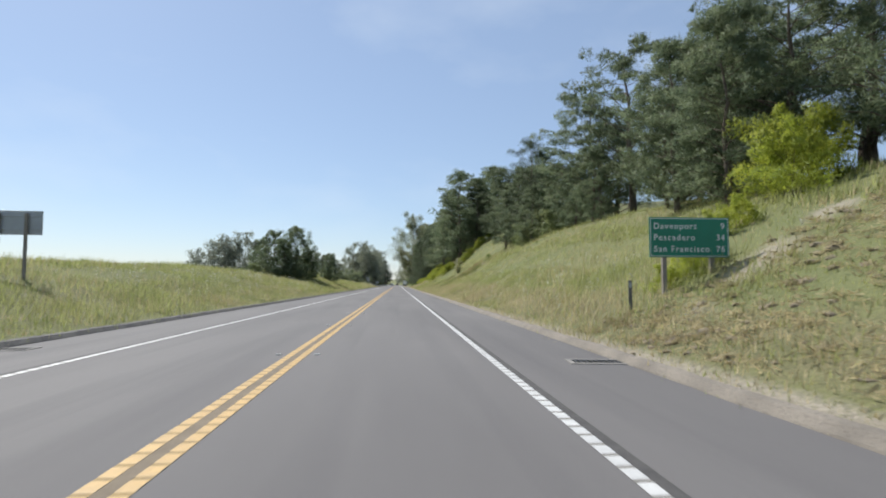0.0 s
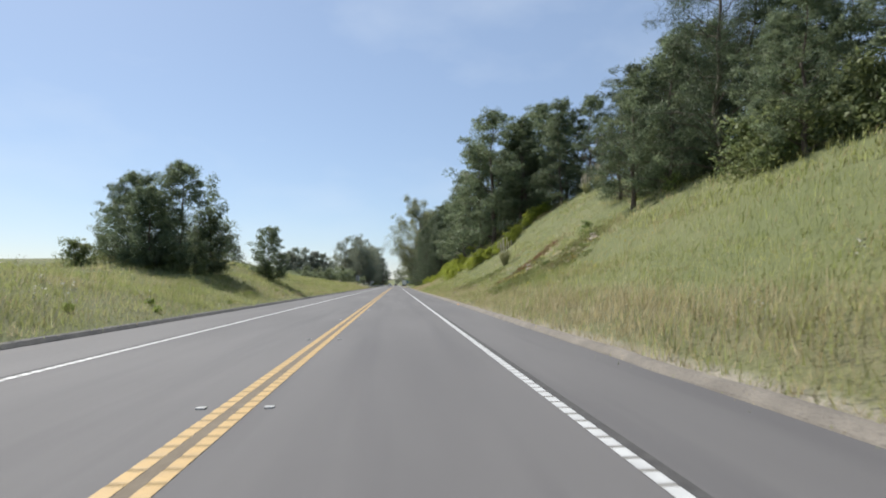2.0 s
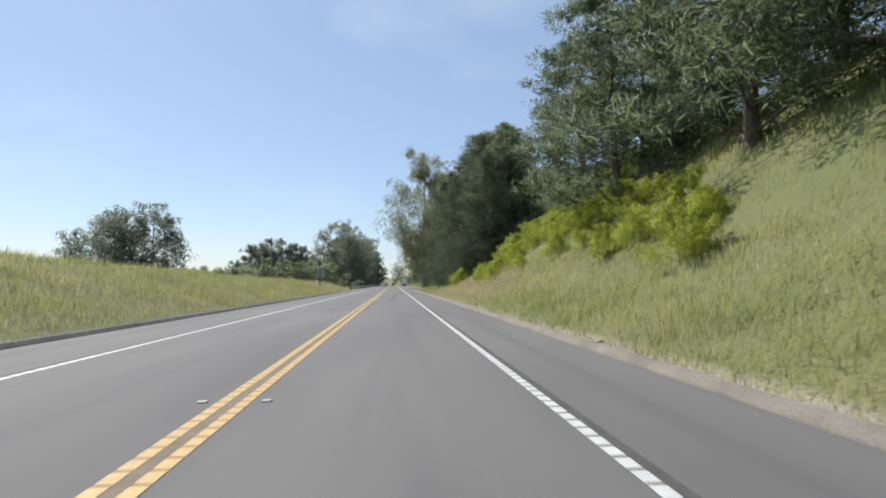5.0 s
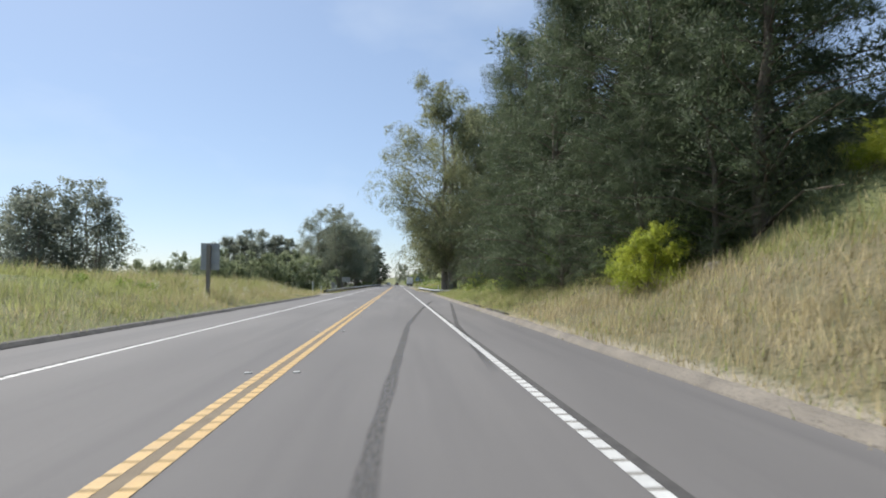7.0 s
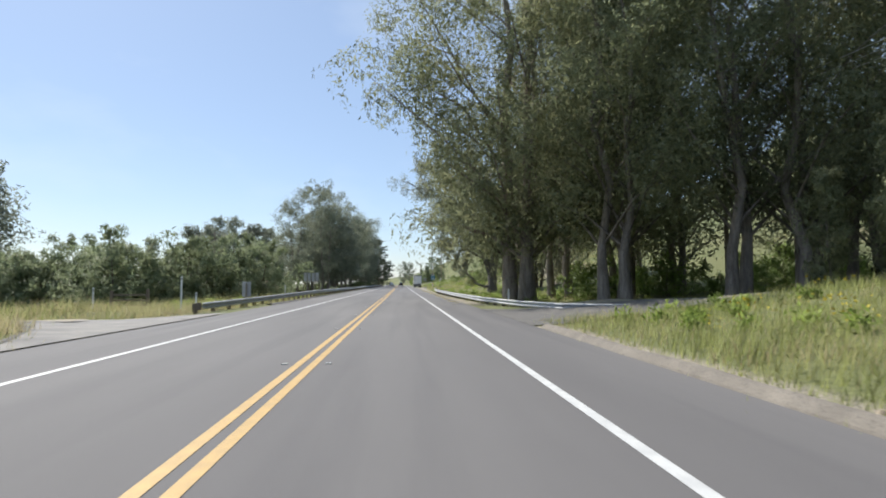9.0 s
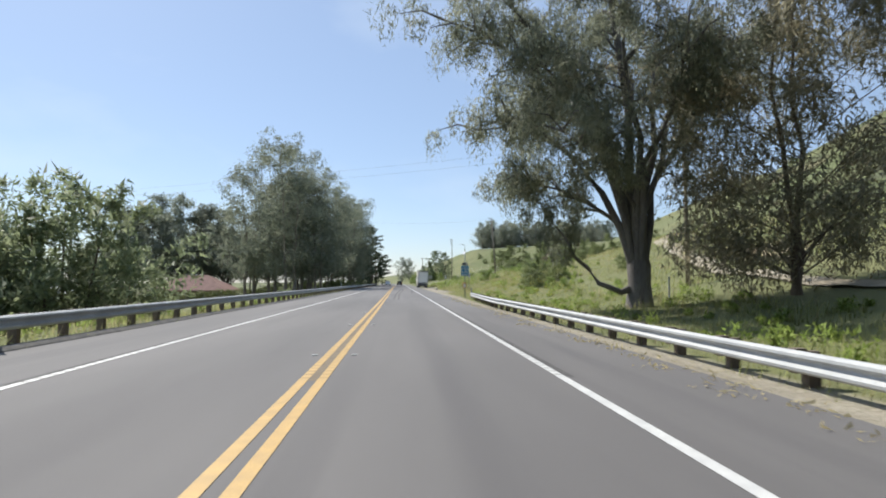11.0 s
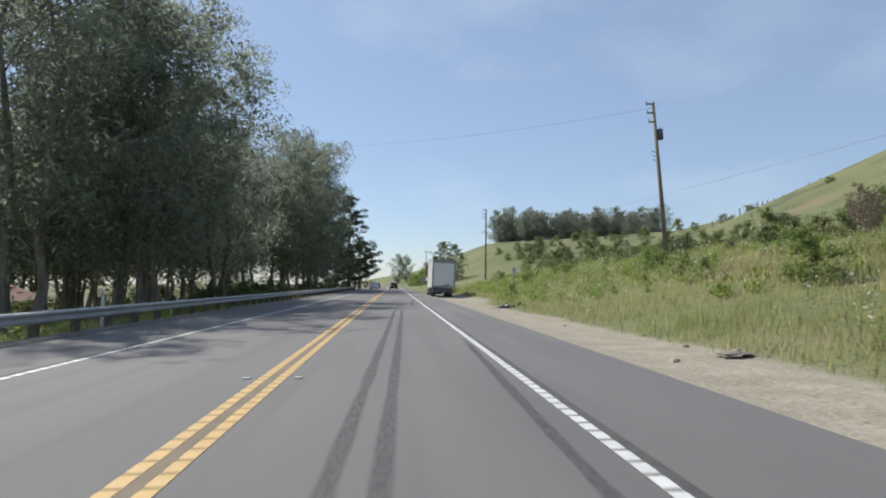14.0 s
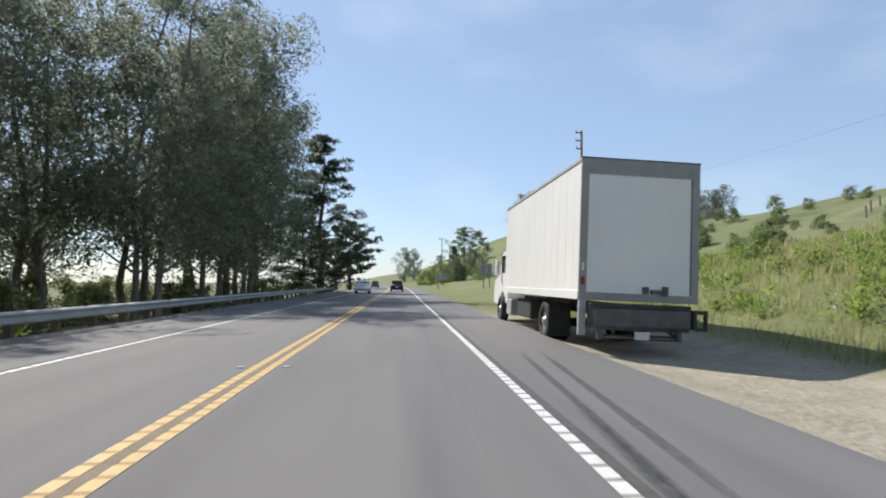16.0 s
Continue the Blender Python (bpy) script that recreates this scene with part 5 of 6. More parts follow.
def distance_sign(x, y):
    g = land(x + 1.1, y)
    ob = thing("distance_sign", "green highway distance sign with white lettering on two posts", "road sign", at=pose(x, y, g, 0, 0, -2))
    z0 = 2.13 - g
    panel = part("panel", boxed(0, -0.02, z0, 2.34, 0.02, z0 + 1.15, bevel=0.012), SIGN_GREEN, ob)
    part("border", rim(bmesh.new(), 0.03, z0 + 0.03, 2.31, z0 + 1.12, 0.016, -0.026, -0.02), SIGN_WHITE, panel)
    for k, (name, miles) in enumerate((("Davenport", "9"), ("Pescadero", "34"), ("San Francisco", "76"))):
        zz = z0 + 0.82 - 0.33 * k
        words(name, 0.245, SIGN_WHITE, panel, 0.12, -0.024, zz, bold=0.002, spacing=1.2)
        words(miles, 0.25, SIGN_WHITE, panel, 2.21, -0.024, zz, "RIGHT", 0.0, spacing=1.1)
    for px in (0.45, 1.85):
        part("post", boxed(px - 0.06, 0.02, -0.5, px + 0.06, 0.14, z0 + 1.0, bevel=0.01), GREY_POST, ob)


distance_sign(9.1, 15.6)


def back_sign(x, y, boards, posts, post_w, label):
    """A sign seen from behind. boards: (x0, z0, x1, z1) from the ground; posts: x places."""
    ob = thing("road_sign", label, "road sign", at=pose(x, y, land(x, y), 0, 0, 3))
    top = max(b[3] for b in boards)
    for b in boards:
        face = part("panel", boxed(b[0], 0.0, b[1], b[2], 0.025, b[3], bevel=0.008), SIGN_BACK, ob, "bare grey back of the sign panel")
        for s in (0.22, 0.78):
            zz = b[1] + (b[3] - b[1]) * s
            part("stiffener", boxed(b[0] + 0.05, -0.03, zz - 0.03, b[2] - 0.05, -0.001, zz + 0.03, bevel=0.005), SIGN_BACK, face)
    for p in posts:
        part("post", boxed(p - post_w / 2, -0.035 - post_w, -0.5, p + post_w / 2, -0.033, top - 0.1, bevel=0.01), GREY_POST, ob)


back_sign(-14.3, 23.2, [(0, 1.5, 2.3, 2.45)], (0.75, 1.75), 0.10, "grey back of a wide road sign on two posts")
back_sign(-9.3, 209.2, [(-0.05, 1.45, 1.0, 3.0)], (0.42,), 0.20, "grey back of a road sign on a thick timber post")
back_sign(-7.8, 260.5, [(0, 0.6, 0.5, 1.5)], (0.25,), 0.09, "small grey road sign back on a post beyond the rail")
back_sign(-9.0, 289, [(0, 1.7, 0.75, 2.65), (0.85, 1.7, 1.6, 2.65)], (0.37, 1.22), 0.08, "pair of grey sign backs on posts behind the guardrail")
back_sign(-38, 362, [(0, 3.2, 1.4, 4.4)], (0.5, 1.2), 0.1, "distant grey sign back beyond the thicket")
back_sign(9.6, 526, [(0, 1.6, 2.4, 3.0)], (0.5, 1.9), 0.12, "grey road sign on two posts past the truck")
back_sign(10.9, 464, [(0, 1.7, 1.4, 2.9)], (0.35, 1.05), 0.1, "large grey sign back on the grassy slope")


def front_sign(x, y, w, z0, h, mat, label, turn=0):
    ob = thing("road_sign", label, "road sign", at=pose(x, y, land(x, y), 0, 0, turn))
    p = part("panel", boxed(-w / 2, -0.012, z0, w / 2, 0.012, z0 + h, bevel=0.008), mat, ob)
    for k in range(2):
        part("line_of_print", boxed(-w * 0.32, -0.017, z0 + h * (0.3 + 0.3 * k), w * 0.32, -0.012, z0 + h * (0.42 + 0.3 * k)), DARK_STEEL, p)
    part("post", boxed(-0.035, 0.014, -0.5, 0.035, 0.075, z0 + h * 0.9, bevel=0.005), GREY_POST, ob)


front_sign(9.9, 345, 0.22, 1.75, 0.5, SIGN_WHITE, "narrow white marker sign on a thin post in grass", 4)
front_sign(11.1, 395, 0.30, 1.85, 0.62, SIGN_WHITE, "small white parking sign on a thin post", 4)


def delineator(x, y, mat, label, h=1.05):
    ob = thing("delineator", label, "marker post", at=pose(x, y, land(x, y)))
    part("stake", boxed(-0.05, -0.012, -0.3, 0.05, 0.012, h, bevel=0.008), mat, ob)
    part("reflector", boxed(-0.035, -0.016, h - 0.2, 0.035, -0.0125, h - 0.06), SIGN_BACK, ob)


delineator(7.9, 258.5, SIGN_WHITE, "white paddle marker by the guardrail end", 1.0)
delineator(-8.6, 255.2, SIGN_WHITE, "white paddle marker at the side road", 1.0)
delineator(-10.0, 257, SIGN_WHITE, "tall white-topped marker at the side road", 1.9)
delineator(-15.8, 259.5, SIGN_WHITE, "white post in the dry grass by the side road", 1.4)
delineator(-9.0, 279, SIGN_WHITE, "white marker behind the guardrail", 1.35)
delineator(-9.5, 281.5, SIGN_WHITE, "white marker behind the guardrail", 1.3)
delineator(8.35, 15.2, DARK_STEEL, "thin dark stake at the foot of the bank", 0.9)
delineator(7.9, 327.2, mottled("blue_grey_stake", (0.10, 0.13, 0.20), (0.14, 0.17, 0.24), 5, 40, 0.6), "dark blue marker stake near the call box", 0.95)
delineator(-8.3, 372, SIGN_WHITE, "white paddle marker behind the guardrail", 1.3)
delineator(16.3, 306.5, SIGN_WHITE, "white marker beside the old tree", 1.6)
delineator(9.0, 505, DARK_STEEL, "dark marker stake past the truck", 0.9)


MAST = mottled("dull_green_grey_paint", (0.16, 0.20, 0.17), (0.22, 0.25, 0.21), 3, 40, 0.6)


def call_box(x, y):
    ob = thing("call_box", "roadside call box mast with blue sign and solar panel", "call box", at=pose(x, y, land(x, y) + 0.22))
    part("mast", rod(bmesh.new(), (0, 0, -0.5), (0, 0, 4.35), 0.05, 0.042, 12), MAST, ob, smooth=True)
    sign = part("sign_panel", boxed(-0.36, -0.085, 1.83, 0.36, -0.06, 2.76, bevel=0.02), SIGN_BLUE, ob, "blue sign with white words")
    part("border", rim(bmesh.new(), -0.34, 1.85, 0.34, 2.74, 0.010, -0.091, -0.085), SIGN_WHITE, sign)
    words("CALL", 0.25, SIGN_WHITE, sign, 0, -0.088, 2.36, "CENTER", 0.004, spacing=1.08)
    words("BOX", 0.25, SIGN_WHITE, sign, 0, -0.088, 2.08, "CENTER", 0.004, spacing=1.12)
    for z, w in ((2.62, 0.22), (1.93, 0.26)):
        part("line_of_print", boxed(-w, -0.089, z, w, -0.085, z + 0.05), SIGN_WHITE, sign)
    pic = part("phone_plate", boxed(-0.24, -0.075, 2.79, 0.24, -0.055, 3.04, bevel=0.012), DARK_STEEL, ob, "small dark plate with a white handset symbol")
    bm = bmesh.new()
    box(bm, 0.10, -0.08, 2.84, 0.17, -0.075, 2.90)
    box(bm, 0.10, -0.08, 2.94, 0.17, -0.075, 3.0)
    box(bm, 0.14, -0.0805, 2.86, 0.175, -0.0755, 2.98)
    part("symbol", bm, SIGN_WHITE, pic)
    # near-white base colour stands in for the sun's glare on the glass
    solar = part("solar_panel", boxed(-0.19, -0.17, -0.012, 0.19, 0.17, 0.012, bevel=0.008), mottled("solar_glass_glare", (0.80, 0.81, 0.83), (0.72, 0.74, 0.77), 6, 60, 0.28, 0.6), ob, "solar panel coloured pale to mimic sun glare")
    solar.matrix_basis = pose(-0.08, -0.03, 3.93, 60.7, 0, -65)
    part("frame", rim(bmesh.new(), -0.195, -0.175, 0.195, 0.175, 0.018, -0.002, 0.002), STEEL, solar).matrix_basis = pose(0, 0, 0.013, -90, 0, 0)
    part("bracket", boxed(-0.03, -0.03, 3.72, 0.03, 0.06, 3.92, bevel=0.005), STEEL, ob)
    bm = rod(bmesh.new(), (0, 0, 4.35), (0, 0, 4.66), 0.018)
    rod(bm, (0.02, 0, 4.64), (-0.48, 0.1, 4.72), 0.014)
    box(bm, -0.22, 0.01, 4.64, -0.12, 0.07, 4.72, 0.01)
    part("antenna", bm, STEEL, ob)
    body = part("phone_box", boxed(-0.19, -0.12, 0.72, 0.12, 0.1, 1.2, bevel=0.05), ORANGE, ob, "orange emergency phone housing")
    part("door", boxed(-0.15, -0.14, 0.77, 0.05, -0.122, 1.15, bevel=0.02), SIGN_WHITE, body)


call_box(7.35, 327.6)


# ---------------------------------------------------------------- poles and wires
POLE = mottled("pole_timber", (0.20, 0.165, 0.13), (0.30, 0.26, 0.21), 2, 20, 0.95, relief=0.5, dist=0.01, stretch=(4, 4, 0.3))


def utility_pole(x, y, top, arms, label, lean=0.0, gear=False, z0=None):
    g = land(x, y) if z0 is None else z0
    ob = thing("utility_pole", label, "utility pole", "utility poles", pose(x, y, g, 0, lean, 0))
    h = top - g
    part("pole", rod(bmesh.new(), (0, 0, -1), (0, 0, h), 0.17, 0.11, 10), POLE, ob, smooth=True)
    for dz, x0, x1 in arms:
        arm = part("crossarm", boxed(x0, -0.14, h - dz - 0.06, x1, -0.115 + 0.02, h - dz + 0.06, bevel=0.01), POLE, ob)
        for s in (0.06, 0.94):
            part("insulator", rod(bmesh.new(), (x0 + (x1 - x0) * s, -0.12, h - dz + 0.06), (x0 + (x1 - x0) * s, -0.12, h - dz + 0.24), 0.05, 0.035, 8), SIGN_BACK, arm, "grey ceramic insulator")
    if gear:
        can = part("transformer", rod(bmesh.new(), (0.28, -0.1, h - 2.7), (0.28, -0.1, h - 1.95), 0.2, 0.2, 14), DARK_STEEL, ob, "dark transformer can", True)
        part("bushing", rod(bmesh.new(), (0.28, -0.1, h - 1.95), (0.28, -0.1, h - 1.7), 0.04, 0.025, 8), SIGN_BACK, can)
        for k in range(3):
            part("bracket", rod(bmesh.new(), (-0.1, -0.1, h - 3.6 - 0.3 * k), (-0.45, -0.1, h - 3.5 - 0.3 * k), 0.03), STEEL, ob)
    return ob


utility_pole(20.9, 389.7, 14.3, [(0.1, -0.6, 0.05), (0.75, -0.55, 0.05), (1.4, -0.5, 0.05)], "weathered leaning utility pole with side brackets and transformer", -4.0, True)
utility_pole(17.5, 448.7, 14.4, [(0.2, -0.55, 0.05), (0.9, -0.55, 0.05), (1.6, -0.5, 0.05)], "weathered utility pole with side brackets", 0.5)
utility_pole(12.5, 545, 12.6, [(0.3, -0.9, 0.9)], "distant timber utility pole along the road")
utility_pole(17, 575, 13.2, [(0.3, -0.9, 0.9)], "distant timber utility pole along the road")
utility_pole(21.2, 313.7, 11.6, [(0.2, -0.9, 0.9)], "timber utility pole behind the old eucalyptus")
utility_pole(-36.4, 344.3, 11.8, [(0.35, -1.2, 1.2), (0.9, -0.8, 0.8)], "timber utility pole with two crossarms above the thicket")
utility_pole(24.6, 248, 12.6, [(0.2, -1.2, 1.2)], "timber utility pole with a crossarm before the eucalyptus", 3.0)
utility_pole(23.8, 262.8, 13.2, [(0.2, -1.2, 1.2)], "timber utility pole among the eucalyptus trunks")
WIRE = mottled("wire", (0.16, 0.16, 0.16), (0.22, 0.22, 0.22), 5, 40, 0.6)


# paler copy of WIRE: sunlight on these lines is put into the colour
WIRE_SUNLIT = mottled("sunlit_wire", (0.55, 0.55, 0.53), (0.45, 0.45, 0.44), 5, 40, 0.5)


def wire(a, b, sag, r=0.014, mat=WIRE, label="thin dark overhead power line"):
    a, b = Vector(a), Vector(b)
    pts = [a.lerp(b, k / 16) - Vector((0, 0, sag * 4 * (k / 16) * (1 - k / 16))) for k in range(17)]
    v, f = tube(pts, [r] * 17, 5)
    tagged(put("power_line", np_mesh("power_line", v, f, mat, True)), label, "cable", "power lines")


wire((-36.4, 344.3, 11.6), (21.2, 313.7, 11.6), 0.3, 0.006)
wire((-35.4, 344.9, 11.2), (22.0, 314.3, 11.3), 0.45, 0.006)
wire((20.6, 389.6, 14.0), (-22, 422, 18.3), 1.4, 0.008)
wire((40, 322, 11.2), (40, 560, 19.0), 0.6)
for dz, dx in ((0, -1.0), (0, 0.0), (0, 1.0)):
    wire((23.8 + dx, 262.7, 13.2), (25.2 + dx, 248, 12.6), 0.15, 0.022, WIRE_SUNLIT, "thin power line coloured pale to look sunlit")
    wire((25.2 + dx, 248, 12.6), (32 + dx, 205, 16.0), 0.5, 0.022, WIRE_SUNLIT, "thin power line coloured pale to look sunlit")


# ---------------------------------------------------------------- vehicles
PAINT_WHITE = mottled("white_panel_paint", (0.84, 0.83, 0.80), (0.79, 0.78, 0.75), 0.7, 30, 0.35, relief=0.02, grime=0.95)
TRUCK_GREY = mottled("grey_door_frame", (0.30, 0.30, 0.29), (0.36, 0.355, 0.34), 2, 40, 0.5, relief=0.05)
CHASSIS = mottled("grimy_chassis", (0.035, 0.035, 0.036), (0.06, 0.058, 0.055), 3, 30, 0.7, relief=0.3)
TYRE = mottled("tyre_rubber", (0.025, 0.025, 0.025), (0.04, 0.039, 0.038), 6, 40, 0.85, relief=0.4)
RIM_METAL = mottled("wheel_metal", (0.55, 0.55, 0.55), (0.42, 0.42, 0.42), 6, 40, 0.4, 0.6)
GLASS = mottled("dark_glass", (0.02, 0.022, 0.025), (0.03, 0.033, 0.036), 3, 40, 0.05, relief=0.0)
RED_LAMP = mottled("red_lamp", (0.35, 0.02, 0.015), (0.28, 0.015, 0.012), 8, 60, 0.25)
CHROME = mottled("chrome", (0.75, 0.75, 0.76), (0.65, 0.65, 0.66), 5, 50, 0.15, 1.0, 0.0)


def wheel(parent, x, y, r, w, side):
    """A tyre with its rim; side: the way its face looks along x."""
    bm = bmesh.new()
    prof = [(r * 0.58, -w / 2), (r * 0.9, -w / 2), (r, -w / 2 * 0.8), (r, w / 2 * 0.8), (r * 0.9, w / 2), (r * 0.58, w / 2)]
    n = 24
    rings = [[bm.verts.new((b, a * math.cos(2 * math.pi * k / n), a * math.sin(2 * math.pi * k / n))) for a, b in prof] for k in range(n)]
    for k in range(n):
        for j in range(len(prof)):
            bm.faces.new((rings[k][j], rings[k][(j + 1) % len(prof)], rings[(k + 1) % n][(j + 1) % len(prof)], rings[(k + 1) % n][j]))
    t = part("wheel", bm, TYRE, parent, smooth=True)
    t.matrix_basis = pose(x, y, r)
    bm = bmesh.new()
    rod(bm, (-w * 0.3, 0, 0), (w * 0.3, 0, 0), r * 0.6, None, 20)
    rod(bm, (side * w * 0.3, 0, 0), (side * w * 0.55, 0, 0), r * 0.25, r * 0.16, 14)
    part("rim", bm, RIM_METAL, t)


def box_truck(x, y):
    ob = thing("box_truck", "white box truck parked on the dirt shoulder", "truck", at=pose(x, y, -0.2, 0, 2.6, 0))
    W, L, Z0, Z1 = 1.27, 8.4, 1.16, 4.1
    body = part("cargo_box", boxed(-W, 0.06, Z0, W, L, Z1, bevel=0.025), PAINT_WHITE, ob, "white cargo box")
    for sx in (-1, 1):
        part("side_rail", boxed(sx * W - 0.015 * sx, 0.05, Z0 - 0.02, sx * (W + 0.02), L + 0.01, Z0 + 0.16, bevel=0.008), TRUCK_GREY if sx > 0 else PAINT_WHITE, body)
        part("roof_rail", boxed(sx * W - 0.02 * sx, 0.0, Z1 - 0.06, sx * (W + 0.02), L + 0.01, Z1 + 0.02, bevel=0.01), STEEL, body)
        for k in range(13):
            yy = 0.45 + 0.62 * k
            part("panel_seam", boxed(sx * W, yy - 0.008, Z0 + 0.17, sx * (W + 0.0025), yy + 0.008, Z1 - 0.07), PAINT_WHITE, body)
    part("rear_frame", rim(bmesh.new(), -W - 0.01, Z0 - 0.02, W + 0.01, Z1 + 0.01, 0.16, 0.0, 0.058), TRUCK_GREY, body, "grey rear door frame")
    part("header", boxed(-W + 0.15, 0.005, Z1 - 0.32, W - 0.15, 0.055, Z1 - 0.15), TRUCK_GREY, body)
    door = part("roll_door", boxed(-W + 0.155, 0.02, Z0 + 0.14, W - 0.155, 0.06, Z1 - 0.315, bevel=0.006), PAINT_WHITE, body, "white roll-up rear door")
    for k in range(1, 7):
        zz = Z0 + 0.14 + k * 0.35
        part("door_slat_joint", boxed(-W + 0.16, 0.0175, zz - 0.004, W - 0.16, 0.0198, zz + 0.004), PAINT_WHITE, door)
    for a in ((0.25, Z0 + 0.16, 0.55, Z0 + 0.24), (0.50, Z0 + 0.12, 0.62, Z0 + 0.32), (0.08, Z0 + 0.16, 0.2, Z0 + 0.3)):
        part("latch", boxed(a[0], -0.04, a[1], a[2], 0.019, a[3], bevel=0.008), DARK_STEEL, door)
    part("door_channel", boxed(W - 0.165, 0.004, Z0 + 0.15, W - 0.145, 0.0195, Z1 - 0.33), CHASSIS, body, "dark door channel")
    part("roof_edge", boxed(-W - 0.022, -0.004, Z1 + 0.0, W + 0.022, 0.05, Z1 + 0.035, bevel=0.008), DARK_STEEL, body)
    for z in (1.45, 1.75):
        part("marker_lamp", boxed(-W + 0.03, -0.012, z, -W + 0.11, -0.001, z + 0.16, bevel=0.01), RED_LAMP if z < 1.6 else CHROME, body)
    lift = part("tail_lift", boxed(-1.1, -0.22, 0.55, 1.0, 0.0, 1.08, bevel=0.05), DARK_STEEL, ob, "folded grey steel tail lift")
    part("platform", boxed(-1.05, -0.30, 0.62, 0.98, -0.225, 0.98, bevel=0.03), DARK_STEEL, lift)
    part("top_bar", boxed(-1.12, -0.27, 1.02, 1.0, -0.18, 1.10, bevel=0.02), CHASSIS, lift)
    for sx in (-0.85, 0.8):
        bm = box(bmesh.new(), sx - 0.05, -0.18, 0.35, sx + 0.05, -0.02, 0.74, 0.015)
        rod(bm, (sx, -0.1, 0.4), (sx - 0.25 * (1 if sx > 0 else -1), 0.4, 0.75), 0.04)
        part("lift_arm", bm, DARK_STEEL, lift)
    bm = box(bmesh.new(), 1.05, -0.25, 0.62, 1.13, 0.1, 1.02, 0.01)
    box(bm, 1.13, -0.25, 0.94, 1.36, -0.17, 1.02, 0.01)
    box(bm, 1.3, -0.25, 0.6, 1.36, -0.17, 0.95, 0.01)
    box(bm, 1.13, -0.25, 0.6, 1.31, -0.17, 0.66, 0.01)
    part("lift_bracket", bm, CHASSIS, ob)
    part("corner_post", boxed(-W - 0.01, -0.06, 0.42, -W + 0.14, 0.05, Z0 - 0.03, bevel=0.015), STEEL, ob)
    part("rear_bumper", boxed(-0.8, -0.12, 0.36, 0.8, -0.02, 0.46, bevel=0.015), CHASSIS, ob)
    part("reflective_strip", boxed(-0.75, -0.126, 0.39, 0.75, -0.1205, 0.42), mottled("dusty_red_strip", (0.22, 0.10, 0.09), (0.30, 0.22, 0.2), 9, 30, 0.6), ob)
    part("number_plate", boxed(-0.17, -0.26, 0.38, 0.13, -0.2225, 0.54, bevel=0.004), SIGN_WHITE, ob, "blank pale number plate")
    for sx in (-0.42, 0.42):
        part("frame_rail", boxed(sx - 0.05, 0.1, 0.78, sx + 0.05, 10.9, 1.05, bevel=0.01), CHASSIS, ob)
        part("mudflap", boxed(sx * 2.35 - 0.28, 2.35, 0.18, sx * 2.35 + 0.28, 2.37, 0.98), TYRE, ob)
    part("side_tank", boxed(-1.12, 5.0, 0.42, -0.62, 6.9, 0.98, bevel=0.06), CHASSIS, ob)
    part("side_step", boxed(-1.2, 7.5, 0.38, -0.7, 8.3, 0.92, bevel=0.04), STEEL, ob)
    part("axle", rod(bmesh.new(), (-1.0, 3.1, 0.5), (1.0, 3.1, 0.5), 0.11), CHASSIS, ob)
    for sx in (-1, 1):
        wheel(ob, sx * 1.07, 3.1, 0.5, 0.27, sx)
        wheel(ob, sx * 0.75, 3.1, 0.5, 0.27, sx)
        wheel(ob, sx * 1.03, 9.85, 0.5, 0.28, sx)
    cab = bmesh.new()
    side = [(8.05, 0.75), (8.05, 2.55), (8.35, 2.72), (9.3, 2.68), (9.85, 1.85), (10.9, 1.62), (11.1, 1.35), (11.1, 0.62), (9.7, 0.62), (9.65, 0.9), (9.1, 1.12), (8.6, 0.9), (8.55, 0.7)]
    ring = [[cab.verts.new((sx, a + 0.7, b)) for a, b in side] for sx in (-1.08, 1.08)]
    cab.faces.new(ring[0])
    cab.faces.new(list(reversed(ring[1])))
    for i in range(len(side)):
        j = (i + 1) % len(side)
        cab.faces.new((ring[0][i], ring[1][i], ring[1][j], ring[0][j]))
    bmesh.ops.recalc_face_normals(cab, faces=cab.faces)
    bmesh.ops.bevel(cab, geom=list(cab.edges), offset=0.05, segments=2, affect="EDGES")
    cabin = part("cab", cab, PAINT_WHITE, ob, "white cab with rounded bonnet")
    ahead = pose(0, 0.7, 0)
    for sx in (-1, 1):
        part("side_window", boxed(sx * 1.075, 8.5, 1.85, sx * 1.092, 9.45, 2.5, bevel=0.008), GLASS, cabin).matrix_basis = ahead
        bm = box(bmesh.new(), sx * 1.28 - 0.09, 9.55, 1.75, sx * 1.28 + 0.09, 9.63, 2.35, 0.03)
        rod(bm, (sx * 1.05, 9.5, 2.2), (sx * 1.28, 9.58, 2.25), 0.02)
        rod(bm, (sx * 1.05, 9.5, 1.85), (sx * 1.28, 9.58, 1.85), 0.02)
        part("mirror", bm, CHROME if sx < 0 else DARK_STEEL, cabin).matrix_basis = ahead
        part("headlight", boxed(sx * 0.75 - 0.15, 11.09, 0.95, sx * 0.75 + 0.15, 11.13, 1.2, bevel=0.02), CHROME, cabin).matrix_basis = ahead
    part("windscreen", boxed(-0.95, 9.33, 1.95, 0.95, 9.36, 2.55, bevel=0.01), GLASS, cabin).matrix_basis = ahead @ pose(0, 2.0, -1.6, 14, 0, 0) @ pose(0, -1.1, 0)
    return ob


box_truck(7.03, 413.05)


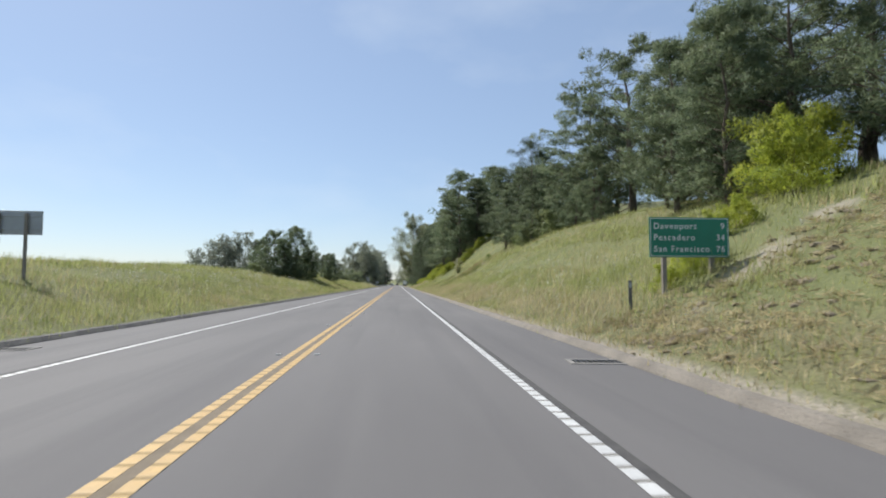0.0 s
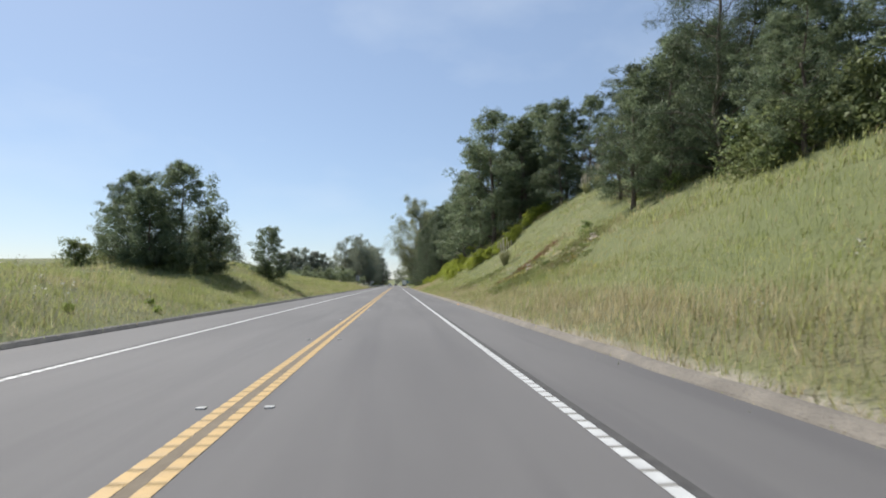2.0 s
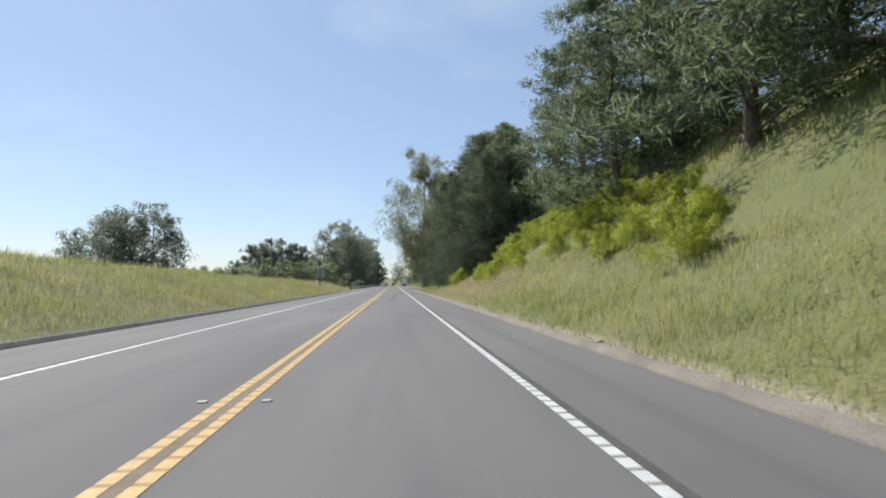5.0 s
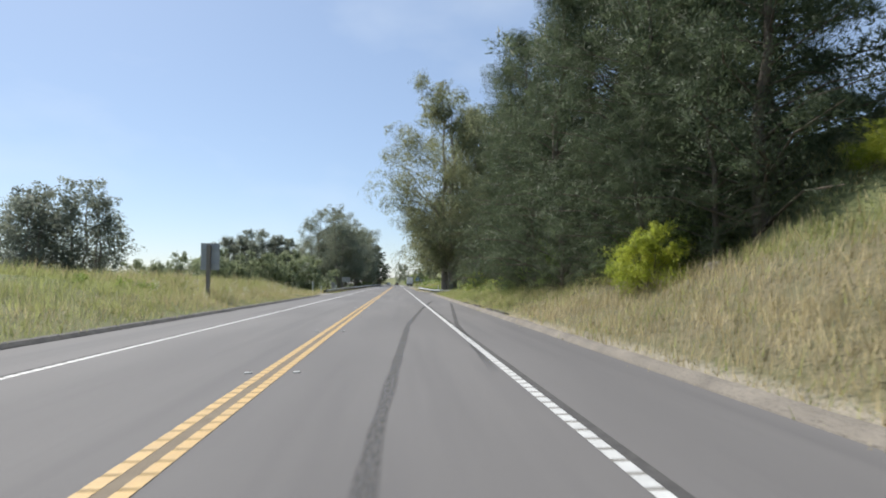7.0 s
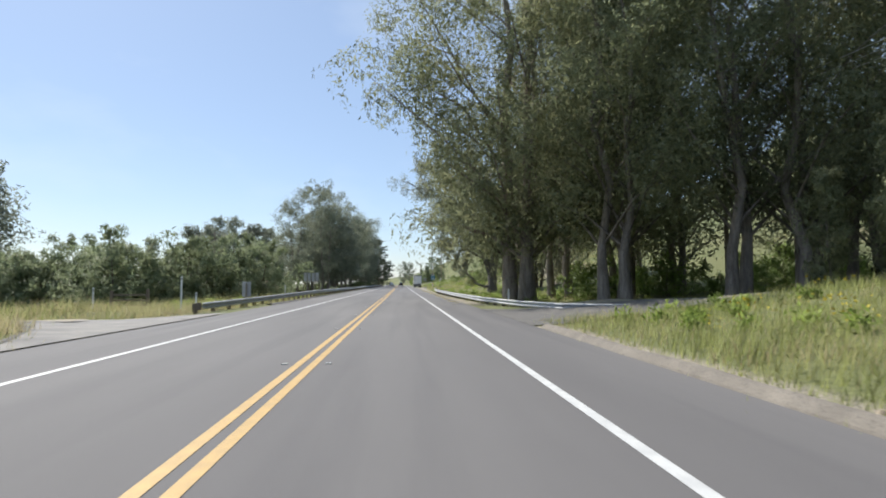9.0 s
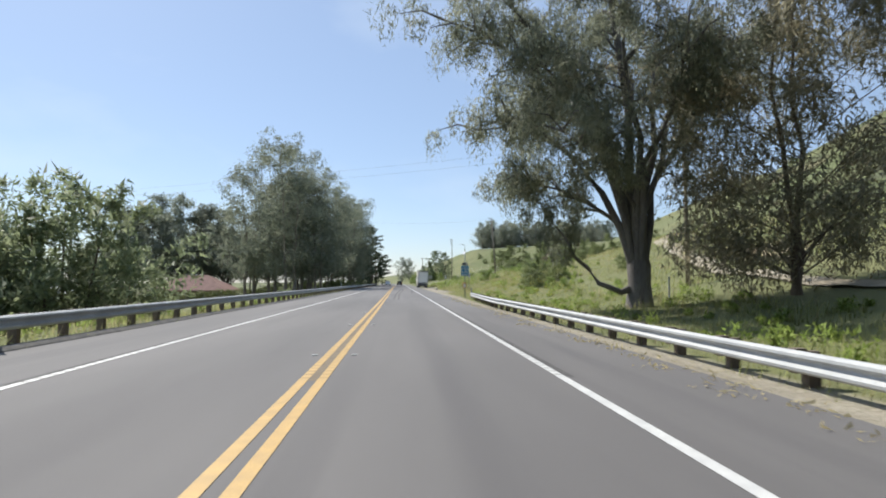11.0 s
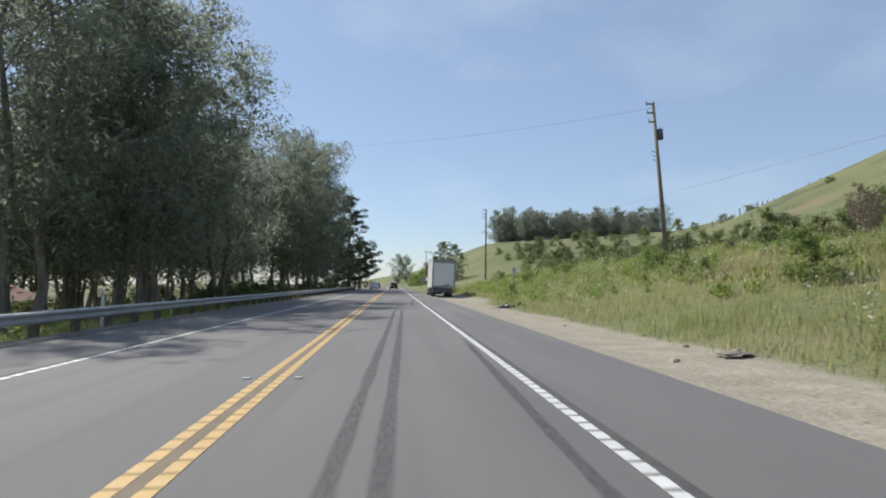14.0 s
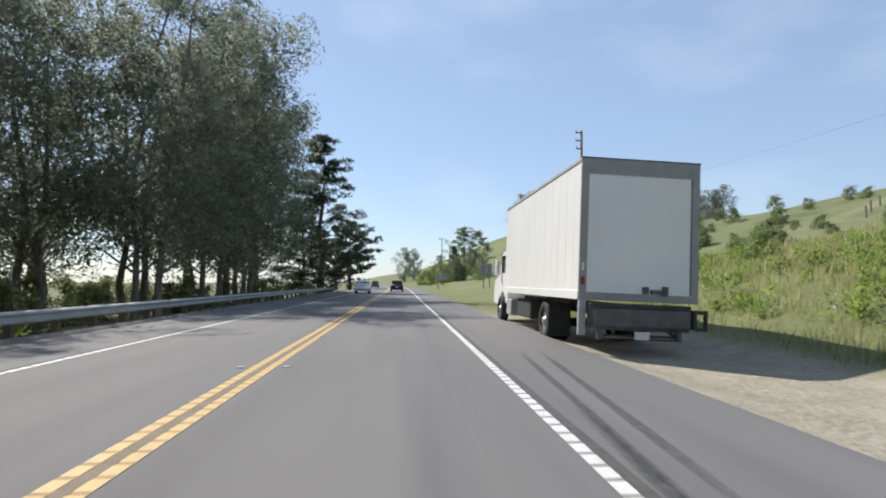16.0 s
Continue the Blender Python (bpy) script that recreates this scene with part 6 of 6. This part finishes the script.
def loft(bm, rings):
    vs = [[bm.verts.new(p) for p in r] for r in rings]
    n = len(vs[0])
    for a, b in zip(vs, vs[1:]):
        for j in range(n):
            bm.faces.new((a[j], a[(j + 1) % n], b[(j + 1) % n], b[j]))
    bm.faces.new(list(reversed(vs[0])))
    bm.faces.new(vs[-1])
    bmesh.ops.recalc_face_normals(bm, faces=bm.faces)
    return bm


def car(x, y, turn, paint, label, tall=1.65, length=4.6):
    """A plain passenger car that looks along +y before it is turned."""
    ob = thing("car", label, "car", "cars on the road", pose(x, y, 0, 0, 0, turn))
    h, L, w = tall, length / 2, 0.9

    def ring(yy, half, z0, z1):
        return [(-half, yy, z0), (half, yy, z0), (half, yy, (z0 + z1) / 2), (half * 0.93, yy, z1), (-half * 0.93, yy, z1), (-half, yy, (z0 + z1) / 2)]

    b = loft(bmesh.new(), [ring(-L, w * 0.88, 0.42, 0.92), ring(-L + 0.25, w * 0.98, 0.3, 1.0), ring(-0.9, w, 0.26, 1.02), ring(0.9, w, 0.26, 1.0), ring(L - 0.5, w * 0.97, 0.28, 0.88), ring(L, w * 0.84, 0.42, 0.72)])
    bmesh.ops.bevel(b, geom=list(b.edges), offset=0.04, segments=2, affect="EDGES")
    body = part("body", b, paint, ob, smooth=True)
    roof = loft(bmesh.new(), [ring(-L + 0.35, w * 0.86, 0.98, 1.05), ring(-L + 0.75, w * 0.78, 0.98, h - 0.06), ring(0.1, w * 0.76, 0.98, h), ring(0.55, w * 0.74, 0.98, h - 0.08), ring(1.25, w * 0.84, 0.98, 1.03)])
    cabin = part("cabin", roof, paint, body, smooth=False)
    part("rear_window", boxed(-0.58, -L + 0.52, 1.1, 0.58, -L + 0.58, h - 0.2, bevel=0.01), GLASS, body).matrix_basis = pose(0, -0.02, 0)
    part("windscreen", boxed(-0.6, 0.86, 1.08, 0.6, 0.9, h - 0.18, bevel=0.01), GLASS, body)
    for sx in (-1, 1):
        part("side_window", boxed(sx * 0.70, -1.2, 1.08, sx * 0.745, 0.5, h - 0.16, bevel=0.01), GLASS, body)
        part("tail_light", boxed(sx * 0.6 - 0.16, -L - 0.01, 0.78, sx * 0.6 + 0.16, -L + 0.05, 0.95, bevel=0.01), RED_LAMP, body)
        part("headlight", boxed(sx * 0.55 - 0.17, L - 0.06, 0.58, sx * 0.55 + 0.17, L + 0.01, 0.72, bevel=0.01), CHROME, body)
        for yy in (-L + 0.85, L - 0.9):
            wheel(ob, sx * 0.78, yy, 0.33, 0.22, sx)
    part("number_plate", boxed(-0.2, -L - 0.012, 0.6, 0.2, -L, 0.74), SIGN_WHITE, body, "blank pale number plate")
    return ob


car(1.55, 482, 1, mottled("black_car_paint", (0.02, 0.021, 0.023), (0.03, 0.031, 0.033), 2, 30, 0.25, relief=0.0), "black car driving ahead in the lane", 1.6)
car(-2.4, 470, 181, mottled("white_car_paint", (0.72, 0.72, 0.72), (0.68, 0.68, 0.68), 2, 30, 0.25, relief=0.0), "white oncoming car in the opposite lane", 1.55)
car(-3.6, 528, 183, mottled("dark_grey_car_paint", (0.05, 0.052, 0.056), (0.07, 0.07, 0.072), 2, 30, 0.25, relief=0.0), "dark grey oncoming car further along", 1.6)

# ---------------------------------------------------------------- buildings
ROOF_RED = mottled("red_shingle", (0.215, 0.120, 0.102), (0.265, 0.155, 0.132), 0.8, 12, 0.9, relief=0.6, dist=0.05)
STUCCO_PALE = mottled("pale_wall", (0.55, 0.53, 0.48), (0.63, 0.61, 0.56), 1, 20, 0.9)
STUCCO = mottled("tan_wall", (0.34, 0.27, 0.21), (0.42, 0.34, 0.27), 1, 20, 0.9)


def hip_house(x, y, w, d, z0, eave, ridge, label):
    ob = thing("house", label, "house", at=pose(x, y, z0, 0, 0, -6))
    e, r = eave - z0, ridge - z0
    walls = bmesh.new()
    for a in ((-w / 2 + 1, -d / 2 + 1, w / 2 - 1, -d / 2 + 1.25), (-w / 2 + 1, d / 2 - 1.25, w / 2 - 1, d / 2 - 1), (-w / 2 + 1, -d / 2 + 1.25, -w / 2 + 1.25, d / 2 - 1.25), (w / 2 - 1.25, -d / 2 + 1.25, w / 2 - 1, d / 2 - 1.25)):
        box(walls, a[0], a[1], -0.5, a[2], a[3], e)
    part("wall", walls, STUCCO, ob)
    bm = bmesh.new()
    a = w * 0.16
    base = [bm.verts.new(p) for p in ((-w / 2, -d / 2, e), (w / 2, -d / 2, e), (w / 2, d / 2, e), (-w / 2, d / 2, e))]
    low = [bm.verts.new(p) for p in ((-w / 2, -d / 2, e - 0.2), (w / 2, -d / 2, e - 0.2), (w / 2, d / 2, e - 0.2), (-w / 2, d / 2, e - 0.2))]
    t = [bm.verts.new(p) for p in ((-a, 0, r), (a, 0, r))]
    for f in ((base[0], base[1], t[1], t[0]), (base[1], base[2], t[1]), (base[2], base[3], t[0], t[1]), (base[3], base[0], t[0]), tuple(reversed(low))):
        bm.faces.new(f)
    for i in range(4):
        j = (i + 1) % 4
        bm.faces.new((low[i], low[j], base[j], base[i]))
    roof = part("roof", bm, ROOF_RED, ob, "faded red hipped roof")
    for k in range(4):
        part("roof_vent", boxed(-a + 0.3 + 1.3 * k, -0.35, r - 0.3, -a + 0.7 + 1.3 * k, 0.05, r + 0.22, bevel=0.02), SIGN_WHITE, roof)
    for k in range(5):
        xx = -w / 2 + 2.5 + k * (w - 5) / 4
        win = part("window", boxed(xx - 0.6, -d / 2 + 0.97, 0.9, xx + 0.6, -d / 2 + 0.995, 2.0), GLASS, ob)
        part("frame", rim(bmesh.new(), xx - 0.68, 0.82, xx + 0.68, 2.08, 0.08, -d / 2 + 0.93, -d / 2 + 0.97), SIGN_WHITE, win)
    part("porch_post", boxed(-w / 2 + 4.2, -d / 2 + 0.1, -0.5, -w / 2 + 4.5, -d / 2 + 0.4, e - 0.2, bevel=0.02), SIGN_WHITE, ob)


hip_house(-47.5, 417, 18.0, 10.5, -3.3, -0.6, 3.0, "low tan house with a faded red hipped roof")


def shed(x, y, w, d, h, label, wall):
    ob = thing("shed", label, "shed", at=pose(x, y, land(x, y), 0, 0, 12))
    part("wall", boxed(-w / 2, -d / 2, -0.5, w / 2, d / 2, h, bevel=0.02), wall, ob)
    bm = bmesh.new()
    loft(bm, [[(-w / 2 - .3, yy, h), (w / 2 + .3, yy, h), (w / 2 + .3, yy, h + .12), (0, yy, h + w * 0.22), (-w / 2 - .3, yy, h + .12)] for yy in (-d / 2 - .3, d / 2 + .3)])
    part("roof", bm, STEEL, ob)
    part("door", boxed(-0.8, -d / 2 - 0.03, 0, 0.8, -d / 2 - 0.002, 2.1), DARK_STEEL, ob)


shed(-95, 440, 8, 10, 2.8, "grey metal farm shed beyond the fields", SIGN_BACK)
shed(-60.5, 384, 6, 11, 2.2, "white-walled farm building with a grey gabled roof", STUCCO_PALE)
shed(-112, 452, 6, 12, 2.4, "low grey farm building beyond the fields", SIGN_BACK)

# ---------------------------------------------------------------- fence on the hill, stones and litter
for k in range(26):
    x, y = 62 + 3.2 * k, 470 + 2.5 * math.sin(k * 0.7) + k * 1.2
    ob = thing("fence_post", "weathered timber fence post on the hill", "fence post", "hill fence posts", pose(x, y, land(x, y)))
    part("stake", boxed(-0.1, -0.1, -0.4, 0.1, 0.1, 1.5, bevel=0.02), POLE, ob)
for k in range(9):
    x, y = 26.5 + 1.6 * k, 318 + 4.2 * k
    ob = thing("fence_post", "thin timber fence post beside the dirt track", "fence post", "track fence posts", pose(x, y, land(x, y)))
    part("stake", boxed(-0.06, -0.06, -0.4, 0.06, 0.06, 1.2, bevel=0.01), POLE, ob)

def farm_gate(x, y):
    ob = thing("gate", "weathered low timber gate in the dry grass", "gate", at=pose(x, y, land(x, y), 0, 0, 20))
    for xx, h in ((-1.1, 1.5), (1.1, 1.6)):
        part("post", boxed(xx - 0.11, -0.1, -0.4, xx + 0.11, 0.1, h, bevel=0.02), POST_WOOD, ob)
    for z in (0.45, 0.8, 1.15):
        part("rail", boxed(-0.98, -0.035, z, 0.98, 0.035, z + 0.12, bevel=0.01), POST_WOOD, ob)


farm_gate(-17.0, 266.5)

ROCK = mottled("pale_rock", (0.31, 0.255, 0.185), (0.42, 0.36, 0.275), 2, 15, 0.95, relief=0.7, dist=0.05)


def rock(x, y, s, seed, label, mat=ROCK, flat=0.6):
    bm = bmesh.new()
    bmesh.ops.create_icosphere(bm, subdivisions=2, radius=s)
    for v in bm.verts:
        v.co *= 1 + 0.45 * noise.noise(v.co / s * 1.3 + Vector((seed, 0, 0)))
        v.co.z *= flat
    ob = part("rock", bm, mat, None, label)
    ob.matrix_basis = pose(x, y, land(x, y) - s * 0.08, 0, 0, seed * 40)
    tagged(ob, category="rock", group="bank rocks")


R = random.Random(3)
for k, (x, y, s) in enumerate([(7.9, 107.7, .42), (9.5, 112.4, .42), (11.4, 111.4, .4), (8.3, 108.4, .3), (9.9, 106.8, .45), (10.3, 109, .35), (9.0, 103.5, .28), (11, 105, .3), (8.6, 113, .35), (8.9, 115.4, .5), (9.6, 117, .4), (10.8, 113, .45), (11.6, 110.6, .4), (12.4, 100, .5), (13.5, 98.5, .6), (12.9, 96.5, .45), (10.2, 195, .5), (10.9, 191, .4), (13, 186, .5), (15.5, 88, .6), (16.2, 90, .5), (9.3, 120, .3)]):
    rock(x, y, s * 0.75, k, "pale weathered rock in the bank")
for k in range(24):
    y = R.uniform(-5, 240)
    rock(R.uniform(6.0, 6.6), y, R.uniform(.05, .13), k, "small stone on the dusty shoulder", flat=0.7)
for k in range(16):
    rock(R.uniform(6.3, 9.2), R.uniform(340, 412), R.uniform(.05, .12), k + 50, "small stone on the dirt turnout", flat=0.7)
BROKEN = mottled("broken_asphalt", (0.09, 0.085, 0.08), (0.14, 0.13, 0.12), 4, 30, 0.95, relief=0.6)
for k, y in enumerate((199.5, 201, 202.6, 206.2, 208.5, 211.8)):
    rock(6.35, y, 0.3, k + 90, "broken dark chunk of asphalt dike", BROKEN, 0.5)


def litter(name, label, x, y, size, mat, seed):
    bm = bmesh.new()
    bmesh.ops.create_icosphere(bm, subdivisions=3, radius=1)
    for v in bm.verts:
        n = noise.noise(v.co * 1.7 + Vector((seed, 3, 0))) * 0.5 + noise.noise(v.co * 4 + Vector((seed, 0, 0))) * 0.22
        v.co = Vector((v.co.x * size[0], v.co.y * size[1], max(v.co.z, -0.4) * size[2])) * (1 + n)
    ob = part(name, bm, mat, None)
    ob.matrix_basis = pose(x, y, max(land(x, y), -0.02) + size[2] * 0.12, 0, 0, seed * 30)
    tagged(ob, label, "litter")


BLACK_BAG = mottled("black_plastic", (0.018, 0.019, 0.028), (0.032, 0.034, 0.048), 5, 20, 0.24, relief=0.3, dist=0.02)


def rubbish_bag(x, y, turn, half, peaks, seed, label):
    """A slumped plastic bag: sharp folds run down from its peaks to a ragged rim."""
    bm = bmesh.new()
    n, m = 34, 20
    rows = []
    for i in range(n + 1):
        row = []
        for j in range(m + 1):
            u, v = 2 * i / n - 1, 2 * j / m - 1
            px, py = u * half[0], v * half[1]
            rim_in = max(0.0, 1 - (u * u + v * v) ** 0.5 * (1 + 0.25 * noise.noise((u * 2, v * 2, seed))))
            z = 0.0
            for cx, cy, h, spread in peaks:
                away = math.hypot(px - cx, (py - cy) * 1.4)
                z = max(z, h * max(0.0, 1 - away / spread) ** 1.15)
            fold = 1 - abs(noise.noise((px * 6, py * 6, seed))) * 2.2
            fine = 1 - abs(noise.noise((px * 15, py * 15, seed + 3))) * 2.2
            z = min(z + 0.07 + 0.05 * fold + 0.025 * fine, 0.75 * rim_in + z * 0.6) if rim_in > 0 else -0.03
            row.append(bm.verts.new((px + 0.03 * noise.noise((px * 7, py * 7, 9)), py + 0.03 * noise.noise((px * 7, py * 7, 4)), max(z, -0.03))))
        rows.append(row)
    for i in range(n):
        for j in range(m):
            a, b, c, d = rows[i][j], rows[i + 1][j], rows[i + 1][j + 1], rows[i][j + 1]
            bm.faces.new((a, b, c))
            bm.faces.new((a, c, d))
    ob = part("rubbish_bag", bm, BLACK_BAG, None)
    ob.matrix_basis = pose(x, y, land(x, y) - 0.05, 0, 0, turn)
    tagged(ob, label, "rubbish bag")


rubbish_bag(8.9, 386.8, -8, (.78, .40), ((-0.08, 0.0, 0.28, 0.42), (0.42, 0.02, 0.20, 0.20), (0.12, -0.05, 0.14, 0.4), (-0.5, 0.0, 0.05, 0.35)), 1, "torn blue-black rubbish bag slumped on the dirt shoulder")
rubbish_bag(9.72, 386.9, 25, (.22, .2), ((0.0, 0.0, 0.2, 0.22),), 6, "small knotted black rubbish bag on the dirt shoulder")
for k, (x, y) in enumerate(((9.5, 385.1), (9.9, 384.7), (10.2, 384.6), (9.75, 385.4), (8.0, 389.4), (8.2, 389.0), (9.2, 385.7))):
    litter("paper_scrap", "small pale paper scrap at the edge of the dirt", x, y, (.07, .04, .02), SIGN_WHITE, 20 + k)
litter("crumpled_paper", "white crumpled paper among the rubbish bags", 8.75, 386.4, (.1, .1, .07), SIGN_WHITE, 3)
litter("plastic_bottle", "white plastic litter on the shoulder edge", 6.0, 23.8, (.12, .08, .07), SIGN_WHITE, 4)
litter("orange_scrap", "flat orange scrap by the dike", 5.9, 86.5, (.14, .2, .08), ORANGE, 5)
litter("plastic_bottle", "white plastic litter at the foot of the bank", 6.2, 97.8, (.1, .08, .06), SIGN_WHITE, 6)
litter("cardboard", "flattened pale cardboard on the dirt shoulder", 8.4, 362, (.4, .25, .05), DIKE_TAN, 7)


# shredded bark and leaf litter along the guardrail
def bark_litter():
    rng = np.random.default_rng(21)
    c = [(x, y, land(x, y) + 0.03 if x > 5.75 else 0.015) for x, y in ((5.2 + R.random() * 1.3, R.uniform(262, 325)) for _ in range(260))]
    q, f = leaf_cloud(rng, c, [(0.3, 0.4, 0.02)] * len(c), 9, 0.12, 0.035, 0)
    q[:, 2] = np.maximum(q[:, 2], 0.006)
    tagged(new("leaf_litter", np_mesh("leaf_litter", q, f, DRY_GRASS)), "shed bark and dry leaves along the shoulder", "litter", kind="stuff")


bark_litter()


# storm drains in the shoulder
IRON = mottled("dark_cast_iron", (0.03, 0.03, 0.03), (0.05, 0.048, 0.046), 6, 40, 0.7, 0.3)


def drain_inlet(x, y, turn):
    ob = thing("drain_inlet", "pale concrete storm drain with a dark iron grate in the shoulder", "drain", "storm drains", pose(x, y, 0.0, 0, 0, turn))
    part("surround", rim(bmesh.new(), -0.52, -0.30, 0.52, 0.30, 0.09, -0.014, 0.03), APRON, ob, "pale concrete surround").matrix_basis = pose(0, 0, 0, -90, 0, 0)
    # solid black plate under the bars, in place of the hole's inner shade
    part("pit_shade", boxed(-0.43, -0.21, -0.03, 0.43, 0.21, 0.004), BLACK_BAG, ob)
    for k in range(9):
        part("grate_bar", boxed(-0.40 + 0.095 * k, -0.205, 0.0045, -0.365 + 0.095 * k, 0.205, 0.012), IRON, ob)


drain_inlet(5.42, 9.7, -6)
drain_inlet(-5.95, 12.2, 4)


def mown_bank():
    """Cut grass and clods of earth on the freshly mown bank."""
    rng = np.random.default_rng(31)
    spots = [(x, y) for x, y in zip(rng.uniform(6.9, 18, 1100), rng.uniform(0, 15.5, 1100))]
    c = [(x, y, land(x, y) + 0.03) for x, y in spots]
    q, f = leaf_cloud(rng, c, [(0.35, 0.35, 0.03)] * len(c), 16, 0.28, 0.03, 0)
    q[:, 2] = np.maximum(q[:, 2], np.repeat([p[2] for p in c], 48) - 0.03)
    tagged(new("cut_grass", np_mesh("cut_grass", q, f, DRY_GRASS)), "freshly cut pale grass lying on the bank", "grass", kind="stuff")
    bm = bmesh.new()
    bmesh.ops.create_icosphere(bm, subdivisions=1, radius=1.0)
    bm.verts.index_update()
    ball = np.array([v.co[:] for v in bm.verts])
    tris = np.array([[v.index for v in g.verts] for g in bm.faces])
    bm.free()
    verts, faces = [], []
    for x, y in spots[:420]:
        s = rng.uniform(0.05, 0.20)
        verts.append(ball * rng.uniform(0.6, 1.2, (len(ball), 1)) * np.array([s, s, s * 0.5]) + np.array([x, y, land(x, y)]))
        faces.append(tris + len(ball) * (len(verts) - 1))
    clod = mottled("dry_earth", (0.20, 0.165, 0.115), (0.28, 0.235, 0.165), 3, 30, 1.0, relief=0.6, dist=0.02)
    tagged(new("soil_clods", np_mesh("soil_clods", np.concatenate(verts), np.concatenate(faces), clod)), "clods of brown earth on the mown bank", "soil", kind="stuff")


mown_bank()
